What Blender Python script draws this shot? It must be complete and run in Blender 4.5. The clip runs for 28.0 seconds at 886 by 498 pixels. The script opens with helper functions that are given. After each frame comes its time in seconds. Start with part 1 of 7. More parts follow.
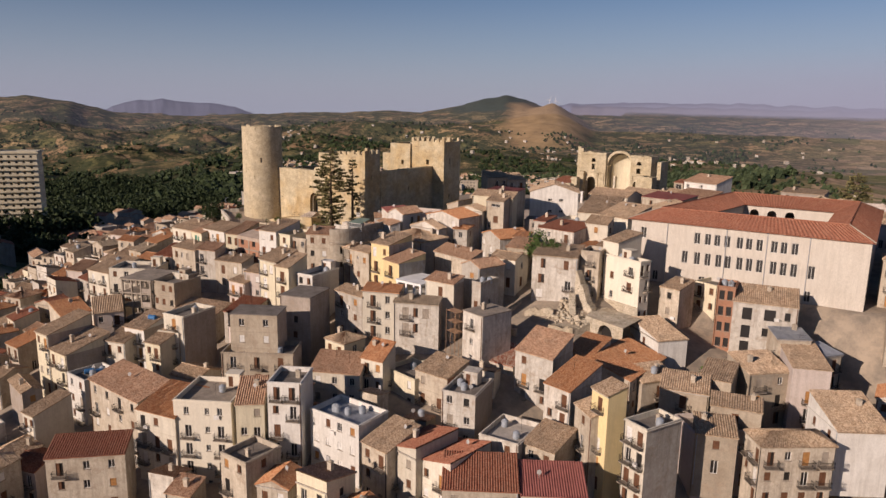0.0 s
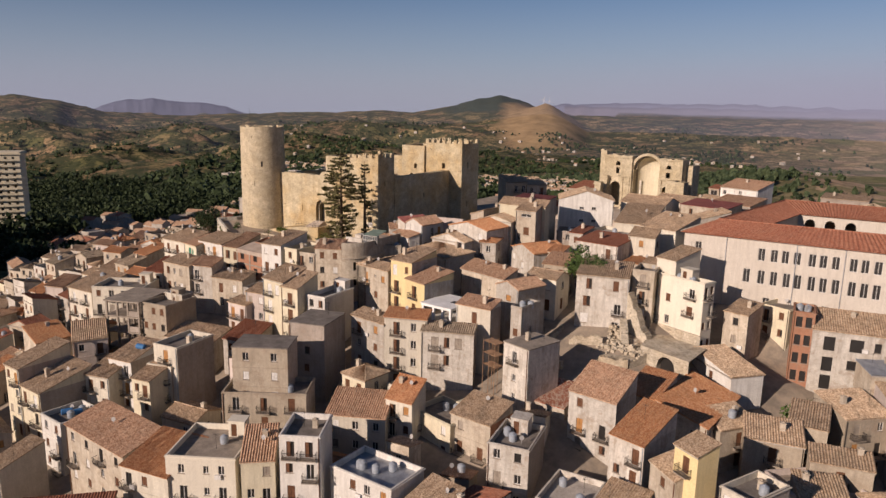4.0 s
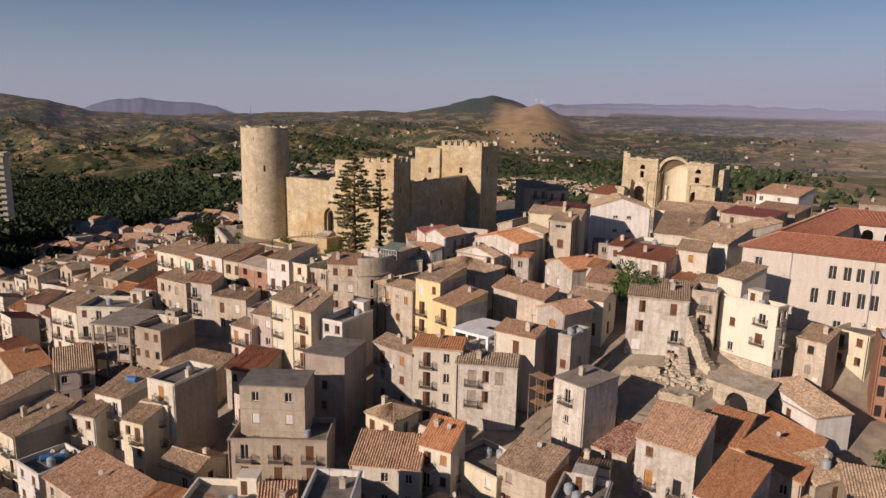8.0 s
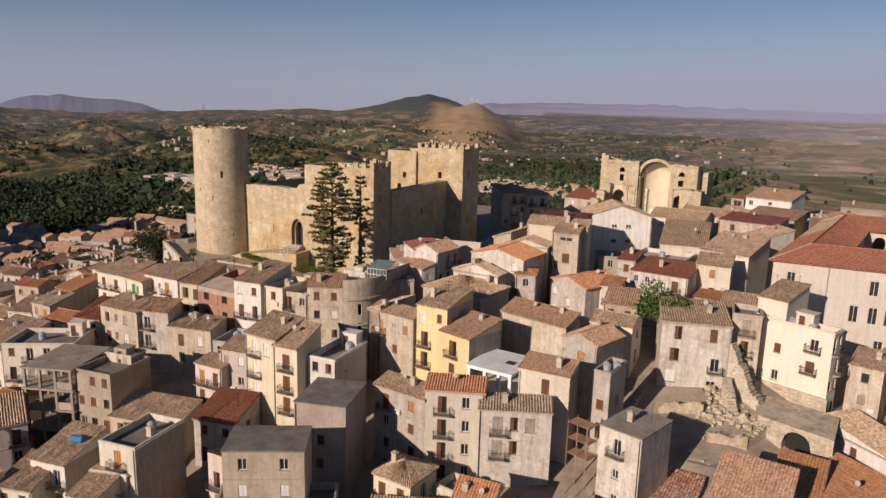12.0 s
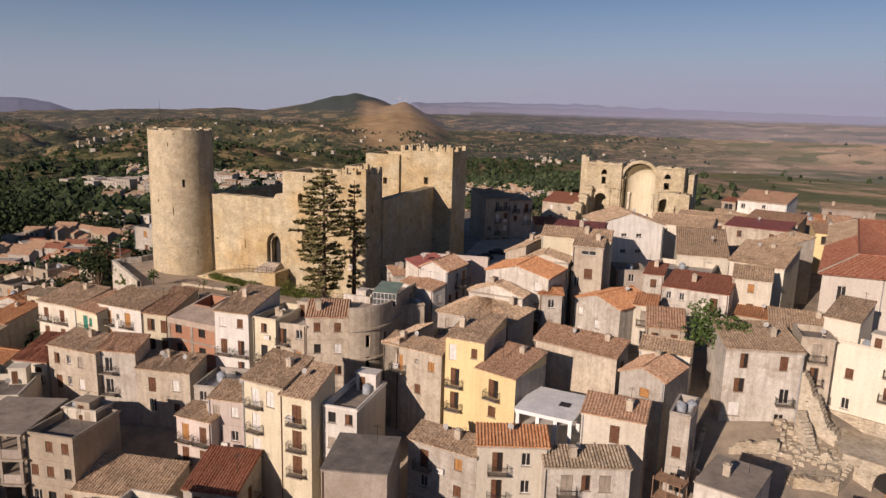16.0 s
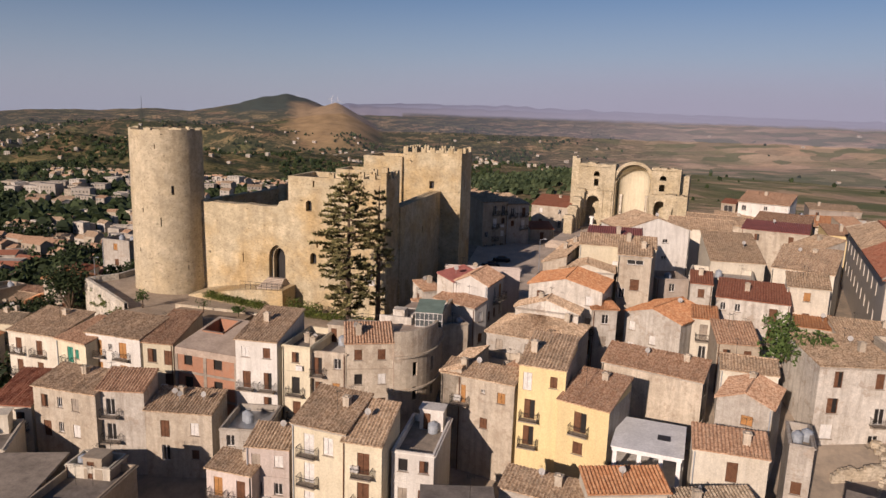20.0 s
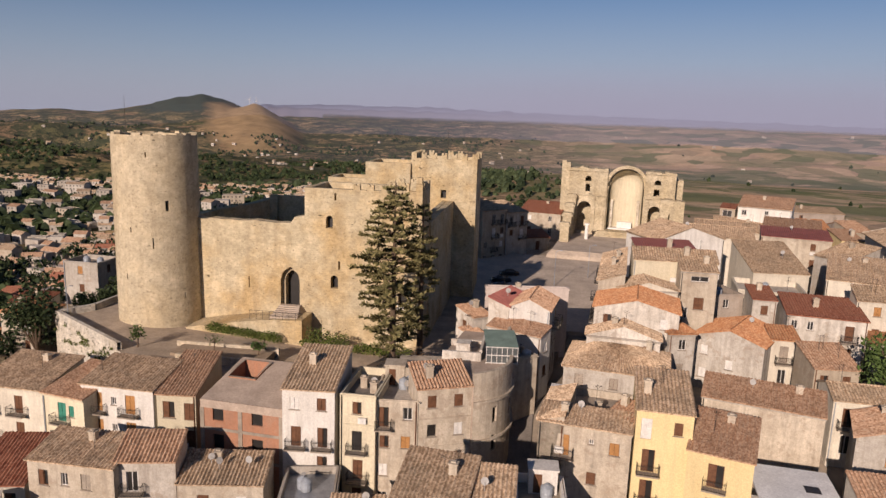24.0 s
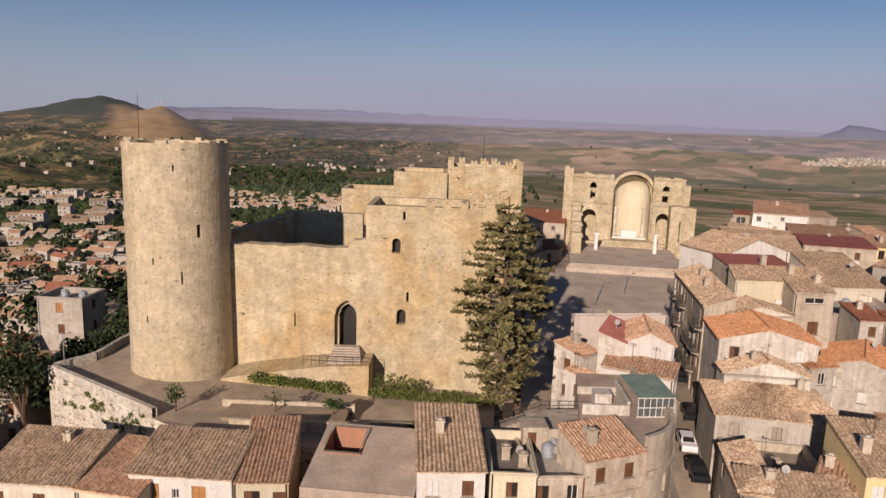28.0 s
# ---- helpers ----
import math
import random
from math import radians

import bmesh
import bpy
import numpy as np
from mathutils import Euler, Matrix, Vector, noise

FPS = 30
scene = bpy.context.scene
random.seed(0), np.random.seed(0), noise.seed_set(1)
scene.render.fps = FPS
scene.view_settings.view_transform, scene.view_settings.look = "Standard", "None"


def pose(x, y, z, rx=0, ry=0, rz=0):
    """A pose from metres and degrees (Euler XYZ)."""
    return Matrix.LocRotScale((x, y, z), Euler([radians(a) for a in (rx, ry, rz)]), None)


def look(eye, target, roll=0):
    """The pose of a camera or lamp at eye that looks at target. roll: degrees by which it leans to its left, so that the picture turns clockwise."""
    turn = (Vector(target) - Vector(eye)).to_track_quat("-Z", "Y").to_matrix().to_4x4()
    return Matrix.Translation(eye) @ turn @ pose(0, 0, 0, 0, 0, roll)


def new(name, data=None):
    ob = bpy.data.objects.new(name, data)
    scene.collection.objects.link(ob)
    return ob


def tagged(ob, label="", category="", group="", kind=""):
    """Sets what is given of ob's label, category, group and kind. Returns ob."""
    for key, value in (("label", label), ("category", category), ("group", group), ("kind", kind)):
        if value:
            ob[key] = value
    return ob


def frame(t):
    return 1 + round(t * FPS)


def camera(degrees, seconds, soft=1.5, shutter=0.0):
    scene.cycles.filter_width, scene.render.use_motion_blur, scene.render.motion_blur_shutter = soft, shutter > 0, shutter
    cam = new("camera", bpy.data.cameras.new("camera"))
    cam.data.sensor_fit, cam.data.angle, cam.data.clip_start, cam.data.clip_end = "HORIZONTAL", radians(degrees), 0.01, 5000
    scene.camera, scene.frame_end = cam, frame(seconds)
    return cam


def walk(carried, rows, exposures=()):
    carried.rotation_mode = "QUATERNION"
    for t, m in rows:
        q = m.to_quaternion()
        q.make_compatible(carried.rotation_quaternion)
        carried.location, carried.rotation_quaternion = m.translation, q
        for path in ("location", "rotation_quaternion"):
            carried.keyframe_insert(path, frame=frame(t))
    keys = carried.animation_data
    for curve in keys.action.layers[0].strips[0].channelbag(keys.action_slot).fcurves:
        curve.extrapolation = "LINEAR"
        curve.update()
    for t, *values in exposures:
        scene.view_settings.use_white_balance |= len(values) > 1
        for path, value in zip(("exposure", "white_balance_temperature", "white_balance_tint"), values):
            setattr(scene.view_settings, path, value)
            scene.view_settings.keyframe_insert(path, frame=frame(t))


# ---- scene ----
cam = camera(64.0, 28.0)
PATH = [
    (0, (159.745, -149.165, 33.972), (149.217, -132.655, 29.901), 1.02),
    (1, (155.766, -146.238, 33.715), (145.29, -129.692, 29.654), 0.96),
    (2, (151.389, -142.888, 33.518), (140.966, -126.308, 29.458), 1.1),
    (3, (147.18, -139.924, 33.421), (136.807, -123.314, 29.361), 1.14),
    (6, (136.509, -132.116, 33.235), (126.263, -115.43, 29.162), 1.16),
    (7, (133.152, -129.797, 33.147), (122.948, -113.083, 29.082), 1.2),
    (8, (129.137, -127.525, 32.931), (119.024, -110.753, 28.875), 1.24),
    (9, (124.967, -125.294, 32.718), (115.118, -108.367, 28.661), 1.28),
    (10, (120.473, -122.766, 32.754), (111.004, -105.621, 28.704), 1.3),
    (11, (116.071, -120.366, 32.693), (107.065, -102.974, 28.644), 1.41),
    (12, (111.428, -118.103, 32.607), (102.919, -100.463, 28.556), 1.53),
    (15, (96.986, -111.126, 32.136), (89.899, -92.862, 28.109), 1.64),
    (16, (92.6, -109.283, 32.051), (85.969, -90.846, 28.036), 1.65),
    (17, (88.095, -107.851, 31.849), (81.922, -89.253, 27.847), 1.65),
    (18, (83.422, -106.582, 31.691), (77.686, -87.842, 27.7), 1.76),
    (19, (78.884, -105.076, 31.319), (73.595, -86.196, 27.369), 1.8),
    (20, (74.08, -103.289, 30.924), (69.286, -84.272, 27.003), 1.83),
    (21, (69.156, -101.376, 30.815), (64.878, -82.234, 26.903), 1.87),
    (24, (54.199, -94.086, 30.436), (51.582, -74.628, 26.621), 1.96),
    (25, (48.773, -91.05, 30.382), (46.739, -71.518, 26.59), 1.96),
    (26, (43.314, -87.998, 30.333), (41.845, -68.409, 26.575), 2.05),
    (27, (37.411, -84.292, 30.09), (36.507, -64.661, 26.372), 2.02),
    (28, (31.439, -80.617, 29.705), (31.239, -60.956, 26.046), 1.98),
]
walk(cam, [(t, look(eye, target, roll)) for t, eye, target, roll in PATH], [(0.0, 0.06, 6380, 22.0), (28.0, 0.08, 6380, 22.0)])

# ---- light ----
SUN_AZ, SUN_EL = radians(-107), radians(21)
sun = new("sun", bpy.data.lights.new("sun", "SUN"))
sun.data.energy, sun.data.angle, sun.data.color = 5.0, radians(0.6), (1.0, 0.86, 0.685)
to_sun = Vector((math.cos(SUN_AZ) * math.cos(SUN_EL), math.sin(SUN_AZ) * math.cos(SUN_EL), math.sin(SUN_EL)))
sun.rotation_mode = "QUATERNION"
sun.rotation_quaternion = to_sun.to_track_quat("Z", "Y")
world = bpy.data.worlds.new("sky")
scene.world = world
world.use_nodes = True
wt = world.node_tree
sky = wt.nodes.new("ShaderNodeTexSky")
sky.sky_type, sky.sun_disc = "NISHITA", False
sky.sun_elevation, sky.sun_rotation = SUN_EL, math.pi / 2 - SUN_AZ
sky.altitude, sky.air_density, sky.dust_density, sky.ozone_density = 450, 1.0, 0.3, 5.0
wt.links.new(sky.outputs[0], wt.nodes["Background"].inputs[0])
wt.nodes["Background"].inputs[1].default_value = 0.05


# ---- materials ----
class Nodes:
    def __init__(self, name):
        self.m = bpy.data.materials.new(name)
        self.m.use_nodes = True
        self.t = self.m.node_tree
        self.b = self.t.nodes["Principled BSDF"]

    def n(self, kind, **kw):
        node = self.t.nodes.new("ShaderNode" + kind)
        for k, v in kw.items():
            node.inputs[k].default_value = v
        return node

    def l(self, a, b):
        self.t.links.new(a, b)

    def pos(self, sx=1.0, sy=1.0, sz=1.0):
        g = self.n("NewGeometry")
        mp = self.n("Mapping")
        mp.inputs["Scale"].default_value = (sx, sy, sz)
        self.l(g.outputs["Position"], mp.inputs["Vector"])
        return mp.outputs[0]

    def noise(self, vec, scale, detail=4.0, rough=0.6):
        k = self.n("TexNoise", Scale=scale, Detail=detail, Roughness=rough)
        self.l(vec, k.inputs["Vector"])
        return k.outputs["Fac"]

    def ramp(self, fac, *stops):
        r = self.n("ValToRGB")
        e = r.color_ramp.elements
        while len(e) < len(stops):
            e.new(0.5)
        for el, (p, c) in zip(e, stops):
            el.position = p
            el.color = (c, c, c, 1) if isinstance(c, (int, float)) else (*c, 1)
        self.l(fac, r.inputs[0])
        return r.outputs[0]

    def mix(self, a, b, fac, kind="MIX"):
        k = self.t.nodes.new("ShaderNodeMix")
        k.data_type, k.blend_type = "RGBA", kind
        for val, sock in ((a, k.inputs[6]), (b, k.inputs[7]), (fac, k.inputs[0])):
            if isinstance(val, (int, float)):
                sock.default_value = val if sock == k.inputs[0] else (val, val, val, 1)
            elif isinstance(val, tuple):
                sock.default_value = (*val, 1)
            else:
                self.l(val, sock)
        return k.outputs[2]

    def bump(self, height, strength, dist=0.05):
        k = self.n("Bump", Strength=strength, Distance=dist)
        self.l(height, k.inputs["Height"])
        self.l(k.outputs[0], self.b.inputs["Normal"])

    def done(self, col, rough=0.85, metal=0.0, spec=0.25):
        if isinstance(col, tuple):
            self.b.inputs["Base Color"].default_value = (*col, 1)
        else:
            self.l(col, self.b.inputs["Base Color"])
        self.b.inputs["Roughness"].default_value = rough
        self.b.inputs["Metallic"].default_value = metal
        self.b.inputs["Specular IOR Level"].default_value = spec
        return self.m


def plaster(name, rgb, stain=0.5, other=(0.24, 0.2, 0.16), patch=0.0):
    k = Nodes(name)
    p = k.pos()
    info = k.n("ObjectInfo")
    tone = k.ramp(info.outputs["Random"], (0.0, 0.84), (1.0, 1.08))
    col = k.mix(rgb, tone, 1.0, "MULTIPLY")
    streak = k.ramp(k.noise(k.pos(1.6, 1.6, 0.14), 1.0, 5, 0.65), (0.44, 0.0), (0.72, 1.0))
    big = k.ramp(k.noise(p, 0.33, 5, 0.62), (0.42, 0.0), (0.68, 1.0))
    col = k.mix(col, other, k.mix(0.0, stain, streak))
    col = k.mix(col, k.mix(rgb, (0.62, 0.58, 0.54), 1.0, "MULTIPLY"), k.mix(0.0, stain, big))
    if patch:
        bare = k.ramp(k.noise(p, 0.55, 6, 0.7), (0.56, 0.0), (0.6, 1.0))
        col = k.mix(col, (0.33, 0.25, 0.18), k.mix(0.0, patch, bare))
    mott = k.ramp(k.noise(p, 1.7, 6, 0.75), (0.34, 0.66), (0.64, 1.1))
    col = k.mix(col, mott, max(0.0, 1.5 * stain - 0.35) if stain < 0.9 else 0.95, "MULTIPLY")
    fine = k.noise(p, 7.0, 5, 0.7)
    col = k.mix(col, k.ramp(fine, (0.3, 0.74), (0.7, 1.14)), 0.85, "MULTIPLY")
    k.bump(fine, 0.5, 0.03)
    return k.done(col, 0.92, 0, 0.15)


def tiles(name, a, b, c, moss=0.35, lichen=0.45):
    k = Nodes(name)
    p = k.pos()
    v = k.n("TexVoronoi", Scale=6.0)
    k.l(p, v.inputs["Vector"])
    cell = k.n("SeparateColor")
    k.l(v.outputs["Color"], cell.inputs[0])
    col = k.ramp(cell.outputs[0], (0.08, a), (0.45, b), (0.82, c))
    tone = k.ramp(k.n("ObjectInfo").outputs["Random"], (0.0, 0.88), (1.0, 1.22))
    col = k.mix(col, tone, 1.0, "MULTIPLY")
    old = k.ramp(k.noise(p, 0.5, 6, 0.7), (0.45, 0.0), (0.66, 1.0))
    col = k.mix(col, (0.13, 0.105, 0.075), k.mix(0.0, moss, old))
    lich = k.ramp(k.noise(p, 2.4, 5, 0.75), (0.55, 0.0), (0.7, 1.0))
    col = k.mix(col, (0.36, 0.31, 0.24), k.mix(0.0, lichen, lich))
    k.bump(k.noise(p, 6.0, 3), 0.5, 0.04)
    return k.done(col, 0.95, 0, 0.1)


def grainy(name, rgb, dark=0.6, scale=1.2, rough=0.9, metal=0.0, spec=0.2, bump=0.3):
    k = Nodes(name)
    p = k.pos()
    f = k.ramp(k.noise(p, scale, 6, 0.65), (0.32, dark), (0.68, 1.1))
    g = k.ramp(k.noise(p, scale * 9, 4, 0.7), (0.3, 0.8), (0.7, 1.12))
    col = k.mix(k.mix(rgb, f, 1.0, "MULTIPLY"), g, 1.0, "MULTIPLY")
    k.bump(k.noise(p, scale * 9, 4), bump, 0.03)
    return k.done(col, rough, metal, spec)


def castle_stone(name, rgb, warm, holes=0.0, course=0.7, block=1.0):
    k = Nodes(name)
    p = k.pos()
    big = k.ramp(k.noise(p, 0.13, 6, 0.62), (0.43, 0.0), (0.64, 1.0))
    col = k.mix(rgb, warm, k.mix(0.0, 0.85, big))
    pale = k.ramp(k.noise(k.pos(1, 1, 0.6), 0.22, 6, 0.66), (0.54, 0.0), (0.68, 1.0))
    col = k.mix(col, tuple(min(0.8, c * 1.22 + 0.02) for c in rgb), k.mix(0.0, 0.6, pale))
    vor = k.n("TexVoronoi", Scale=2.6)
    k.l(k.pos(1, 1, 1.7), vor.inputs["Vector"])
    cell = k.n("SeparateColor")
    k.l(vor.outputs["Color"], cell.inputs[0])
    col = k.mix(col, k.ramp(cell.outputs[1], (0.0, 0.72), (1.0, 1.15)), 0.25 + 0.6 * course, "MULTIPLY")
    # rough courses of squared blocks
    sep = k.n("SeparateXYZ")
    k.l(p, sep.inputs[0])
    add = k.n("Math")
    k.l(sep.outputs[0], add.inputs[0])
    k.l(sep.outputs[1], add.inputs[1])
    wob = k.n("Math")
    wob.operation = "MULTIPLY_ADD"
    wob.inputs[1].default_value = 0.3
    k.l(k.noise(p, 0.8, 3), wob.inputs[0])
    k.l(sep.outputs[2], wob.inputs[2])
    comb = k.n("CombineXYZ")
    k.l(add.outputs[0], comb.inputs[0])
    k.l(wob.outputs[0], comb.inputs[1])
    brick = k.n("TexBrick", Scale=1.0)
    for key, v in (("Brick Width", 0.78 * block), ("Row Height", 0.36 * block), ("Mortar Size", 0.022), ("Mortar Smooth", 0.6), ("Bias", 0.0)):
        brick.inputs[key].default_value = v
    for key, v in (("Color1", 0.86), ("Color2", 1.12), ("Mortar", 0.62)):
        brick.inputs[key].default_value = (v, v, v, 1)
    k.l(comb.outputs[0], brick.inputs["Vector"])
    worn = k.ramp(k.noise(p, 0.3, 4), (0.38, 0.2 * course), (0.62, course))
    col = k.mix(col, brick.outputs["Color"], worn, "MULTIPLY")
    mid = k.ramp(k.noise(p, 0.55, 6, 0.72), (0.32, 0.68), (0.68, 1.14))
    col = k.mix(col, mid, 0.85, "MULTIPLY")
    streak = k.ramp(k.noise(k.pos(0.9, 0.9, 0.1), 1.0, 5, 0.6), (0.5, 0.0), (0.76, 1.0))
    col = k.mix(col, (0.27, 0.21, 0.135), k.mix(0.0, 0.45, streak))
    pit = k.ramp(k.noise(p, 2.8, 7, 0.8), (0.33, 0.25), (0.45, 1.0))
    col = k.mix(col, pit, 0.9, "MULTIPLY")
    gouge = k.ramp(k.noise(k.pos(1, 1, 1.8), 1.1, 3, 0.5), (0.28 + holes, 0.25), (0.315 + holes, 1.0))
    col = k.mix(col, gouge, 0.9, "MULTIPLY")
    h = k.mix(k.mix(vor.outputs["Distance"], k.noise(p, 5, 6, 0.7), 0.65), brick.outputs["Color"], 0.3)
    k.bump(h, 0.45 + 0.6 * course, 0.14)
    return k.done(col, 0.95, 0, 0.1)


WALLS = {
    "cream": plaster("cream_plaster", (0.66, 0.6, 0.485), 0.36, patch=0.1),
    "school": plaster("whitish_school_plaster", (0.63, 0.57, 0.485), 0.25),
    "fresh": plaster("fresh_cream_plaster", (0.71, 0.645, 0.52), 0.16),
    "white": plaster("white_plaster", (0.7, 0.665, 0.6), 0.32),
    "grey": plaster("grey_plaster", (0.49, 0.445, 0.38), 0.6, patch=0.45),
    "beige": plaster("beige_plaster", (0.57, 0.49, 0.38), 0.6, patch=0.45),
    "stone": plaster("rubble_stone", (0.43, 0.36, 0.27), 0.5, patch=0.5),
    "yellow": plaster("yellow_plaster", (0.72, 0.57, 0.3), 0.2),
    "straw": plaster("straw_plaster", (0.67, 0.595, 0.43), 0.3),
    "pink": plaster("pinkish_plaster", (0.6, 0.51, 0.45), 0.35),
    "blind": plaster("bare_grey_render", (0.42, 0.355, 0.295), 0.5, patch=0.3),
    "brick": plaster("red_brick", (0.38, 0.19, 0.115), 0.4, patch=0.25),
    "faded": plaster("faded_white_plaster", (0.64, 0.59, 0.51), 0.62, patch=0.45),
}
TILES = {
    "old": tiles("old_brown_tiles", (0.25, 0.168, 0.104), (0.375, 0.26, 0.163), (0.53, 0.395, 0.268), 0.42),
    "orange": tiles("orange_tiles", (0.31, 0.13, 0.06), (0.4, 0.185, 0.085), (0.48, 0.26, 0.135), 0.22, 0.2),
    "red": tiles("red_tiles", (0.2, 0.07, 0.042), (0.26, 0.1, 0.058), (0.31, 0.145, 0.09), 0.15, 0.2),
    "brown": tiles("brown_tiles", (0.26, 0.145, 0.085), (0.37, 0.22, 0.135), (0.5, 0.33, 0.215), 0.28),
    "mottled": tiles("patched_red_tiles", (0.3, 0.09, 0.05), (0.42, 0.16, 0.09), (0.62, 0.52, 0.4), 0.1),
    "grey": tiles("weathered_grey_tiles", (0.2, 0.15, 0.1), (0.33, 0.25, 0.17), (0.48, 0.385, 0.275), 0.45),
}
M = {
    "concrete": grainy("grey_concrete", (0.34, 0.285, 0.225), 0.62, 0.7),
    "roof_felt": grainy("dark_roof_felt", (0.23, 0.2, 0.17), 0.55, 0.5),
    "pale_roof": grainy("pale_roof_coating", (0.47, 0.42, 0.36), 0.7, 0.5),
    "tin": grainy("grey_sheet_metal", (0.4, 0.42, 0.45), 0.7, 0.8, 0.45, 0.6),
    "iron": grainy("dark_iron", (0.05, 0.045, 0.04), 0.7, 3, 0.6, 0.3),
    "wood": grainy("brown_wood", (0.16, 0.075, 0.04), 0.6, 2, 0.7),
    "oak": grainy("light_wood", (0.42, 0.21, 0.075), 0.7, 2, 0.6),
    "frame": grainy("white_window_frame", (0.66, 0.63, 0.58), 0.8, 2, 0.6),
    # dark panes and car glass, also sheets painted as shade inside openings
    "dark": grainy("dark_panes_and_painted_shade", (0.025, 0.022, 0.02), 0.7, 1.0, 0.4, 0, 0.5),
    "green": grainy("green_paint", (0.05, 0.24, 0.17), 0.7, 2, 0.7),
    "blue": grainy("blue_plastic", (0.05, 0.16, 0.34), 0.8, 2, 0.5),
    "tank": grainy("grey_water_tank", (0.36, 0.39, 0.42), 0.75, 2, 0.5, 0.2),
    "red_sheet": grainy("dark_red_roof_sheet", (0.3, 0.11, 0.09), 0.8, 0.6, 0.7),
    "green_sheet": grainy("green_plastic_sheet", (0.2, 0.27, 0.22), 0.7, 0.8, 0.5),
    "marble": grainy("pale_marble", (0.75, 0.72, 0.66), 0.8, 2, 0.5),
    "bark": grainy("bark", (0.13, 0.09, 0.06), 0.6, 3),
    "asphalt": grainy("worn_asphalt", (0.235, 0.205, 0.175), 0.7, 0.4),
    "paving": grainy("stone_paving", (0.5, 0.415, 0.33), 0.75, 0.25),
    "forecourt": grainy("tan_earth_and_paving", (0.45, 0.36, 0.265), 0.7, 0.35),
    "earth": grainy("dry_earth", (0.34, 0.26, 0.18), 0.65, 0.3),
    "car_paint_dark": grainy("dark_car_paint", (0.02, 0.022, 0.026), 0.9, 2, 0.25, 0.2, 0.6, 0.0),
    "car_paint_white": grainy("white_car_paint", (0.7, 0.7, 0.7), 0.95, 2, 0.25, 0.0, 0.6, 0.0),
    "pale_concrete": grainy("brownish_concrete", (0.44, 0.35, 0.275), 0.75, 0.4),
    "white_paint": grainy("white_paint", (0.74, 0.73, 0.7), 0.85, 0.6),
    "glass": grainy("dusty_window_glass", (0.1, 0.11, 0.11), 0.8, 1.0, 0.12, 0, 0.6, 0.0),
    "red_panel": grainy("brick_red_render", (0.33, 0.15, 0.1), 0.75, 0.8),
    "timber": grainy("raw_timber", (0.36, 0.22, 0.13), 0.65, 2.0),
    "dish": grainy("grey_dish_metal", (0.4, 0.38, 0.35), 0.75, 2, 0.6),
    "rubber": grainy("rubber", (0.02, 0.02, 0.02), 0.8, 4, 0.9),
}
STONE = castle_stone("golden_castle_stone", (0.53, 0.445, 0.295), (0.49, 0.345, 0.165), -0.02, 0.4, 0.75)
STONE_PALE = castle_stone("pale_tower_stone", (0.54, 0.455, 0.315), (0.5, 0.4, 0.25), -0.02, 0.28, 0.62)
STONE_CHURCH = castle_stone("honey_limestone", (0.55, 0.465, 0.32), (0.48, 0.385, 0.235))
STONE_WARM = castle_stone("ochre_rubble", (0.54, 0.47, 0.36), (0.5, 0.4, 0.27))
STONE_RUBBLE = castle_stone("crumbling_white_rubble", (0.66, 0.6, 0.5), (0.52, 0.45, 0.34), 0.08)
STONE_WHITE = castle_stone("whitish_rubble", (0.62, 0.57, 0.48), (0.5, 0.43, 0.33))


def foliage(name, a, b):
    k = Nodes(name)
    g = k.n("NewGeometry")
    col = k.ramp(g.outputs["Random Per Island"], (0.0, a), (1.0, b))
    col = k.mix(col, k.ramp(k.noise(k.pos(), 0.8, 3), (0.3, 0.6), (0.7, 1.25)), 1.0, "MULTIPLY")
    return k.done(col, 0.75, 0, 0.2)


LEAF = {
    "pine": foliage("norfolk_pine_needles", (0.075, 0.072, 0.028), (0.25, 0.21, 0.09)),
    "tree": foliage("broadleaf", (0.035, 0.06, 0.015), (0.1, 0.15, 0.04)),
    "dark": foliage("dark_conifer", (0.014, 0.024, 0.01), (0.05, 0.07, 0.025)),
    "wood": foliage("far_pine_wood", (0.025, 0.04, 0.018), (0.07, 0.09, 0.04)),
    "hedge": foliage("hedge_leaves", (0.05, 0.075, 0.015), (0.15, 0.17, 0.04)),
}


# ---- building helpers ----
def mesh_of(name, verts, faces, mats, index=None):
    me = bpy.data.meshes.new(name)
    me.from_pydata([tuple(v) for v in verts], [], faces)
    for m in mats:
        me.materials.append(m)
    if index is not None:
        me.polygons.foreach_set("material_index", index)
    me.update()
    return me


def part(name, data, parent, label="", at=None):
    ob = new(name, data)
    ob.parent = parent
    if at is not None:
        ob.matrix_local = at
    if label:
        ob["label"] = label
    return ob


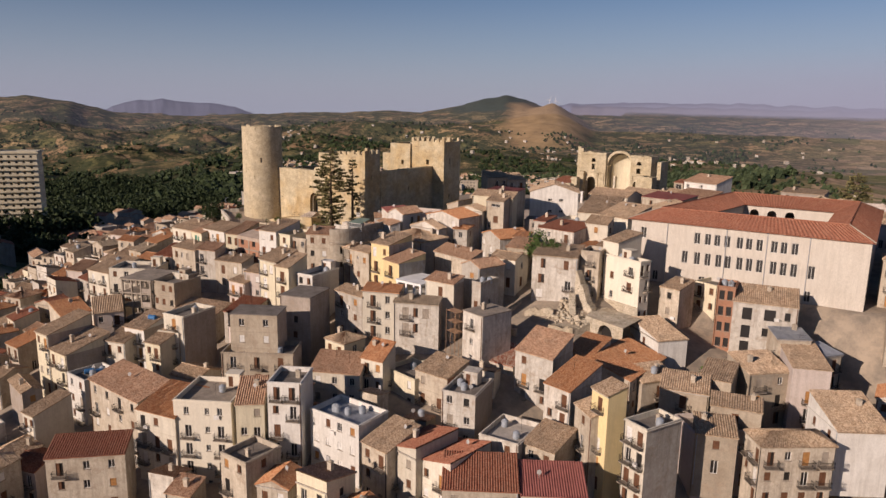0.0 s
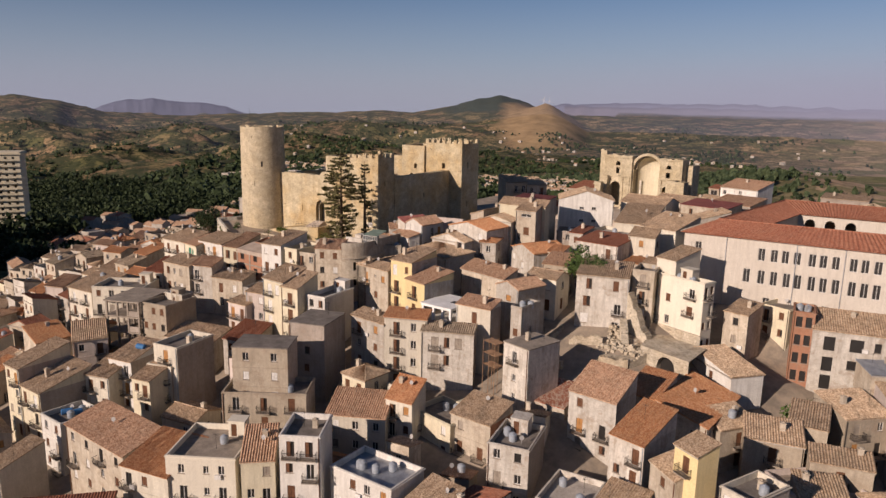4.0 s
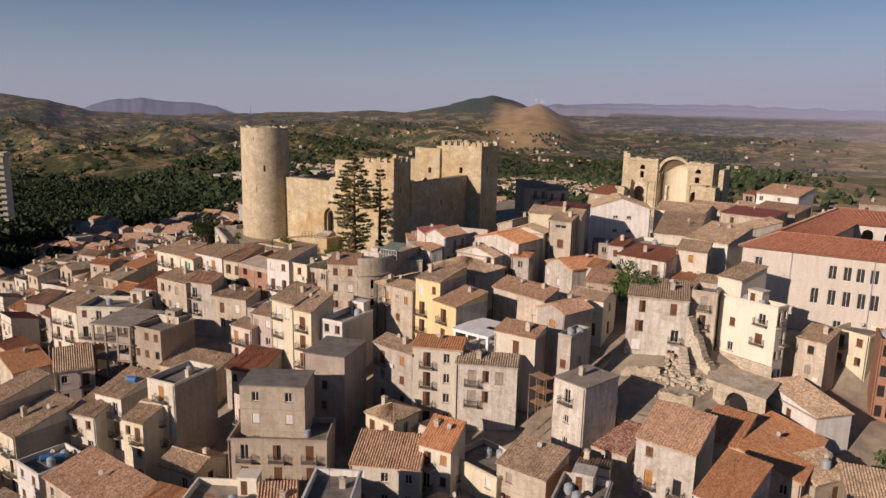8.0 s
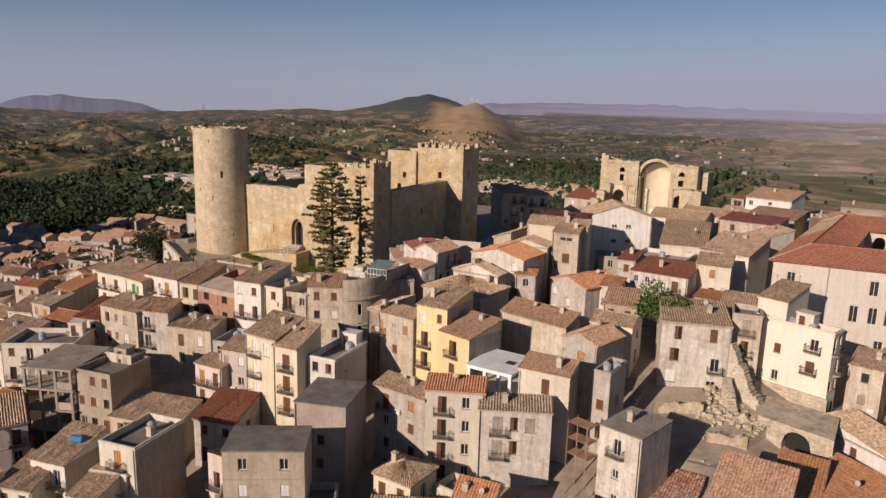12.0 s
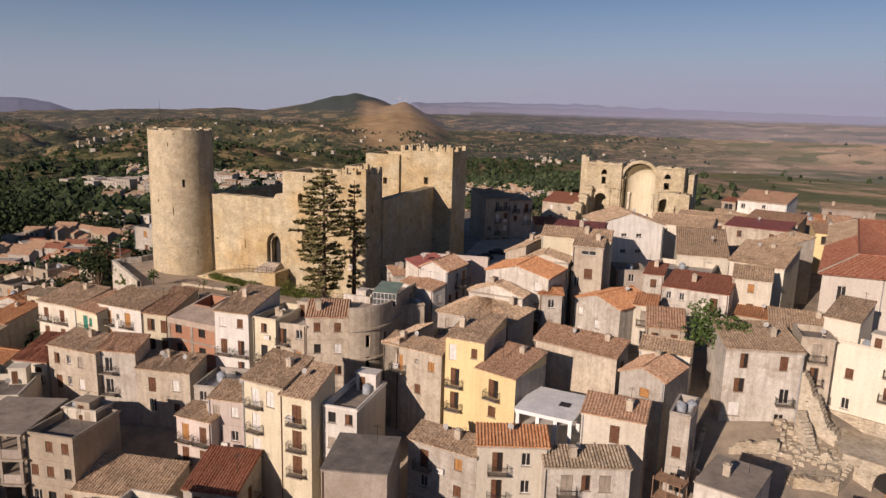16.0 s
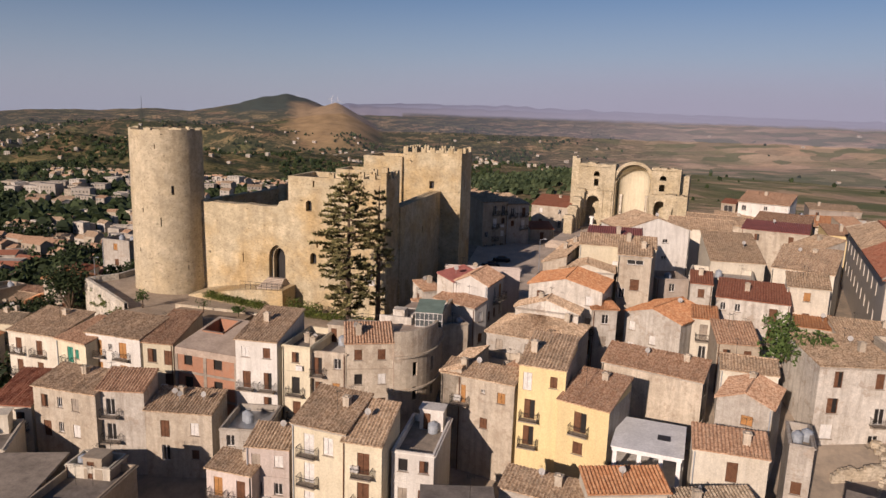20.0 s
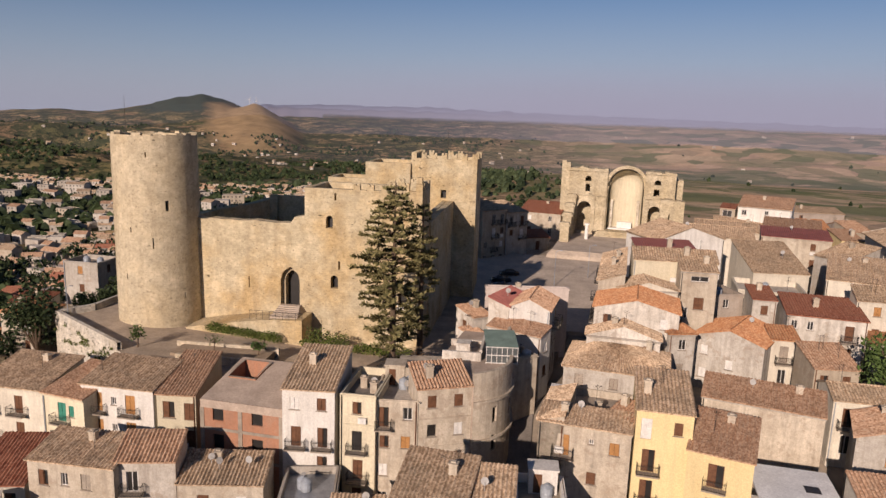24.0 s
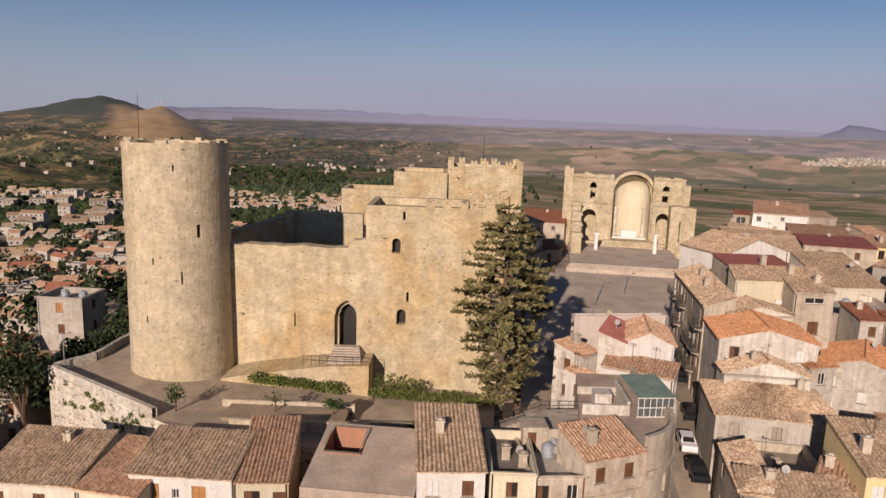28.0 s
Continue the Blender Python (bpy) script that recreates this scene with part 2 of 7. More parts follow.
class Geo:
    """Gathers faces for one mesh."""

    def __init__(self):
        self.v, self.f, self.mi = [], [], []

    def quad(self, *pts, m=0):
        i = len(self.v)
        self.v += [tuple(p) for p in pts]
        self.f.append(tuple(range(i, i + len(pts))))
        self.mi.append(m)

    def box(self, x0, y0, z0, x1, y1, z1, m=0, bev=0.0):
        p = [(x, y, z) for z in (z0, z1) for y in (y0, y1) for x in (x0, x1)]
        for f in ((0, 2, 3, 1), (4, 5, 7, 6), (0, 1, 5, 4), (2, 6, 7, 3), (0, 4, 6, 2), (1, 3, 7, 5)):
            self.quad(*[p[i] for i in f], m=m)

    def tube(self, a, b, r0, r1, seg=8, m=0, cap=True):
        a, b = Vector(a), Vector(b)
        q = (b - a).to_track_quat("Z", "Y")
        ring = []
        for c, r in ((a, r0), (b, r1)):
            ring.append([c + q @ Vector((r * math.cos(2 * math.pi * k / seg), r * math.sin(2 * math.pi * k / seg), 0)) for k in range(seg)])
        for k in range(seg):
            n = (k + 1) % seg
            self.quad(ring[0][k], ring[0][n], ring[1][n], ring[1][k], m=m)
        if cap:
            self.quad(*ring[1], m=m)
            self.quad(*reversed(ring[0]), m=m)

    def facade(self, p0, p1, z0, z1, holes=(), depth=0.25, m=0):
        """An upright wall face from p0 to p1 with its outside to the right; holes: (u0, u1, v0, v1) cut into it, with reveals."""
        p0, p1 = Vector((*p0, 0)), Vector((*p1, 0))
        u = (p1 - p0)
        length = u.length
        u /= length
        inn = Vector((-u.y, u.x, 0)) * depth
        us = sorted({0.0, length, *[a for h in holes for a in h[:2]]})
        vs = sorted({z0, z1, *[a for h in holes for a in h[2:4]]})
        at = lambda a, b: p0 + u * a + Vector((0, 0, b))
        for a, b in zip(us, us[1:]):
            for c, d in zip(vs, vs[1:]):
                ma, mc = (a + b) / 2, (c + d) / 2
                if not any(h[0] < ma < h[1] and h[2] < mc < h[3] for h in holes):
                    self.quad(at(a, c), at(b, c), at(b, d), at(a, d), m=m)
        for hole in holes:
            a, b, c, d = hole[:4]
            w = [at(a, c), at(b, c), at(b, d), at(a, d)]
            kind = hole[4] if len(hole) > 4 else ""
            for i in range(4):
                if kind and i == 2:
                    continue
                j = (i + 1) % 4
                self.quad(w[j], w[i], w[i] + inn, w[j] + inn, m=m)
            if kind:
                half, n = (b - a) / 2, 12
                curve = []
                for i in range(n + 1):
                    x = -1 + 2 * i / n
                    q = math.sqrt(max(0, 1 - x * x)) if kind == "round" else math.sqrt(max(0, 1.6 ** 2 - (abs(x) + 0.6) ** 2)) / math.sqrt(1.6 ** 2 - 0.36)
                    top = half if kind == "round" else half * 1.35
                    curve.append((a + half * (1 + x), d - top + top * q))
                for (x0, y0), (x1, y1) in zip(curve, curve[1:]):
                    self.quad(at(x0, y0), at(x1, y1), at(x1, d), at(x0, d), m=m)
                    self.quad(at(x1, y1), at(x0, y0), at(x0, y0) + inn, at(x1, y1) + inn, m=m)

    def mesh(self, name, *mats):
        seen, keep, remap = {}, [], []
        for p in self.v:
            key = (round(p[0], 3), round(p[1], 3), round(p[2], 3))
            if key not in seen:
                seen[key] = len(keep)
                keep.append(p)
            remap.append(seen[key])
        faces, idx = [], []
        for f, m in zip(self.f, self.mi):
            q = list(dict.fromkeys(remap[i] for i in f))
            if len(q) > 2:
                faces.append(q)
                idx.append(m)
        return mesh_of(name, keep, faces, mats, idx)


def tile_plane(g, e0, e1, r0, r1, rng, step=0.18, lift=0.125, m=0):
    """Rows of half-round tiles between the eave e0-e1 and the ridge r0-r1, with a thick edge below."""
    e0, e1, r0, r1 = (Vector(p) for p in (e0, e1, r0, r1))
    n = max(4, 2 * round(max((e1 - e0).length, (r1 - r0).length) / step / 2))
    rows = max(2, round(((r0 + r1) / 2 - (e0 + e1) / 2).length / 1.0))
    nor = (e1 - e0).cross(((r0 + r1) - (e0 + e1)) / 2).normalized()
    sag = rng.uniform(0.0, 0.07)
    base = len(g.v)
    for j in range(rows + 1):
        t = j / rows
        for i in range(n + 1):
            s = i / n
            p = (e0.lerp(e1, s)).lerp(r0.lerp(r1, s), t)
            h = lift * (1 if i % 2 else 0) + rng.uniform(-0.03, 0.03) - sag * math.sin(math.pi * t) * math.sin(math.pi * s)
            g.v.append(tuple(p + nor * h))
    for j in range(rows):
        for i in range(n):
            a = base + j * (n + 1) + i
            g.f.append((a, a + 1, a + n + 2, a + n + 1))
            g.mi.append(m)
    dn = Vector((0, 0, -0.14))
    a, b, c, d = (Vector(g.v[base + k]) for k in (0, n, rows * (n + 1) + n, rows * (n + 1)))
    g.quad(e0 + dn, a, b, e1 + dn, m=m)
    g.quad(e0 + dn, r0 + dn, r1 + dn, e1 + dn, m=m)
    g.quad(e0 + dn, a, d, r0 + dn, m=m)
    g.quad(e1 + dn, r1 + dn, c, b, m=m)


# ---- ground ----
def bell(x, y, az, r, sr, sa, h):
    """A hill seen from the town at the bearing az, r metres off."""
    cx, cy = 60 + r * math.cos(radians(az)), -40 + r * math.sin(radians(az))
    dx, dy = x - cx, y - cy
    c, s = math.cos(radians(az)), math.sin(radians(az))
    return h * math.exp(-((dx * c + dy * s) / sr) ** 2 - ((-dx * s + dy * c) / sa) ** 2)


# the skyline: heights of the ridge three kilometres off, by bearing
CREST_AZ = (56, 70, 90, 100, 106, 110, 111.2, 111.9, 112.7, 113.7, 114.6, 115.6, 117, 118.8, 120.6, 122.4, 124.3, 127, 130, 133, 137.5, 141, 145, 148, 149.3, 151, 153.5, 156, 165)
CREST_Z = (-6, -8, -12, -14, -12, -14, -14, -6, 4, 14, 30, 54, 64, 49, 22, 0, -14, -11, -20, -24, -30, -42, -42, -28, -13, 14, 29, 20, -20)


def ground(x, y):
    south, west, north, east = max(0, -10 - y), max(0, 14 - x), max(0, y - 112), max(0, x - 165)
    town = -4.6 + 2.1 * min(1, max(0, (y - 5) / 60)) - 0.33 * min(south, 85) - 0.04 * max(0, south - 85) - 0.27 * west - 0.32 * north - 0.3 * east
    town -= 0.3 * min(46, max(0, x - 108)) * min(1, max(0, (3 - y) / 6))
    dx, dy = x - 60, y + 40
    r = math.hypot(dx, dy)
    az = math.degrees(math.atan2(dy, dx))
    k = min(1, max(0, (r - 250) / 1500))
    left = min(1, max(0, (az - 100) / 30)) if az > -60 else 1.0
    far = -46 - 62 * k
    roll = noise.fractal(Vector((x / 900, y / 900, 0.3)), 0.9, 2.1, 5)
    far += roll * (10 + 34 * k) * (0.4 + 0.6 * left)
    far += noise.fractal(Vector((x / 330, y / 330, 5.1)), 0.9, 2.1, 4) * (18 + 40 * left) * k * (0.3 + 0.7 * left)
    far += noise.fractal(Vector((x / 120, y / 120, 7.7)), 0.9, 2.1, 3) * 13 * k * left
    far += bell(x, y, 126, 1700, 160, 170, 20) + bell(x, y, 137, 1500, 150, 190, 26) + bell(x, y, 108, 1900, 200, 160, 18) + bell(x, y, 142, 2300, 240, 160, 30) + bell(x, y, 91, 900, 130, 110, 22) + bell(x, y, 131, 2300, 200, 260, 34) + bell(x, y, 120, 2300, 200, 200, 30)
    up = min(1, max(0, (r - 1900) / 1200))
    up = up * up * (3 - 2 * up)
    crest = np.interp(az % 360, CREST_AZ, CREST_Z) + 5 * noise.fractal(Vector((az * 0.9, r / 700, 1.7)), 0.8, 2.2, 5)
    far += (crest - far) * up * (1 if r < 3150 or az < 108 else max(0.0, 1 - (r - 3150) / 700))
    # a bare pointed hill, steep on its east side
    along, across = r - 2720, (az - 113.05) * 47.5
    if abs(along) < 700 and abs(across) < 500:
        bare = 37 - math.hypot(along * 0.17, across * (0.3 if across > 0 else 0.58)) + 5 * noise.fractal(Vector((x / 90, y / 90, 3.3)), 0.9, 2.1, 4)
        far = max(far, bare) + 3.0 * math.exp(-abs(far - bare) / 5.0)
    # unseen hills to the west, added to throw shade on the lower town
    far += bell(x, y, 177.5, 490, 85, 60, 72) + bell(x, y, 179, 330, 100, 36, 36) + bell(x, y, 183, 240, 60, 36, 30)
    m = max(town, far)
    return m + 3.0 * math.exp(-abs(town - far) / 6.0)


RINGS = [0] + [3.2 * k for k in range(1, 90)]
while RINGS[-1] < 4800:
    RINGS.append(RINGS[-1] * 1.019)
TURN = [radians(54 + 0.32 * i) for i in range(350)] + [radians(166 + 2.0 * i) for i in range(124)]
SEG = len(TURN)
gv, gf = [], []
for r in RINGS:
    for a in TURN:
        x, y = 60 + r * math.cos(a), -40 + r * math.sin(a)
        gv.append((x, y, ground(x, y)))
for j in range(len(RINGS) - 1):
    for k in range(SEG):
        n = (k + 1) % SEG
        gf.append((j * SEG + k, (j + 1) * SEG + k, (j + 1) * SEG + n, j * SEG + n))
k = Nodes("fields_and_scrub")
p = k.pos()
warp = k.n("TexNoise", Scale=0.004, Detail=3.0)
k.l(p, warp.inputs["Vector"])
wv = k.n("VectorMath")
wv.operation = "SCALE"
wv.inputs[3].default_value = 160.0
k.l(warp.outputs["Color"], wv.inputs[0])
wa = k.n("VectorMath")
k.l(p, wa.inputs[0])
k.l(wv.outputs[0], wa.inputs[1])
vor = k.n("TexVoronoi", Scale=0.0135)
k.l(wa.outputs[0], vor.inputs["Vector"])
sc = k.n("SeparateColor")
k.l(vor.outputs["Color"], sc.inputs[0])
col = k.ramp(sc.outputs[0], (0.05, (0.31, 0.195, 0.105)), (0.25, (0.15, 0.14, 0.055)), (0.42, (0.46, 0.31, 0.155)), (0.6, (0.14, 0.13, 0.055)), (0.78, (0.4, 0.265, 0.135)), (0.95, (0.26, 0.165, 0.09)))
sx = k.n("SeparateXYZ")
k.l(p, sx.inputs[0])
plain = k.n("MapRange")
for key, v in (("From Min", -300.0), ("From Max", 260.0), ("To Min", 0.97), ("To Max", 0.16)):
    plain.inputs[key].default_value = v
k.l(sx.outputs[0], plain.inputs["Value"])
crops = k.ramp(sc.outputs[1], (0.1, (0.54, 0.37, 0.235)), (0.3, (0.3, 0.245, 0.14)), (0.48, (0.62, 0.44, 0.29)), (0.66, (0.46, 0.31, 0.215)), (0.85, (0.22, 0.205, 0.11)))
east = k.n("MapRange")
for key, v in (("From Min", -250.0), ("From Max", 250.0)):
    east.inputs[key].default_value = v
k.l(sx.outputs[0], east.inputs["Value"])
meadow = k.ramp(k.noise(k.pos(0.6, 1.5, 1.0), 0.0042, 8, 0.7), (0.46, 0.0), (0.52, 1.0))
near_by = k.n("MapRange")
for key, v in (("From Min", 1500.0), ("From Max", 2500.0), ("To Min", 0.85), ("To Max", 0.3)):
    near_by.inputs[key].default_value = v
k.l(sx.outputs[1], near_by.inputs["Value"])
crops = k.mix(crops, (0.13, 0.155, 0.065), k.mix(0.0, near_by.outputs[0], meadow))
col = k.mix(col, crops, east.outputs[0])
scrub = k.ramp(k.noise(p, 0.02, 8, 0.75), (0.44, 0.0), (0.52, 1.0))
col = k.mix(col, (0.055, 0.06, 0.03), k.mix(0.0, plain.outputs[0], scrub))
edge = k.n("TexVoronoi", Scale=0.0135)
edge.feature = "DISTANCE_TO_EDGE"
k.l(wa.outputs[0], edge.inputs["Vector"])
hedges = k.mix(0.0, plain.outputs[0], k.ramp(edge.outputs["Distance"], (0.012, 1.0), (0.035, 0.0)))
col = k.mix(col, (0.05, 0.055, 0.028), k.mix(0.0, 0.6, hedges))
dots = k.ramp(k.noise(p, 0.09, 5, 0.8), (0.51, 0.0), (0.59, 1.0))
col = k.mix(col, (0.03, 0.04, 0.018), k.mix(0.0, plain.outputs[0], dots))
# the tan bare hill and the dark green top beside it
blur = k.noise(p, 0.006, 5, 0.65)
for at_r, at_az, sr, sa, rgb in ((2900, 117.8, 300.0, 230.0, (0.05, 0.066, 0.048)), (2480, 113.5, 560.0, 165.0, (0.39, 0.26, 0.13))):
    lay = k.n("Mapping")
    lay.vector_type = "TEXTURE"
    lay.inputs["Location"].default_value = (60 + at_r * math.cos(radians(at_az)), -40 + at_r * math.sin(radians(at_az)), 0)
    lay.inputs["Rotation"].default_value = (0, 0, radians(at_az))
    lay.inputs["Scale"].default_value = (sr, sa, 1e7)
    k.l(p, lay.inputs["Vector"])
    far_off = k.n("VectorMath")
    far_off.operation = "LENGTH"
    k.l(lay.outputs[0], far_off.inputs[0])
    worn = k.n("Math")
    worn.operation = "MULTIPLY_ADD"
    worn.inputs[1].default_value = -0.9
    k.l(blur, worn.inputs[0])
    k.l(far_off.outputs["Value"], worn.inputs[2])
    rough = k.mix(rgb, k.ramp(k.noise(p, 0.02, 6, 0.7), (0.35, 0.7), (0.65, 1.15)), 1.0, "MULTIPLY")
    col = k.mix(col, rough, k.ramp(worn.outputs[0], (0.3, 0.95), (0.62, 0.0)))
# trodden earth and paving inside the town
off = k.n("VectorMath")
off.operation = "DISTANCE"
off.inputs[1].default_value = (45, -10, -8)
k.l(p, off.inputs[0])
rim = k.n("MapRange")
rim.inputs["From Min"].default_value, rim.inputs["From Max"].default_value = 215.0, 175.0
k.l(off.outputs["Value"], rim.inputs["Value"])
paved = k.mix((0.36, 0.29, 0.215), (0.22, 0.185, 0.145), k.ramp(k.noise(p, 0.3, 6, 0.7), (0.38, 0.0), (0.62, 1.0)))
col = k.mix(col, paved, rim.outputs[0])
fields = tagged(new("ground", mesh_of("ground", gv, gf, [k.done(col, 0.95, 0, 0.1)])), "dry rolling hills with brown fields, olive groves and dark scrub", "ground", kind="structure")
for q in fields.data.polygons:
    q.use_smooth = True


def ridge(name, az0, az1, r, outline, rgb, label, seed, rough=9.0):
    """A far mountain range between two bearings; outline: (bearing, height) of its crest."""
    n, steps = 300, 7
    rows = []
    for j in range(steps + 2):
        row = []
        for i in range(n + 1):
            b = az0 + (az1 - az0) * i / n
            a = radians(b)
            top = float(np.interp(b, [q[0] for q in outline], [q[1] for q in outline])) + rough * noise.fractal(Vector((b * 0.8, seed, 0)), 0.85, 2.1, 6)
            f = min(1.0, j / steps)
            rr = r - 420 * (1 - f) if j <= steps else r + 150
            z = -140 + (top + 140) * f ** 0.8 if j <= steps else -140
            if 0 < j < steps:
                rr += 30 * noise.fractal(Vector((b * 0.7, f * 1.5, seed + 3)), 0.8, 2.2, 5)
            row.append((60 + rr * math.cos(a), -40 + rr * math.sin(a), z))
        rows.append(row)
    V = [p for row in rows for p in row]
    F = [(j * (n + 1) + i + 1, j * (n + 1) + i, (j + 1) * (n + 1) + i, (j + 1) * (n + 1) + i + 1) for j in range(steps + 1) for i in range(n)]
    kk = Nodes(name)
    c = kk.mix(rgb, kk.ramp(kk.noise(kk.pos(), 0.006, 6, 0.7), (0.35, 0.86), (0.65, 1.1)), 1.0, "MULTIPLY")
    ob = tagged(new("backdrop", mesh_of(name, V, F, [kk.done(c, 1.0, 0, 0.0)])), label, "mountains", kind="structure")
    for f in ob.data.polygons:
        f.use_smooth = True


# the base colours of these ranges have the haze of distance painted in
ridge("haze_blue_mountains", 130, 157, 4650, [(130, -95), (136, -95), (137.5, -62), (139, -22), (140.5, -2), (142, 2), (143.4, 8), (144.3, 22), (145, 11), (146, 13), (147, -6), (148.2, -42), (150, -80), (157, -95)], (0.105, 0.115, 0.165), "mountains on the horizon with blue-grey haze painted into their colour", 3, 7.0)
ridge("haze_tinted_range", 36, 113, 4860, [(36, 10), (60, 14), (75, 22), (84, 30), (90, 36), (96, 44), (100, 54), (103, 46), (106, 52), (109, 40), (113, 28)], (0.15, 0.16, 0.22), "ridges on the horizon with thick mauve haze painted into their colour", 5, 12.0)
ridge("haze_mauve_hills", 30, 112, 4500, [(30, -10), (50, -8), (65, 2), (76, 4), (86, 14), (92, 22), (97, 18), (101, 26), (105, 20), (112, 22)], (0.19, 0.165, 0.18), "brown far hills with haze painted into their colour", 8, 12.0)

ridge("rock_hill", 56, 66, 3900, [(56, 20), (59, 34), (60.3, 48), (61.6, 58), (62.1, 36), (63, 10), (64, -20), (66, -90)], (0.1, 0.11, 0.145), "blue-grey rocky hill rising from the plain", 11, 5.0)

# glowing see-through shells painted as haze along the whole horizon, thicker with distance
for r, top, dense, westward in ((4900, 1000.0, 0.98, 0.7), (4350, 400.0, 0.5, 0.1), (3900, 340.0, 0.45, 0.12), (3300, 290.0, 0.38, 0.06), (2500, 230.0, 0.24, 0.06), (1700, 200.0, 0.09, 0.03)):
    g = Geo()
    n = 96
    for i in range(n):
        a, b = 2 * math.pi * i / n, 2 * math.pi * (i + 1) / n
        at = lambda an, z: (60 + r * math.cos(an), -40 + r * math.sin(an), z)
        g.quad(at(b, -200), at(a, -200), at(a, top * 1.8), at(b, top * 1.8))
    k = Nodes("haze_glow_shell")
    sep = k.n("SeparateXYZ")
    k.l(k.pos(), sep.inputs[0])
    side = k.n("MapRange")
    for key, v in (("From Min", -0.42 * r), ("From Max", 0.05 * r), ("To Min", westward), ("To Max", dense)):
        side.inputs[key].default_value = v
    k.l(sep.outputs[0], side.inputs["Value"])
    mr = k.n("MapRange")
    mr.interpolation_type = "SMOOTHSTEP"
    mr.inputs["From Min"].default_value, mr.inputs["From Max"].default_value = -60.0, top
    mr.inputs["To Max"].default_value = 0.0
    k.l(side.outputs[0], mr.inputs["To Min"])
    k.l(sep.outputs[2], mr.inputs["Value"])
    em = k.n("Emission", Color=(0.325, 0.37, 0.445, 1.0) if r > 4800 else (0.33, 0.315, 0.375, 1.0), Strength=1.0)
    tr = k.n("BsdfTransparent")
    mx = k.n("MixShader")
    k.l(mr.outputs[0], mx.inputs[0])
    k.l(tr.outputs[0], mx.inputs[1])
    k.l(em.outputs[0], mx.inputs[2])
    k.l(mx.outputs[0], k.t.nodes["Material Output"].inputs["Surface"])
    tagged(new("backdrop", g.mesh("haze", k.m)), "glowing see-through shell painted as mauve-grey haze low over the horizon", "sky haze", kind="structure")


# ---- houses ----
CACHE = {}


def window_mesh(w, h, style):
    key = ("w", round(w, 1), round(h, 1), style)
    if key not in CACHE:
        g = Geo()
        # a dark quad stands in for the shade of the room inside
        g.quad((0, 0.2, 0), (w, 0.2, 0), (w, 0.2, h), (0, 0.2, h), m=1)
        b = 0.07
        for x0, z0, x1, z1 in () if style == "void" else ((0, 0, b, h), (w - b, 0, w, h), (b, 0, w - b, b), (b, h - b, w - b, h), (w / 2 - b / 2, b, w / 2 + b / 2, h - b)):
            g.box(x0, 0.13, z0, x1, 0.19, z1)
        if style in ("shut", "oak", "greens", "whites", "roller"):
            for x0, x1 in ((0.04, w / 2 - 0.015), (w / 2 + 0.015, w - 0.04)):
                g.box(x0, 0.06, 0.04, x1, 0.11, h - 0.04, m=2)
                if style != "roller":
                    for q in range(int(h / 0.17)):
                        g.box(x0 + 0.05, 0.04, 0.1 + q * 0.17, x1 - 0.05, 0.06, 0.19 + q * 0.17, m=2)
        if style == "half":
            g.box(0.04, 0.06, 0.04, w / 2 - 0.02, 0.11, h - 0.04, m=2)
        second = {"oak": M["oak"], "greens": M["green"], "whites": M["frame"], "roller": M["concrete"]}.get(style, M["wood"])
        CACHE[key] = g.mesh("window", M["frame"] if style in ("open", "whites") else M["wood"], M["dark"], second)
    return CACHE[key]


def sill_mesh(w):
    key = ("s", round(w, 1))
    if key not in CACHE:
        g = Geo()
        g.box(-0.12, -0.09, -0.09, w + 0.12, 0.12, -0.005)
        CACHE[key] = g.mesh("sill", M["concrete"])
    return CACHE[key]


def balcony_meshes(w):
    key = ("b", round(w, 1))
    if key not in CACHE:
        g = Geo()
        g.box(0, -0.95, -0.14, w, -0.004, -0.02)
        for x in (0.15, w - 0.3):
            g.quad((x, -0.004, -0.5), (x, -0.75, -0.14), (x, -0.004, -0.14))
            g.quad((x + 0.14, -0.004, -0.5), (x + 0.14, -0.004, -0.14), (x + 0.14, -0.75, -0.14))
            g.quad((x, -0.004, -0.5), (x + 0.14, -0.004, -0.5), (x + 0.14, -0.75, -0.14), (x, -0.75, -0.14))
        r = Geo()
        t = 0.022
        for y0, y1, x0, x1 in ((-0.93, -0.9, 0.02, w - 0.02), (-0.93, -0.01, 0.02, 0.05), (-0.93, -0.01, w - 0.05, w - 0.02)):
            for z in (0.06, 0.92):
                r.box(x0, y0, z, x1, y1, z + 0.045)
        for i in range(int(w / 0.14)):
            x = 0.06 + i * 0.14
            r.box(x, -0.925, 0.0, x + t, -0.905, 0.94)
        for i in range(5):
            y = -0.8 + i * 0.17
            for x in (0.025, w - 0.045):
                r.box(x, y, 0.0, x + t, y + t, 0.94)
        CACHE[key] = (g.mesh("balcony", M["concrete"]), r.mesh("railing", M["iron"]))
    return CACHE[key]


def lathe(g, rings, lying=False):
    """One closed turned body through (height, radius) rings."""
    n = 14
    co = lambda a, z, r: (z, r * math.cos(a), 0.5 + r * math.sin(a)) if lying else (r * math.cos(a), r * math.sin(a), z)
    ang = [2 * math.pi * i / n for i in range(n + 1)]
    for (z0, r0), (z1, r1) in zip(rings, rings[1:]):
        for a, b in zip(ang, ang[1:]):
            g.quad(co(a, z0, r0), co(b, z0, r0), co(b, z1, r1), co(a, z1, r1))
    g.quad(*[co(a, *rings[-1]) for a in ang[:-1]])


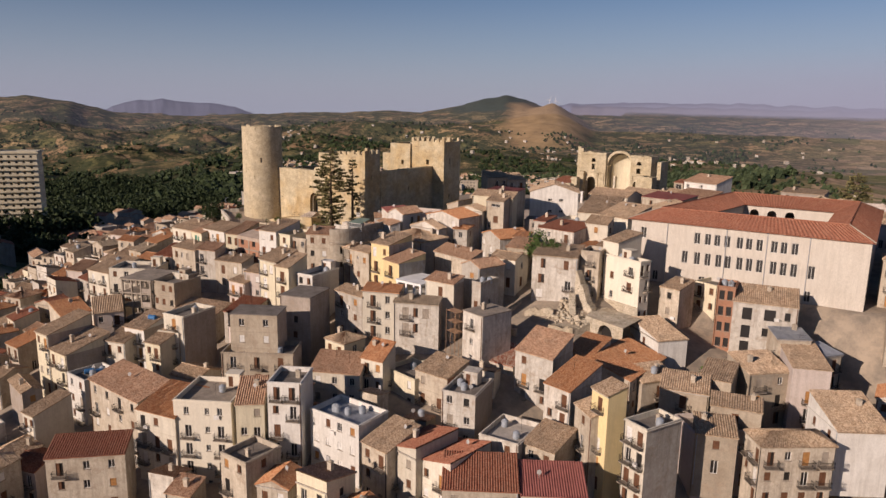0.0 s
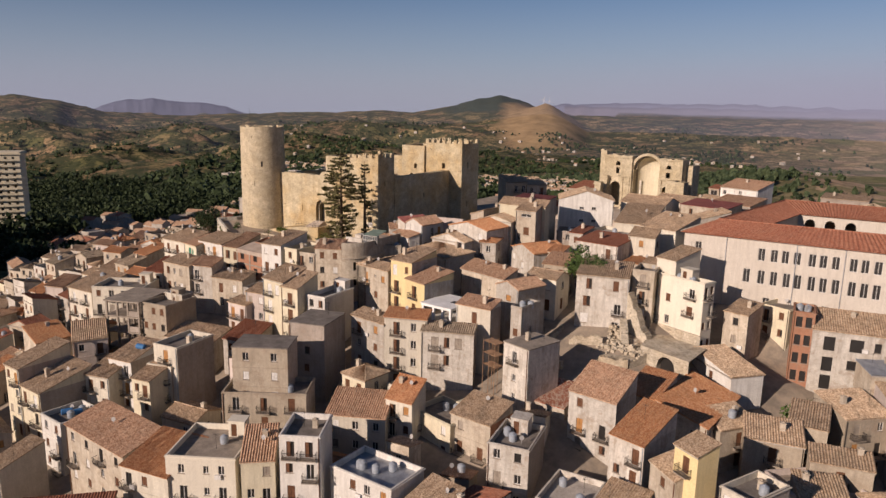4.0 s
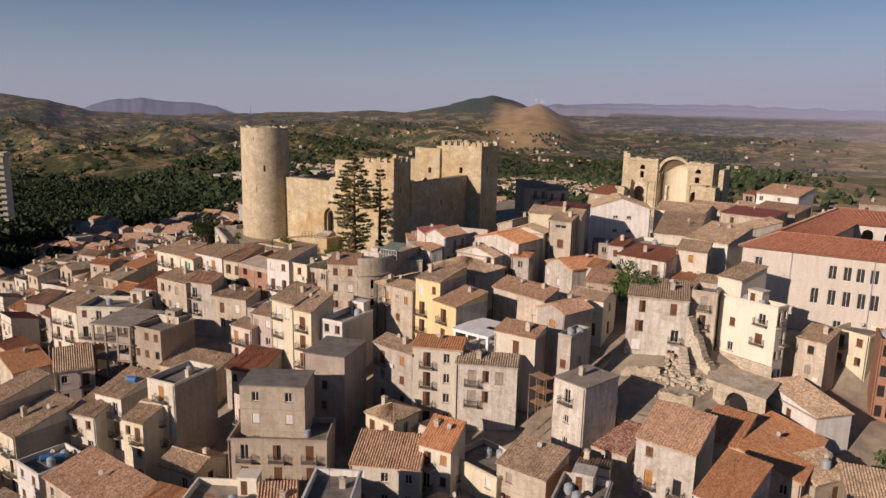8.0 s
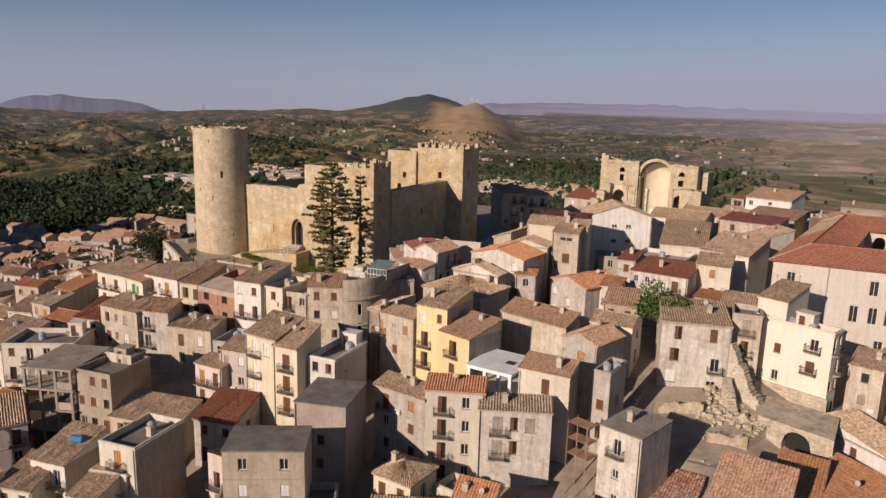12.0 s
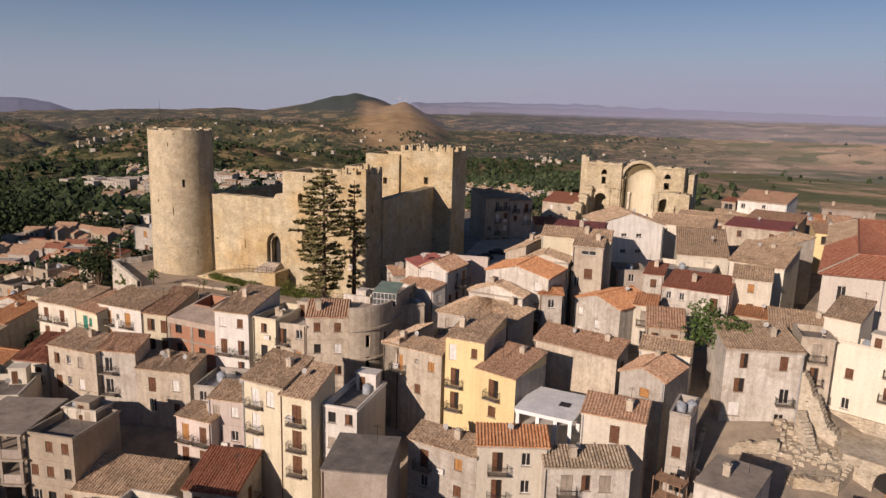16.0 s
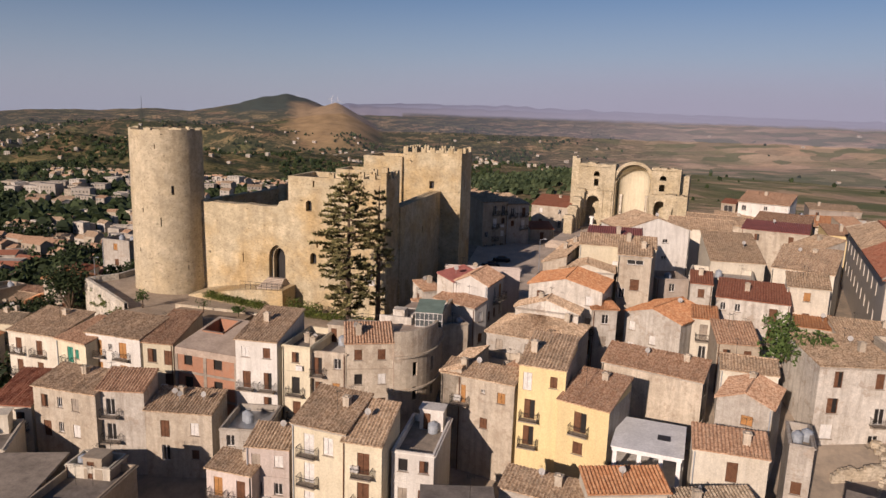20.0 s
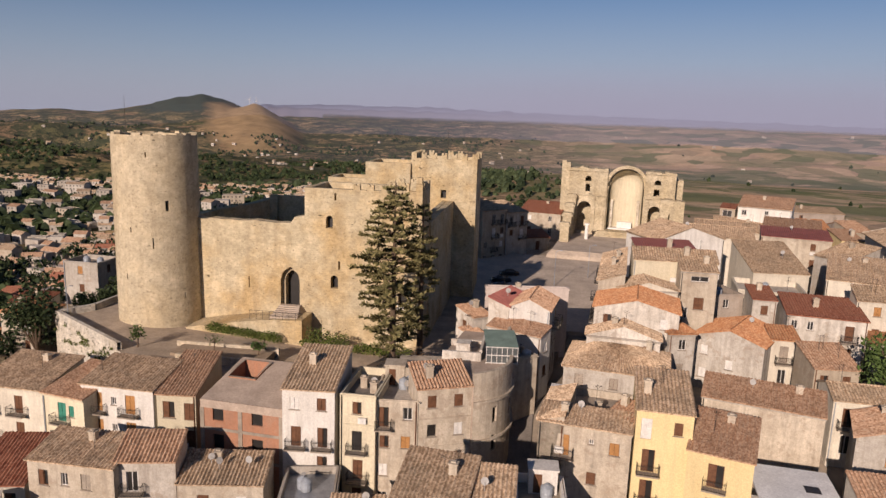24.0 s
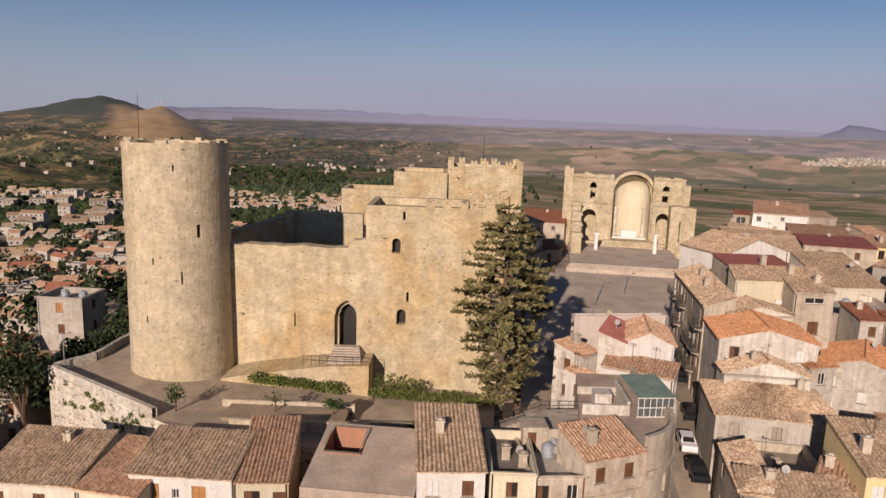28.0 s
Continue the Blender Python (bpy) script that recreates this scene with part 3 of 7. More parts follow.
def tank_mesh():
    if "tank" not in CACHE:
        g = Geo()
        lathe(g, ((0, 0.5), (0.1, 0.56), (0.5, 0.57), (0.55, 0.59), (0.6, 0.57), (1.05, 0.56), (1.22, 0.3), (1.25, 0.2), (1.32, 0.2)))
        CACHE["tank"] = g.mesh("water_tank", M["tank"])
        g2 = Geo()
        lathe(g2, ((-0.9, 0.36), (-0.8, 0.5), (-0.3, 0.5), (0.3, 0.5), (0.8, 0.5), (0.9, 0.36)), True)
        CACHE["btank"] = g2.mesh("water_tank", M["blue"])
        d = Geo()
        d.tube((0, 0, 0), (0, 0, 1.0), 0.03, 0.03, 6)
        d.tube((0, -0.02, 1.0), (0, -0.12, 1.03), 0.04, 0.34, 14)
        d.tube((0, -0.16, 1.0), (0, -0.55, 0.85), 0.015, 0.02, 5)
        CACHE["dish"] = d.mesh("satellite_dish", M["dish"])
        c = Geo()
        c.box(-0.35, -0.3, -1.0, 0.35, 0.3, 0.9)
        c.box(-0.43, -0.38, 0.9, 0.43, 0.38, 1.0)
        c.box(-0.2, -0.16, 1.0, 0.2, 0.16, 1.14)
        CACHE["chimney"] = c.mesh("chimney", WALLS["beige"])
        q = Geo()
        q.box(0, -0.34, 0, 0.85, -0.04, 0.6)
        q.tube((0.32, -0.34, 0.3), (0.32, -0.36, 0.3), 0.22, 0.21, 12)
        q.box(0.08, -0.3, -0.06, 0.14, 0.0, 0.0)
        q.box(0.7, -0.3, -0.06, 0.76, 0.0, 0.0)
        CACHE["cooler"] = q.mesh("air_conditioner", M["frame"])
        a = Geo()
        a.tube((0, 0, 0), (0, 0, 2.4), 0.025, 0.02, 5)
        comb = [(-0.02, -0.4)]
        for q in range(5):
            v = -0.36 + 0.16 * q
            comb += [(-0.02, v), (-0.42, v), (-0.42, v + 0.03), (-0.02, v + 0.03)]
        comb += [(-0.02, 0.4), (0.02, 0.4)]
        for q in range(4, -1, -1):
            v = -0.36 + 0.16 * q
            comb += [(0.02, v + 0.03), (0.42, v + 0.03), (0.42, v), (0.02, v)]
        comb += [(0.02, -0.4)]
        a.quad(*[(u, v, 2.2) for u, v in comb])
        CACHE["aerial"] = a.mesh("aerial", M["iron"])


tank_mesh()
COLOUR = {"fresh": "fresh cream plaster", "cream": "cream plaster", "white": "whitewashed", "grey": "grey plaster", "beige": "beige plaster", "stone": "rubble stone", "yellow": "bright yellow plaster", "straw": "straw-coloured plaster",
          "pink": "pinkish plaster", "blind": "bare grey rendered", "brick": "bare brick", "faded": "stained whitish plaster"}
ROOFWORD = {"old": "old brown roof tiles", "orange": "orange roof tiles", "red": "red roof tiles", "brown": "brown roof tiles", "grey": "weathered grey tiles", "mottled": "patched red and cream tiles", "flat": "a flat roof"}


def house(x, y, ang, w, d, z, n=3, roof="mono", wall="cream", tile="old", rise=None, win=None, side=0, left=0, bal=0.5, style="shut", top=None, extra="", seed=None, drop=4.0, label="", side_wall=None, front=None):
    """A house whose front runs w metres from (x, y) at the bearing ang, d metres deep behind it, with its eaves or parapet at z and n storeys below them.
    win, side, left: windows in a storey of the front and the two ends; bal: the share of them that are balcony doors.
    front: in their place, the front's own openings, each (middle, depth below the eaves, width, height, style, balcony, storeys)."""
    rng = random.Random(seed if seed is not None else round(x * 13 + y * 7 + z * 3))
    h = 3.15 * n
    base = new("house")
    base.matrix_basis = pose(x, y, z - h, 0, 0, ang)
    words = label or f"{COLOUR[wall]} {('one', 'two', 'three', 'four', 'five', 'six', 'seven')[min(n, 7) - 1]} storey house with {ROOFWORD['flat' if roof in ('flat', 'deck') else tile]}"
    tagged(base, words, "house", "houses of the old town")
    rise = rise if rise is not None else {"mono": d * 0.26, "back": d * 0.26, "gable": d * 0.17, "gablex": w * 0.2, "hip": min(w, d) * 0.19, "rightup": w * 0.26, "leftup": w * 0.26, "flat": 0, "deck": 0}[roof]
    win = max(1, round(w / 2.7)) if win is None else win
    g = Geo()
    faces = [((0, 0), (w, 0), win, w), ((w, 0), (w, d), side, d), ((w, d), (0, d), 0, w), ((0, d), (0, 0), left, d)]
    for fi, (p0, p1, count, length) in enumerate(faces):
        holes, put = [], []
        pitch = length / max(1, count)
        if fi == 0 and front is not None:
            count, pitch = 0, 3.0
            for u, down, ww, hh, st, door, floors in front:
                for f in range(floors):
                    v = h - down - hh - 3.15 * f
                    holes.append((u - ww / 2, u + ww / 2, v, v + hh))
                    put.append((u - ww / 2, v, ww, hh, door, st))
        for i in range(count):
            for f in range(n):
                door = rng.random() < bal and f > 0
                ww, hh = (1.05, 2.2) if door or f == 0 else (0.95, 1.35)
                if pitch < 1.7:
                    ww = 0.8
                if rng.random() < 0.1:
                    continue
                u = pitch * (i + 0.5) - ww / 2 + rng.uniform(-0.12, 0.12)
                v = f * 3.15 + (0.12 if hh > 2 else 1.0)
                if v + hh > h - 0.35:
                    continue
                holes.append((u, u + ww, v, v + hh))
                put.append((u, v, ww, hh, door, None))
        g.facade(p0, p1, -drop, h, holes, m=1 if side_wall and fi == 1 else 0)
        turn = math.degrees(math.atan2(p1[1] - p0[1], p1[0] - p0[0]))
        for u, v, ww, hh, door, own in put:
            st = own if own else style if rng.random() < 0.32 else rng.choice(("open", "open", "open", "void", "half", "half", "shut", "whites", "roller", "oak"))
            m = pose(p0[0], p0[1], 0, 0, 0, turn) @ pose(u, 0, v)
            part("window", window_mesh(ww, hh, st), base, "", m)
            if door:
                bw = 1.7 if pitch < 2.4 else 2.1
                slab, rail = balcony_meshes(bw)
                b = part("balcony", slab, base, "", m @ pose(ww / 2 - bw / 2, 0, 0))
                part("railing", rail, b, "", Matrix())
            elif hh < 2:
                part("sill", sill_mesh(ww), base, "", m)
    trim = random.Random(rng.random())
    if n > 2 and front is None and trim.random() < 0.45:
        for f in range(1, n):
            key = ("band", round(w, 1), wall)
            if key not in CACHE:
                bd = Geo()
                bd.box(-0.02, -0.07, -0.2, w + 0.02, -0.003, -0.06)
                CACHE[key] = bd.mesh("string_course", WALLS[wall])
            part("string_course", CACHE[key], base, "", pose(0, 0, f * 3.15))
    if roof not in ("flat", "deck") and trim.random() < 0.65:
        co = Geo()
        co.box(-0.06, -0.14, h - 0.3, w + 0.06, -0.003, h - 0.17)
        co.box(-0.1, -0.22, h - 0.17, w + 0.1, -0.003, h - 0.06)
        part("cornice", co.mesh("cornice", WALLS[wall if trim.random() < 0.6 else "grey"]), base)
    if n > 2 and trim.random() < 0.3:
        part("air_conditioner", CACHE["cooler"], base, "white air conditioner box on the wall", pose(trim.uniform(0.15, 0.75) * w, 0, h - 3.15 * trim.randint(1, 2) + 0.15))
    o = 0.28
    r = Geo()
    t = h
    if roof == "mono":
        g.quad((w, 0, t), (w, d, t), (w, d, t + rise))
        g.quad((0, d, t), (0, 0, t), (0, d, t + rise))
        g.quad((w, d, t), (0, d, t), (0, d, t + rise), (w, d, t + rise))
        k = rise / d
        tile_plane(r, (-0.15, -o, t - o * k + 0.16), (w + 0.15, -o, t - o * k + 0.16), (-0.15, d + 0.1, t + rise + 0.16 + 0.1 * k), (w + 0.15, d + 0.1, t + rise + 0.16 + 0.1 * k), rng)
    elif roof == "back":
        g.quad((w, 0, t), (w, d, t), (w, 0, t + rise))
        g.quad((0, d, t), (0, 0, t), (0, 0, t + rise))
        g.quad((0, 0, t), (w, 0, t), (w, 0, t + rise), (0, 0, t + rise))
        tile_plane(r, (w + 0.15, d + o, t + 0.1), (-0.15, d + o, t + 0.1), (w + 0.15, -0.1, t + rise + 0.16), (-0.15, -0.1, t + rise + 0.16), rng)
    elif roof in ("rightup", "leftup"):
        a, b = (0, rise) if roof == "rightup" else (rise, 0)
        g.quad((0, 0, t), (w, 0, t), (w, 0, t + b), (0, 0, t + a))
        g.quad((w, d, t), (0, d, t), (0, d, t + a), (w, d, t + b))
        if b:
            g.quad((w, 0, t), (w, d, t), (w, d, t + b), (w, 0, t + b))
            tile_plane(r, (-o, d + 0.15, t + 0.1), (-o, -0.15, t + 0.1), (w + 0.1, d + 0.15, t + b + 0.16), (w + 0.1, -0.15, t + b + 0.16), rng)
        else:
            g.quad((0, d, t), (0, 0, t), (0, 0, t + a), (0, d, t + a))
            tile_plane(r, (w + o, -0.15, t + 0.1), (w + o, d + 0.15, t + 0.1), (-0.1, -0.15, t + a + 0.16), (-0.1, d + 0.15, t + a + 0.16), rng)
    elif roof == "gable":
        g.quad((w, 0, t), (w, d, t), (w, d / 2, t + rise))
        g.quad((0, d, t), (0, 0, t), (0, d / 2, t + rise))
        q = t + rise + 0.16
        tile_plane(r, (-0.15, -o, t + 0.06), (w + 0.15, -o, t + 0.06), (-0.15, d / 2, q), (w + 0.15, d / 2, q), rng)
        tile_plane(r, (w + 0.15, d + o, t + 0.06), (-0.15, d + o, t + 0.06), (w + 0.15, d / 2, q), (-0.15, d / 2, q), rng)
        r.tube((-0.2, d / 2, q + 0.03), (w + 0.2, d / 2, q + 0.03), 0.12, 0.12, 6)
    elif roof == "gablex":
        g.quad((0, 0, t), (w, 0, t), (w / 2, 0, t + rise))
        g.quad((w, d, t), (0, d, t), (w / 2, d, t + rise))
        q = t + rise + 0.16
        tile_plane(r, (-o, d + 0.15, t + 0.06), (-o, -0.15, t + 0.06), (w / 2, d + 0.15, q), (w / 2, -0.15, q), rng)
        tile_plane(r, (w + o, -0.15, t + 0.06), (w + o, d + 0.15, t + 0.06), (w / 2, -0.15, q), (w / 2, d + 0.15, q), rng)
        r.tube((w / 2, -0.2, q + 0.03), (w / 2, d + 0.2, q + 0.03), 0.12, 0.12, 6)
    elif roof == "hip":
        q = t + rise + 0.16
        e = t + 0.06
        c = min(w, d) / 2
        a, b = ((c, d / 2, q), (w - c, d / 2, q)) if w >= d else ((w / 2, c, q), (w / 2, d - c, q))
        co = [(-o, -o, e), (w + o, -o, e), (w + o, d + o, e), (-o, d + o, e)]
        if w >= d:
            tile_plane(r, co[0], co[1], a, b, rng)
            tile_plane(r, co[2], co[3], b, a, rng)
            tile_plane(r, co[1], co[2], b, b, rng)
            tile_plane(r, co[3], co[0], a, a, rng)
        else:
            tile_plane(r, co[0], co[1], a, a, rng)
            tile_plane(r, co[2], co[3], b, b, rng)
            tile_plane(r, co[1], co[2], a, b, rng)
            tile_plane(r, co[3], co[0], b, a, rng)
    elif roof == "deck":
        r.box(-0.1, -0.1, t, w + 0.1, d + 0.1, t + 0.16)
    else:
        k, e = 0.22, 0.85
        r.quad((k, k, t - e), (w - k, k, t - e), (w - k, d - k, t - e), (k, d - k, t - e))
        pr = Geo()
        for a, b, c, q in ((0, 0, w, k), (0, d - k, w, d), (0, k, k, d - k), (w - k, k, w, d - k)):
            pr.quad((a, b, t), (c, b, t), (c, q, t), (a, q, t))
        for a, b in (((k, k), (w - k, k)), ((w - k, k), (w - k, d - k)), ((w - k, d - k), (k, d - k)), ((k, d - k), (k, k))):
            pr.quad((*b, t - e), (*a, t - e), (*a, t), (*b, t))
        for p0, p1 in (((-0.1, -0.1), (w + 0.1, -0.1)), ((w + 0.1, -0.1), (w + 0.1, d)), ((-0.1, d), (-0.1, -0.1))):
            pr.box(min(p0[0], p1[0]) - 0.003, min(p0[1], p1[1]) - 0.003, t - 0.25, max(p0[0], p1[0]) + 0.1, max(p0[1], p1[1]) + 0.1, t - 0.1)
        part("parapet", pr.mesh("parapet", WALLS[wall]), base)
    part("wall", g.mesh("wall", WALLS[wall], WALLS[side_wall or wall]), base)
    if roof in ("flat", "deck"):
        part("roof", r.mesh("roof", M[top or "roof_felt"]), base)
    else:
        part("roof", r.mesh("roof", M[top] if top else TILES[tile]), base)
    if rng.random() < 0.55:
        pipe = Geo()
        u = rng.choice((0.18, w - 0.18))
        pipe.tube((u, -0.09, -drop * 0.5), (u, -0.09, h - 0.12), 0.06, 0.06, 6)
        part("drainpipe", pipe.mesh("drainpipe", M[rng.choice(("tank", "iron", "wood"))]), base)
    deck = t - 0.85 if roof == "flat" else t + 0.16 if roof == "deck" else t + rise * 0.55
    extra += rng.choice(("", "", "d", "a", "aa", "ac", "ttd" if roof in ("flat", "deck") else "c", "ta" if roof in ("flat", "deck") else "cd"))
    for ch in extra:
        px, py = rng.uniform(0.18, 0.82) * w, rng.uniform(0.35, 0.8) * d
        if ch == "t":
            part("water_tank", CACHE["tank"], base, "grey plastic water tank", pose(px, py, deck - 0.02, 0, 0, rng.uniform(0, 90)))
        elif ch == "b":
            part("water_tank", CACHE["btank"], base, "blue plastic water tank", pose(px, py, deck - 0.02, 0, 0, rng.uniform(0, 90)))
        elif ch == "d":
            part("satellite_dish", CACHE["dish"], base, "white satellite dish", pose(px, py, deck - 0.02, 0, 0, rng.uniform(-40, 40)))
        elif ch == "c":
            part("chimney", CACHE["chimney"], base, "", pose(px, py, deck + 0.25, 0, 0, 0))
        elif ch == "a":
            part("aerial", CACHE["aerial"], base, "", pose(px, py, deck - 0.1, 0, 0, rng.uniform(0, 90)))
        elif ch == "h":
            bx = Geo()
            a, b = rng.uniform(1.8, 2.6), rng.uniform(1.8, 2.4)
            px, py = rng.uniform(0.3, max(0.35, w - a - 0.4)), d - b - 0.3
            bx.facade((0, 0), (a, 0), 0, 2.3, [(0.4, 1.2, 0.05, 1.95)])
            bx.facade((a, 0), (a, b), 0, 2.3)
            bx.facade((a, b), (0, b), 0, 2.3)
            bx.facade((0, b), (0, 0), 0, 2.3)
            bx.box(-0.12, -0.12, 2.3, a + 0.12, b + 0.12, 2.45)
            hut = part("roof_hut", bx.mesh("roof_hut", WALLS[wall]), base, "small stair hut on the roof", pose(px, py, deck - 0.01))
            part("door", window_mesh(0.8, 1.9, "shut"), hut, "", pose(0.4, 0, 0.05))
    return base


# ---- castle ----
castle = tagged(new("castle"), "medieval castle of golden stone with a round tower and square keep", "castle")


def tower_shaft():
    cx, cy, r0, r1, z0, z1, seg, rows = -0.2, 0.7, 5.9, 5.74, -3.5, 25.9, 72, 40
    rng = random.Random(5)
    g, d = Geo(), []
    holes = {(26, 62), (27, 62), (36, 57), (19, 58), (20, 58), (9, 66), (22, 52), (13, 50)}
    narrow = {(36, 57), (19, 58), (20, 58), (9, 66), (22, 52), (13, 50)}
    at = lambda j, k, r: (cx - 0.2 * j / rows + r * math.cos(2 * math.pi * k / seg), cy + 0.2 * j / rows + r * math.sin(2 * math.pi * k / seg), z0 + (z1 - z0) * j / rows)
    rad = [[r0 + (r1 - r0) * j / rows + rng.uniform(-0.012, 0.012) + (0.05 if j == 26 else 0) for k in range(seg)] for j in range(rows + 1)]
    for j in range(rows):
        for k in range(seg):
            n = (k + 1) % seg
            c = [at(j, k, rad[j][k]), at(j, k + 1, rad[j][n]), at(j + 1, k + 1, rad[j + 1][n]), at(j + 1, k, rad[j + 1][k])]
            if (j, k) not in holes:
                g.quad(*c)
                continue
            f = 0.32 if (j, k) in narrow else 0.0
            o = [Vector(p) for p in c]
            w = [o[0].lerp(o[1], f), o[1].lerp(o[0], f), o[2].lerp(o[3], f), o[3].lerp(o[2], f)]
            if f:
                g.quad(o[0], w[0], w[3], o[3])
                g.quad(w[1], o[1], o[2], w[2])
            q = [p + (Vector((cx, cy, p.z)) - p).normalized() * 0.7 for p in w]
            for i in range(4):
                e = (i + 1) % 4
                if (i == 2 and (j + 1, k) in holes) or (i == 0 and (j - 1, k) in holes):
                    continue
                g.quad(w[i], w[e], q[e], q[i])
            # a dark sheet closes the recess, painted as the shade inside
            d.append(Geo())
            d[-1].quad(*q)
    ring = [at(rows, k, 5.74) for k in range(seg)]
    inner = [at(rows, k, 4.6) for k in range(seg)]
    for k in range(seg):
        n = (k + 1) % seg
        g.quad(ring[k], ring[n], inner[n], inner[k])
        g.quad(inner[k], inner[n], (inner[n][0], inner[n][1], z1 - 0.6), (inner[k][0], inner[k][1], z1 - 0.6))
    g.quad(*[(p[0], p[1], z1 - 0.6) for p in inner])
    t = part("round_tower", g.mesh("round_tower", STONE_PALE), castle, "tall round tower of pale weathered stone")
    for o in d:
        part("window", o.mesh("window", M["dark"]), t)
    for k in range(0, seg, 3):
        h = rng.choice((0.0, 0.12, 0.2, 0.35, 0.3, 0.15))
        if h:
            b = Geo()
            a0, a1 = 2 * math.pi * k / seg, 2 * math.pi * (k + rng.uniform(1.6, 2.8)) / seg
            pts = [(cx - 0.2 + r * math.cos(a), cy + 0.2 + r * math.sin(a)) for r, a in ((5.71, a0), (5.71, a1), (4.85, a1), (4.85, a0))]
            for (x0, y0), (x1, y1) in zip(pts, pts[1:] + pts[:1]):
                b.quad((x0, y0, z1), (x1, y1, z1), (x1, y1, z1 + h), (x0, y0, z1 + h))
            b.quad(*[(x, y, z1 + h) for x, y in pts])
            part("merlon", b.mesh("merlon", STONE_PALE), t)
    b = Geo()
    b.tube((-4.3, 0.2, z1 - 0.6), (-4.3, 0.2, z1 + 5.2), 0.05, 0.03, 6)
    part("lightning_rod", b.mesh("lightning_rod", M["iron"]), t)


tower_shaft()


def stone_block(name, x0, y0, x1, y1, z0, z1, sides=None, mat=None, sink=0.9, label=""):
    """A walled block with a sunk roof deck; sides: holes on the south, east, north and west faces."""
    sides = sides or {}
    mat = mat or STONE
    g, d = Geo(), []
    c = [(x0, y0), (x1, y0), (x1, y1), (x0, y1)]
    for i, key in enumerate("senw"):
        holes = sides.get(key, ())
        g.facade(c[i], c[(i + 1) % 4], z0, z1, holes, 1.0)
        p, q = Vector((*c[i], 0)), Vector((*c[(i + 1) % 4], 0))
        u = (q - p).normalized()
        inn = Vector((-u.y, u.x, 0)) * 0.97
        # dark sheets across the openings take the place of inner shade
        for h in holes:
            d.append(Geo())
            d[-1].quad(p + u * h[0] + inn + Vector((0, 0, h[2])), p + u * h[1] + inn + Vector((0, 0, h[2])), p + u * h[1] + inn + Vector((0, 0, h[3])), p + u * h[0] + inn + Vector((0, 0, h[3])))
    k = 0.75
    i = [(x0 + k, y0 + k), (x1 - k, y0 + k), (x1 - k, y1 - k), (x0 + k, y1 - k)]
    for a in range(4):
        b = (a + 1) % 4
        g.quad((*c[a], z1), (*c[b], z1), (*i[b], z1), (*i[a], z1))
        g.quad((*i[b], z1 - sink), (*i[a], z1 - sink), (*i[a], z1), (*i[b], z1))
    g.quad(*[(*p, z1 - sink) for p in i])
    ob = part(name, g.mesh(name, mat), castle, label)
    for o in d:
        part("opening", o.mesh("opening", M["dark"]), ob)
    return ob


def merlons(owner, x0, y0, x1, y1, z, step=1.7, w=0.95, h=1.05, t=0.6, skip=0.1, seed=1):
    rng = random.Random(seed)
    key = ("mer", w, h, t)
    if key not in CACHE:
        g = Geo()
        g.box(0, 0, -0.01, w, t, h * 0.72)
        g.box(0, 0.04, h * 0.72, w * 0.36, t - 0.04, h)
        g.box(w * 0.64, 0.04, h * 0.72, w, t - 0.04, h)
        CACHE[key] = g.mesh("merlon", STONE)
    length = math.hypot(x1 - x0, y1 - y0)
    ang = math.degrees(math.atan2(y1 - y0, x1 - x0))
    n = int((length - w) / step) + 1
    for i in range(n):
        if rng.random() > skip:
            part("merlon", CACHE[key], owner, "", pose(x0, y0, z, 0, 0, ang) @ pose(i * (length - w) / max(1, n - 1), 0.02, 0))


# the wall beside the round tower steps up to the gate block
g = Geo()
xs = [5.0 + 0.6 * i for i in range(26)] + [21.5]
rng = random.Random(2)
tops = [14.15 + rng.uniform(-0.12, 0.12) + max(0, min(1.1, (x - 19.4) * 1.3)) for x in xs]
g.facade((5.0, 1.45), (21.5, 1.45), -4, 13.6, [(12.85, 15.85, 1.0, 7.75, "point"), (8.0, 8.16, 4.3, 6.0)], 1.1)
for (x0, t0), (x1, t1) in zip(zip(xs, tops), zip(xs[1:], tops[1:])):
    g.quad((x0, 1.45, 13.6), (x1, 1.45, 13.6), (x1, 1.45, t1), (x0, 1.45, t0))
    g.quad((x0, 1.45, t0), (x1, 1.45, t1), (x1, 3.2, t1), (x0, 3.2, t0))
    g.quad((x1, 3.2, 8), (x0, 3.2, 8), (x0, 3.2, t0), (x1, 3.2, t1))
wall = part("curtain_wall", g.mesh("curtain_wall", STONE), castle, "golden rubble wall with a pointed gate")
g = Geo()
g.facade((17.85, 2.3), (20.85, 2.3), 0.5, 8.0, [(0.45, 2.55, 1.2, 7.1, "point")], 1.2)
part("inner_arch", g.mesh("inner_arch", STONE_PALE), castle)
# dark sheet behind the inner arch, painted as the shade of the passage
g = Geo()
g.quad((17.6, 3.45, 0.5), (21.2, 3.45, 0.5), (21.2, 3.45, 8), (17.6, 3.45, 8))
part("gate_dark", g.mesh("gate_dark", M["dark"]), castle, "dark sheet painted as the shade of the gate passage")

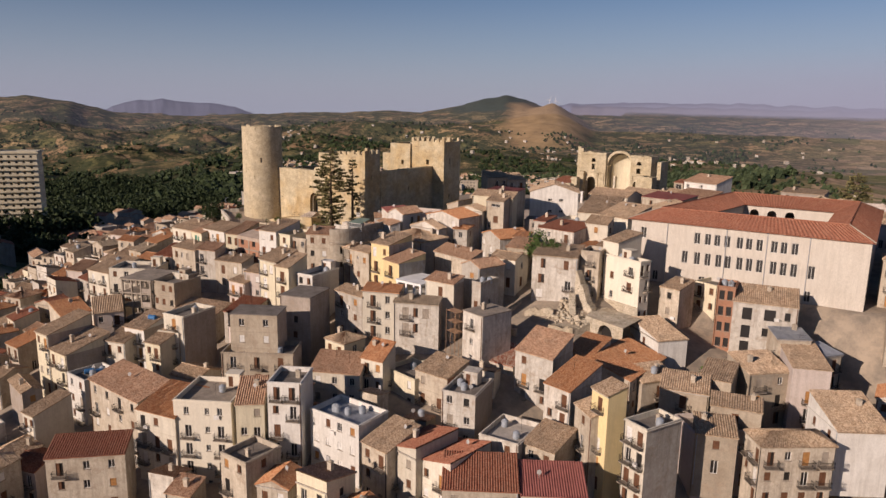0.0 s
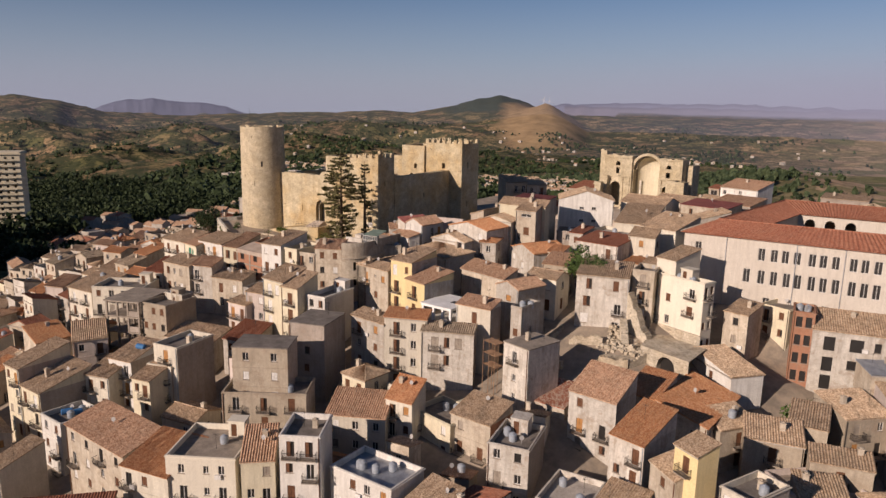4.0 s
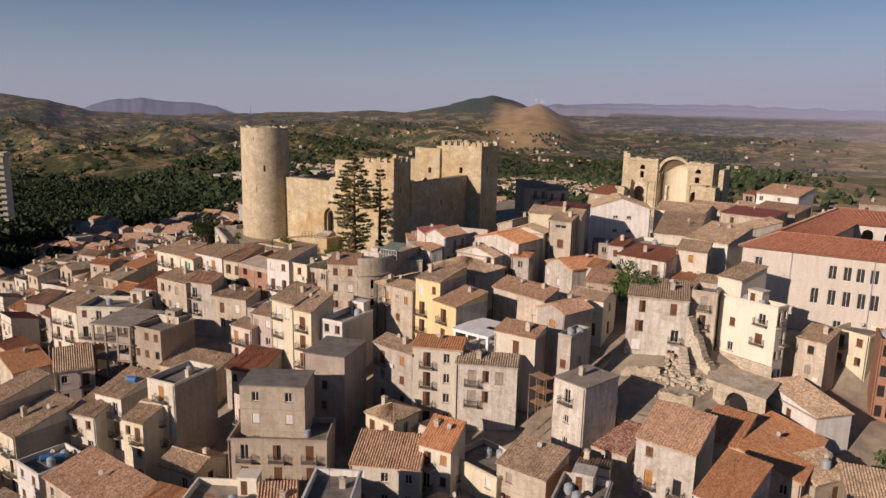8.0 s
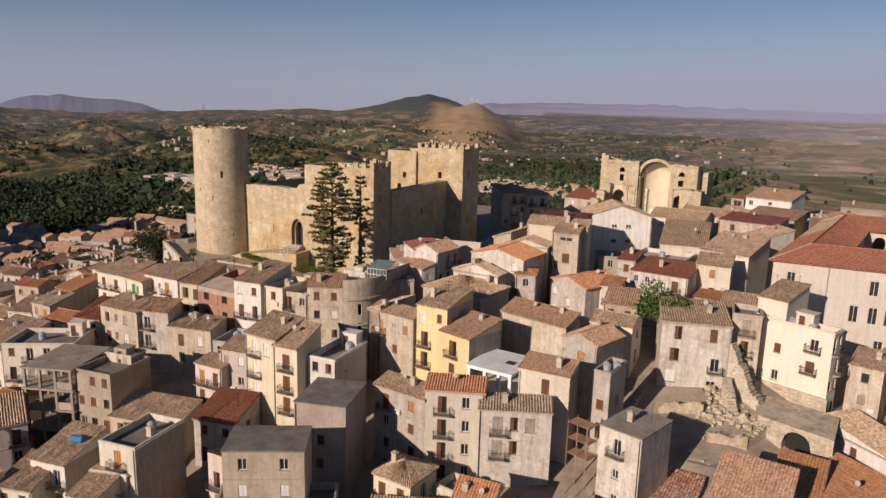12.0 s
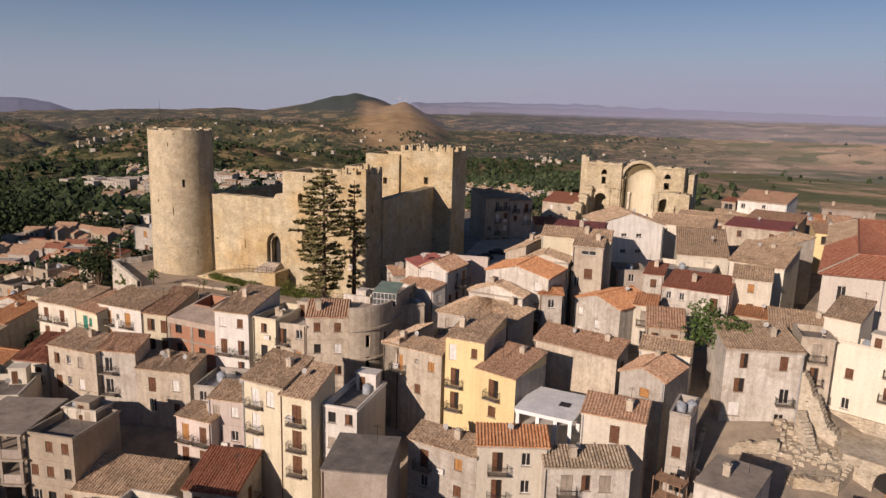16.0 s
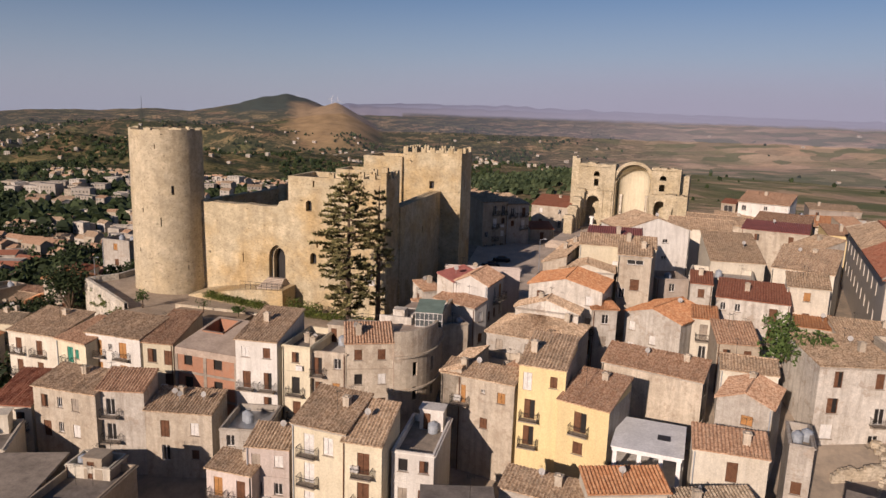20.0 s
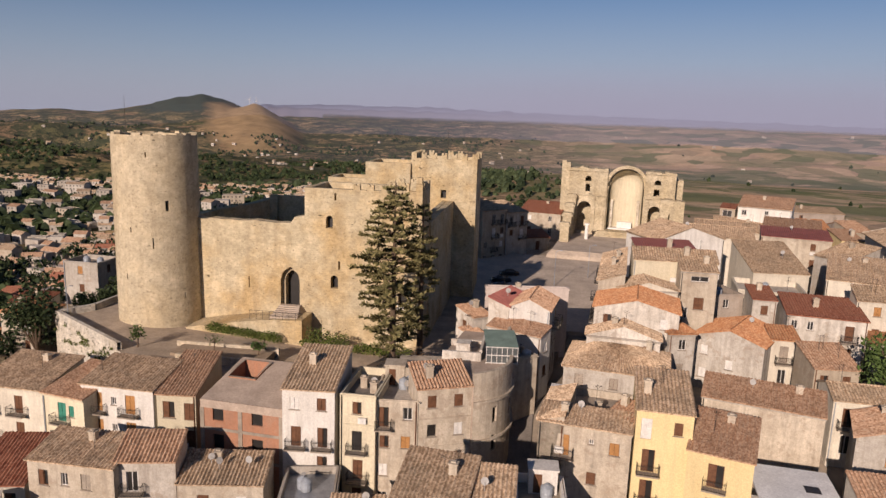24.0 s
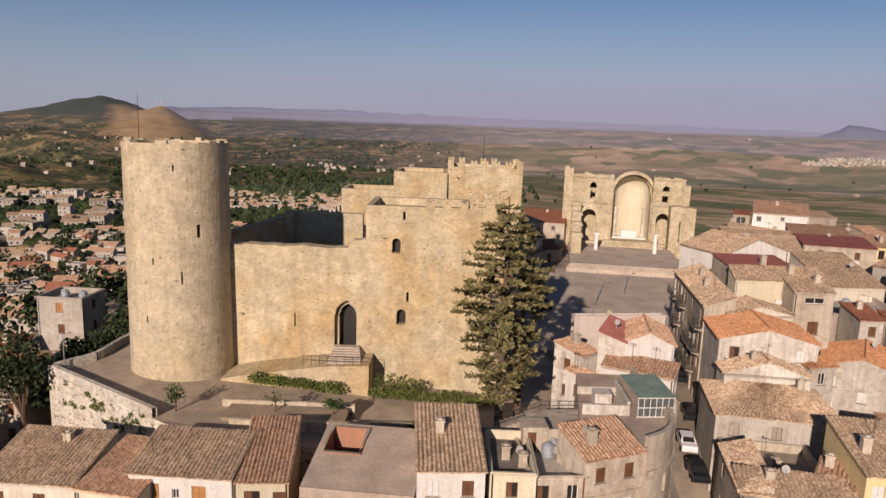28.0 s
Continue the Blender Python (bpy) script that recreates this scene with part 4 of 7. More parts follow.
gate = stone_block("gate_block", 21.5, 1.45, 33.6, 11.0, -5, 19.3, {"s": [(3.1, 4.1, 13.7, 15.5, "round"), (3.8, 4.9, 5.0, 6.9, "round"), (4.9, 5.2, 7.8, 9.0), (4.3, 4.6, 17.7, 18.7)], "w": [(4.5, 5.5, 15.2, 17.0)]})
corner = stone_block("corner_tower", 33.6, 1.3, 38.3, 8.0, -5, 19.5, {"s": [(1.6, 2.9, 2.9, 5.0)], "e": [(2.5, 3.0, 12.5, 13.8)]})
merlons(corner, 33.6, 1.3, 38.3, 1.3, 19.5, seed=3)
merlons(corner, 38.3, 1.3, 38.3, 8.0, 19.5, seed=4, skip=0)
merlons(corner, 38.3, 8.0, 33.6, 8.0, 19.5, seed=5)
merlons(gate, 28.5, 1.45, 33.4, 1.45, 19.3, seed=6, skip=0.25, h=0.8)
east = stone_block("east_wall", 36.6, 8.0, 38.6, 34.0, -5, 14.4, {"e": [(13, 13.5, 8, 9.3)]}, sink=0.1)
keep = stone_block("keep", 30.6, 34.0, 42.7, 43.5, -5, 21.9, {"s": [(5.6, 6.6, 14.8, 16.3)], "e": [(3.0, 3.6, 15.0, 16.8), (3.0, 3.6, 4.0, 5.8)]}, label="square battlemented keep of golden stone")
for a in ((30.6, 34.0, 42.7, 34.0), (42.7, 34.0, 42.7, 43.5), (42.7, 43.5, 30.6, 43.5), (30.6, 43.5, 30.6, 34.0)):
    merlons(keep, *a, 21.9, seed=round(a[0] + a[3]), skip=0.06)
annex = stone_block("annex", 21.9, 34.6, 30.6, 45.0, -6, 20.8, {"s": [(4.3, 5.3, 14.2, 15.6), (7.1, 8.0, 12.5, 14.2), (2.8, 4.0, 10.5, 12.8, "round")]})
stone_block("low_block", 12.0, 43.5, 21.9, 52.0, -10, 16.8)
stone_block("inner_wall", 6.2, 30.0, 17.5, 31.6, -8, 14.2, sink=0.1)
stone_block("pier", 5.4, 29.0, 6.8, 30.2, -8, 14.4, sink=0.1)
g = Geo()
rng = random.Random(8)
inner = [Vector((-3.6 + 9.6 * i / 20, 6.0 + 24.4 * i / 20, 0)) for i in range(21)]
over = Vector((-1.4, 0.55, 0))
tops = [12.3 + 1.3 * i / 20 + rng.uniform(-0.16, 0.16) for i in range(21)]
for p, q, t0, t1 in zip(inner, inner[1:], tops, tops[1:]):
    lift = lambda v, h: (v.x, v.y, h)
    g.quad(lift(q, -12), lift(p, -12), lift(p, t0), lift(q, t1))
    g.quad(lift(p + over, -12), lift(q + over, -12), lift(q + over, t1), lift(p + over, t0))
    g.quad(lift(q, t1), lift(p, t0), lift(p + over, t0), lift(q + over, t1))
part("west_wall", g.mesh("west_wall", STONE), castle, "slanting inner wall with a ragged top")
g = Geo()
g.box(29.2, 33.2, 11.0, 30.6, 34.58, 19.6)
g.box(29.5, 33.4, 19.6, 30.6, 34.58, 20.9)
part("ruined_stub", g.mesh("ruined_stub", STONE), castle)
g = Geo()
g.box(37.2, 2.6, 18.6, 38.0, 3.4, 21.3)
part("chimney", g.mesh("chimney", STONE), castle)
for i, (x, y) in enumerate(((29.0, 5.0), (31.0, 5.4))):
    g = Geo()
    g.box(x, y, 18.4, x + 1.9, y + 1.1, 18.75 - 0.1 * i)
    part("skylight", g.mesh("skylight", M["tin"]), castle, "grey skylight on the roof deck")
g = Geo()
g.tube((36.5, 40, 21), (36.5, 40, 27), 0.06, 0.04, 6)
part("mast", g.mesh("mast", M["iron"]), castle)
b = Geo()
b.box(35.05, 1.0, 3.4, 36.75, 1.3, 3.52)
rail = part("balustrade", b.mesh("balustrade", M["marble"]), castle, "pale stone window balustrade")
for i in range(6):
    b = Geo()
    b.tube((35.2 + i * 0.26, 1.15, 2.65), (35.2 + i * 0.26, 1.15, 3.4), 0.075, 0.06, 6)
    part("baluster", b.mesh("baluster", M["marble"]), rail)
b = Geo()
b.box(35.05, 0.95, 2.5, 36.75, 1.29, 2.65)
part("sill", b.mesh("sill", M["marble"]), rail)

# ---- terrace in front of the castle ----
g = Geo()
edge = [(-11.0, 0.4), (-14.0, -4.2), (2.6, -15.2), (6, -17.4), (24, -18.2), (44, -17.6), (46, -4), (46, 20), (-8, 22), (-9.5, 12), (-10.6, 6.5)]
lvl = lambda x, y: -0.55 - max(0, (x - 6)) * 0.085
top = [(x, y, lvl(x, y)) for x, y in edge]
for i in range(len(edge)):
    (x0, y0), (x1, y1) = edge[i], edge[(i + 1) % len(edge)]
    g.quad((x0, y0, -26), (x1, y1, -26), (x1, y1, lvl(x1, y1)), (x0, y0, lvl(x0, y0)))
f = Geo()
f.quad(*[(x, y, lvl(x, y)) for x, y in edge])
terrace = tagged(new("terrace"), "castle forecourt with a stone retaining wall", "terrace", kind="structure")
part("retaining_wall", g.mesh("retaining_wall", STONE_RUBBLE), terrace, "whitish rubble retaining wall")
part("paving", f.mesh("paving", M["forecourt"]), terrace)
g = Geo()
rail = [(-9.5, 12), (-10.6, 6.5), (-11.0, 0.4), (-14.0, -4.2), (2.6, -15.2)]
for (x0, y0), (x1, y1) in zip(rail, rail[1:]):
    u = Vector((x1 - x0, y1 - y0, 0)).normalized()
    n = Vector((-u.y, u.x, 0)) * 0.55
    a, b2 = Vector((x0, y0, 0)), Vector((x1, y1, 0))
    up = Vector((0, 0, 1))
    z0 = -0.6
    g.quad(a + up * z0, b2 + up * z0, b2 + up * 0.45, a + up * 0.45)
    g.quad(a + up * 0.45, b2 + up * 0.45, b2 + n + up * 0.45, a + n + up * 0.45)
    g.quad(b2 + n + up * z0, a + n + up * z0, a + n + up * 0.45, b2 + n + up * 0.45)
part("parapet", g.mesh("parapet", STONE_WHITE), terrace)
g = Geo()
for x0, y0, x1, y1, z in ((8, -10.4, 22, -10.0, -0.35), (22, -12.6, 40, -12.2, -1.3), (10, -14.6, 24, -14.1, -0.6)):
    g.box(x0, y0, -3.6, x1, y1, z)
part("low_wall", g.mesh("low_wall", STONE_WARM), terrace)
g = Geo()
for x0, y0, x1, y1, z in ((9, -14.0, 21.5, -10.5, -0.7), (25, -17.4, 37, -12.8, -1.7)):
    g.box(x0, y0, -3.2, x1, y1, z)
part("planting_bed", g.mesh("planting_bed", M["earth"]), terrace)

# ramp and stairs to the gate
ramp = tagged(new("gate_ramp"), "stone ramp with steps rising to the castle gate", "ramp")
g = Geo()
prof = [(5.5, -0.9), (9.0, -0.2), (17.0, 1.0), (22.6, 1.3)]
for (x0, a), (x1, b2) in zip(prof, prof[1:]):
    g.quad((x0, -3.2, -4), (x1, -3.2, -4), (x1, -3.2, b2), (x0, -3.2, a))
    g.quad((x0, -3.2, a), (x1, -3.2, b2), (x1, 1.44, b2), (x0, 1.44, a))
g.quad((22.6, -3.2, -4), (22.6, 1.44, -4), (22.6, 1.44, 1.3), (22.6, -3.2, 1.3))
part("ramp_body", g.mesh("ramp_body", STONE), ramp)
for i in range(7):
    g = Geo()
    g.box(17.6 + 0.06 * i, -2.3 + i * 0.46, 1.0, 21.6 - 0.1 * i, 1.44, 1.32 + i * 0.15)
    part("step", g.mesh("step", M["paving"]), ramp)
g = Geo()
for i in range(9):
    g.tube((15.0 + i * 0.95, -3.05, 1.0), (15.0 + i * 0.95, -3.05, 2.3), 0.03, 0.03, 5)
for z in (1.75, 2.28):
    g.tube((15.0, -3.05, z), (22.6, -3.05, z), 0.03, 0.03, 5)
part("railing", g.mesh("railing", M["iron"]), ramp)


def leaf_cloud(g, cx, cy, cz, rx, ry, rz, n, size, rng, flat=0.0):
    """Loose leaf clumps: small bent quads filling an ellipsoid, denser at its skin."""
    for _ in range(n):
        d = Vector((rng.gauss(0, 1), rng.gauss(0, 1), rng.gauss(0, 1))).normalized() * (rng.random() ** 0.4)
        p = Vector((cx + d.x * rx, cy + d.y * ry, cz + d.z * rz))
        a = Vector((rng.gauss(0, 1), rng.gauss(0, 1), rng.gauss(0, 1) * (1 - flat))).normalized()
        b = a.cross(Vector((rng.gauss(0, 1), rng.gauss(0, 1), rng.gauss(0, 1)))).normalized()
        s = size * rng.uniform(0.6, 1.4)
        nn = a.cross(b) * s * 0.25
        g.quad(p - a * s, p - b * s * 0.5 + nn, p + a * s, p + b * s * 0.5 + nn)


def hedge(x0, y0, x1, y1, h, n, seed, name="hedge", label="low clipped green hedge"):
    rng = random.Random(seed)
    g = Geo()
    for i in range(n):
        s = (i + 0.5) / n
        x, y = x0 + (x1 - x0) * s, y0 + (y1 - y0) * s
        hh = h * rng.uniform(0.75, 1.25)
        leaf_cloud(g, x, y, lvl(x, y) + hh * 0.5, 0.75, 0.65, hh * 0.6, 80, 0.17, rng)
    return tagged(new(name, g.mesh(name, LEAF["hedge"])), label, "hedge")


hedge(9.3, -4.0, 19.8, -4.4, 1.2, 22, 1)
hedge(23.4, -3.2, 28.6, -2.0, 2.0, 9, 2, "shrub", "round grey-green shrubs by the castle wall")
hedge(23.0, -4.3, 38.0, -2.2, 1.15, 30, 3)
hedge(27.0, -13.8, 28.6, -13.2, 1.3, 4, 4, "shrub", "rounded dark shrub in a planting bed")


def norfolk_pine(x, y, z, h, seed, spread):
    rng = random.Random(seed)
    t = tagged(new("norfolk_pine"), "tall tiered Norfolk pine beside the castle", "tree")
    t.location = (x, y, z)
    g = Geo()
    g.tube((0, 0, -1), (0, 0, h * 0.5), 0.48, 0.3, 10)
    g.tube((0, 0, h * 0.5), (0, 0, h), 0.3, 0.04, 8)
    part("trunk", g.mesh("trunk", M["bark"]), t)
    tiers = int(h / 1.06)
    c = Geo()
    for k in range(tiers):
        b = Geo()
        s = k / tiers
        zz = h * 0.2 + s * h * 0.79
        reach = spread * (0.5 + 1.11 * s if s < 0.45 else 1 - ((s - 0.45) / 0.55) ** 1.7 * 0.88) * rng.uniform(0.8, 1.08)
        arms = rng.randint(6, 8)
        off = rng.uniform(0, 6.28)
        for a in range(arms):
            an = off + a * 2 * math.pi / arms + rng.uniform(-0.25, 0.25)
            ln = reach * rng.uniform(0.72, 1.12)
            if rng.random() < (0.2 if spread > 4 else 0.6):
                continue
            d = Vector((math.cos(an), math.sin(an), 0))
            p0 = Vector((0, 0, zz))
            p1 = p0 + d * ln + Vector((0, 0, ln * rng.uniform(-0.06, 0.16)))
            b.tube(p0, p1, 0.07, 0.02, 5, cap=False)
            side = Vector((-d.y, d.x, 0))
            m = max(5, int(ln / 0.21))
            for i in range(m):
                q = (i + 1) / m
                if q < 0.34 or rng.random() < 0.1:
                    continue
                base = p0.lerp(p1, q)
                for sgn in (-1, 1):
                    for rep in ((0, 1, 2) if q > 0.4 else (0, 1)):
                        l = (0.95 - 0.5 * q) * rng.uniform(0.35, 1.05)
                        e = base + side * sgn * l + d * rng.uniform(0.0, 0.5) + Vector((0, 0, rng.uniform(-0.25, 0.42)))
                        up = Vector((rng.uniform(-0.1, 0.1), rng.uniform(-0.1, 0.1), 0.16))
                        c.quad(base - up * 0.6, e - up * 0.4, e + up * 0.7, base + up * 0.6)
        part("branch_whorl", b.mesh("branch_whorl", M["bark"]), t)
    part("crown", c.mesh("crown", LEAF["pine"]), t, "tiers of dark needle sprays")


norfolk_pine(37.1, -11.2, -3.2, 25.4, 11, 5.2)
norfolk_pine(39.6, -5.6, -3.2, 22.6, 12, 2.4)


def broad_tree(x, y, z, h, r, seed, leaf="tree", name="tree", label="leafy green tree between the houses", n=1500, size=0.3):
    rng = random.Random(seed)
    t = tagged(new(name), label, "tree")
    t.location = (x, y, z)
    g = Geo()
    g.tube((0, 0, -1), (0.1, 0.1, h * 0.45), r * 0.09, r * 0.06, 8)
    c = Geo()
    for k in range(9):
        an = k * 2.4 + rng.uniform(-0.4, 0.4)
        d = Vector((math.cos(an) * r * rng.uniform(0.2, 0.7), math.sin(an) * r * rng.uniform(0.2, 0.7), h * rng.uniform(0.5, 0.85)))
        g.tube((0.1, 0.1, h * 0.4), d, r * 0.045, r * 0.015, 6, cap=False)
        leaf_cloud(c, d.x, d.y, d.z, r * 0.5, r * 0.5, r * 0.42, n // 9, size, rng)
    part("trunk", g.mesh("trunk", M["bark"]), t)
    part("crown", c.mesh("crown", LEAF[leaf]), t)
    return t


broad_tree(96.9, -9.2, -5.7, 12.6, 4.7, 21, n=2200)
broad_tree(4.0, -13.0, -0.7, 3.0, 1.3, 22, label="small thin tree in the castle forecourt", n=160, size=0.2)
broad_tree(14.0, -12.2, -0.7, 2.6, 1.2, 23, label="small thin tree in the castle forecourt", n=70, size=0.16)
broad_tree(20.0, -12.4, -0.7, 1.7, 1.2, 24, name="bush", label="low bush in the castle forecourt", n=160, size=0.2)
broad_tree(136.4, -21.7, -16.1, 6.0, 2.6, 25, label="green shrub tree by the stepped lane", n=500, size=0.3)
for i, (x, y, h, r) in enumerate(((-17.2, -4.5, 19, 4.6), (-21.5, -1.5, 18, 5.2), (-14.4, 1.5, 13.5, 3.2), (-13.6, 9, 16, 3.4), (-15.5, 5.5, 15, 3.4), (-14.0, 14.5, 17, 3.6), (-24, -9, 12.5, 4.8), (-28, -3, 12, 4.5))):
    broad_tree(x, y, ground(x, y) - 0.5, h, r, 30 + i, "dark", label="dark evergreen tree below the castle terrace", n=1300, size=0.34)

rng = random.Random(61)
g = Geo()
for i in range(34):
    f = rng.random()
    x, y = -14.0 + 16.6 * f, -4.2 - 11.0 * f
    leaf_cloud(g, x - 0.1, y - 0.16, rng.uniform(-3.4, -0.4), 0.35, 0.25, 0.3, 26, 0.13, rng)
tagged(new("wall_weeds", g.mesh("wall_weeds", LEAF["hedge"])), "weeds growing out of the rubble retaining wall", "plants", kind="stuff")


# ---- ruined church, square and street ----
church = tagged(new("church_ruin"), "roofless ruined church apse of honey-coloured stone", "church")
church.matrix_basis = pose(76.6, 98.2, -0.4, 0, 0, -8)


def church_piece(name, x0, y0, x1, y1, z0, z1, holes=(), east=(), depth=1.0, label="", back=True):
    g = Geo()
    g.facade((x0, y0), (x1, y0), z0, z1, holes, depth)
    g.facade((x1, y0), (x1, y1), z0, z1, east, depth)
    g.facade((x1, y1), (x0, y1), z0, z1)
    g.facade((x0, y1), (x0, y0), z0, z1)
    rng = random.Random(round(x0 * 5 + z1 * 3))
    n = max(2, int((x1 - x0) / 0.9))
    for i in range(n):
        a, b = x0 + (x1 - x0) * i / n, x0 + (x1 - x0) * (i + 1) / n
        h = rng.choice((0.0, 0.0, 0.15, 0.3, 0.45))
        g.box(a, y0 + 0.01, z1 - 0.02, b, y1 - 0.01, z1 + h + 0.02)
    ob = part(name, g.mesh(name, STONE_CHURCH), church, label)
    return ob


# left bay with its arched niche, upper windows and cornice
church_piece("left_bay", -14.7, -2.6, -4.7, 2.6, -3, 17.3, [(2.6, 6.2, 0.6, 8.6, "round"), (4.4, 5.6, 11.3, 13.3), (4.2, 5.8, 14.0, 15.4, "round")], depth=0.9)
church_piece("right_bay", 4.9, -2.6, 12.4, 2.6, -3, 16.9, [(1.2, 4.3, 0.6, 8.4, "round"), (2.2, 3.6, 11.0, 12.8), (2.2, 3.9, 13.9, 15.2, "round")], depth=0.9)
church_piece("left_stub", -16.9, -1.4, -14.7, 0.6, -3, 18.6)
church_piece("right_block", 8.9, -6.4, 14.8, -2.6, -3, 10.4, [(2.2, 2.5, 2, 7)], depth=0.3)
church_piece("right_tail", 12.4, 1.0, 14.4, 7.0, -3, 15.2)
for x0, x1 in ((-14.8, -4.6), (4.8, 12.5)):
    for z in (10.2, 16.6):
        g = Geo()
        g.box(x0, -2.95, z, x1, -2.603, z + 0.4)
        part("cornice", g.mesh("cornice", STONE_CHURCH), church)
for x in (-14.2, -12.7, -7.9, -5.6, 5.5, 9.9):
    g = Geo()
    g.box(x - 0.4, -2.92, -3, x + 0.4, -2.604, 10.1)
    g.box(x - 0.55, -3.05, 9.3, x + 0.55, -2.602, 9.9)
    part("pilaster", g.mesh("pilaster", STONE_CHURCH), church)
# apse: a half round wall with a half dome and a free arch before it
g = Geo()
n, r = 18, 4.15
for i in range(n):
    a0, a1 = math.pi * i / n, math.pi * (i + 1) / n
    p0, p1 = (0.2 + r * math.cos(a0), 0.8 + r * math.sin(a0) * 0.85), (0.2 + r * math.cos(a1), 0.8 + r * math.sin(a1) * 0.85)
    q0, q1 = (0.2 + (r + 1) * math.cos(a0), 0.8 + (r + 1) * math.sin(a0) * 0.85), (0.2 + (r + 1) * math.cos(a1), 0.8 + (r + 1) * math.sin(a1) * 0.85)
    g.quad((*p1, -3), (*p0, -3), (*p0, 13.2), (*p1, 13.2))
    g.quad((*q0, -3), (*q1, -3), (*q1, 13.2), (*q0, 13.2))
    for j in range(7):
        b0, b1 = math.pi / 2 * j / 7, math.pi / 2 * (j + 1) / 7
        at = lambda a, b, rr: (0.2 + rr * math.cos(a) * math.cos(b), 0.8 + rr * 0.85 * math.sin(a) * math.cos(b), 13.2 + rr * math.sin(b) * 0.94)
        g.quad(at(a1, b0, r), at(a0, b0, r), at(a0, b1, r), at(a1, b1, r))
        g.quad(at(a0, b0, r + 0.6), at(a1, b0, r + 0.6), at(a1, b1, r + 0.6), at(a0, b1, r + 0.6))
part("apse", g.mesh("apse", WALLS["straw"]), church, "half-round apse with a plastered half dome")
g = Geo()
n = 20
for i in range(n):
    a0, a1 = math.pi * i / n, math.pi * (i + 1) / n
    at = lambda a, rr, y: (0.2 + rr * math.cos(a), y, 13.0 + rr * math.sin(a) * 0.98)
    for ra, rb, y0, y1 in ((4.75, 5.6, -1.6, -0.5), (4.3, 4.75, 0.0, 0.8)):
        g.quad(at(a0, ra, y0), at(a0, rb, y0), at(a1, rb, y0), at(a1, ra, y0))
        g.quad(at(a0, rb, y0), at(a0, rb, y1), at(a1, rb, y1), at(a1, rb, y0))
        g.quad(at(a1, ra, y0), at(a1, ra, y1), at(a0, ra, y1), at(a0, ra, y0))
part("arch", g.mesh("arch", STONE_CHURCH), church, "round arch rib over the apse")
for x in (-5.3, 4.7):
    g = Geo()
    g.box(x, -1.7, -3, x + 0.85, 0.8, 13.0)
    g.box(x - 0.15, -1.85, 12.4, x + 1.0, 0.9, 13.0)
    g.box(x - 0.1, -1.8, 9.9, x + 0.95, 0.85, 10.4)
    part("pier", g.mesh("pier", STONE_CHURCH), church)
g = Geo()
g.box(-4.0, 0.6, -0.5, 4.4, 4.0, 1.5)
g.box(-1.7, 1.6, 1.5, 2.1, 3.2, 3.1)
part("altar", g.mesh("altar", M["marble"]), church, "pale stone altar")
for x in (-3.4, 3.5):
    g = Geo()
    g.box(x - 0.3, 2.0, 1.5, x + 0.3, 2.6, 8.6)
    g.box(x - 0.42, 1.9, 8.6, x + 0.42, 2.7, 9.0)
    part("altar_column", g.mesh("altar_column", STONE_RUBBLE), church, "slim pale column beside the altar")
g = Geo()
for i in range(4):
    g.box(-6.5 - i * 0.2, -4.6 - i * 0.5, -3.0, 7.2 + i * 0.2, -0.002, 1.2 - i * 0.3)
part("chancel_steps", g.mesh("chancel_steps", STONE_CHURCH), church)
for i in range(4):
    g = Geo()
    y = -3.5 - i * 4.6
    g.box(-14.6, y - 1.0, -3.2, -12.4, y + 1.0, 10.5 - i * 1.9)
    g.box(-14.9, y - 1.25, 9.6 - i * 1.9, -12.1, y + 1.25, 10.1 - i * 1.9)
    part("ruined_pillar", g.mesh("ruined_pillar", STONE_CHURCH), church)
for x, hs in ((-7.2, (4.6, 0.35, 0.3, 0.3)), (6.4, (5.2, 0.35, 0.35))):
    for i, hh in enumerate(hs):
        y = (-12.5 if x > 0 else -11.5) + (i * 3.4 if x > 0 else -i * 3.2)
        c = tagged(new("column"), "pale marble column standing on a plinth in the square" if hh > 1 else "stump of a pale column", "column", "columns of the ruined nave")
        c.matrix_basis = church.matrix_basis @ pose(x + (0.25 * i if x < 0 else 0) - 1.4, y, -1.2)
        g = Geo()
        g.box(-0.7, -0.7, -0.3, 0.7, 0.7, 0.3)
        part("plinth", g.mesh("plinth", M["marble"]), c)
        g = Geo()
        g.tube((0, 0, 0.3), (0, 0, 0.3 + hh), 0.5, 0.42, 16)
        if hh > 1:
            g.box(-0.6, -0.6, 0.3 + hh, 0.6, 0.6, 0.65 + hh)
        part("column_shaft", g.mesh("column_shaft", M["marble"]), c)
# broken rib springing from the tall stub
g = Geo()
for i in range(7):
    a0, a1 = math.pi / 2 + 0.2 * i, math.pi / 2 + 0.2 * (i + 1)
    at = lambda a, rr, y: (-14.2 + 3.2 + rr * math.cos(a), y, 14.6 + rr * math.sin(a))
    for y in (-2.2, -1.5):
        g.quad(*[at(a, rr, y) for a, rr in ((a0, 2.6), (a0, 3.2), (a1, 3.2), (a1, 2.6))])
    g.quad(at(a0, 3.2, -2.2), at(a0, 3.2, -1.5), at(a1, 3.2, -1.5), at(a1, 3.2, -2.2))
    g.quad(at(a0, 2.6, -2.2), at(a0, 2.6, -1.5), at(a1, 2.6, -1.5), at(a1, 2.6, -2.2))
part("broken_rib", g.mesh("broken_rib", STONE_CHURCH), church)
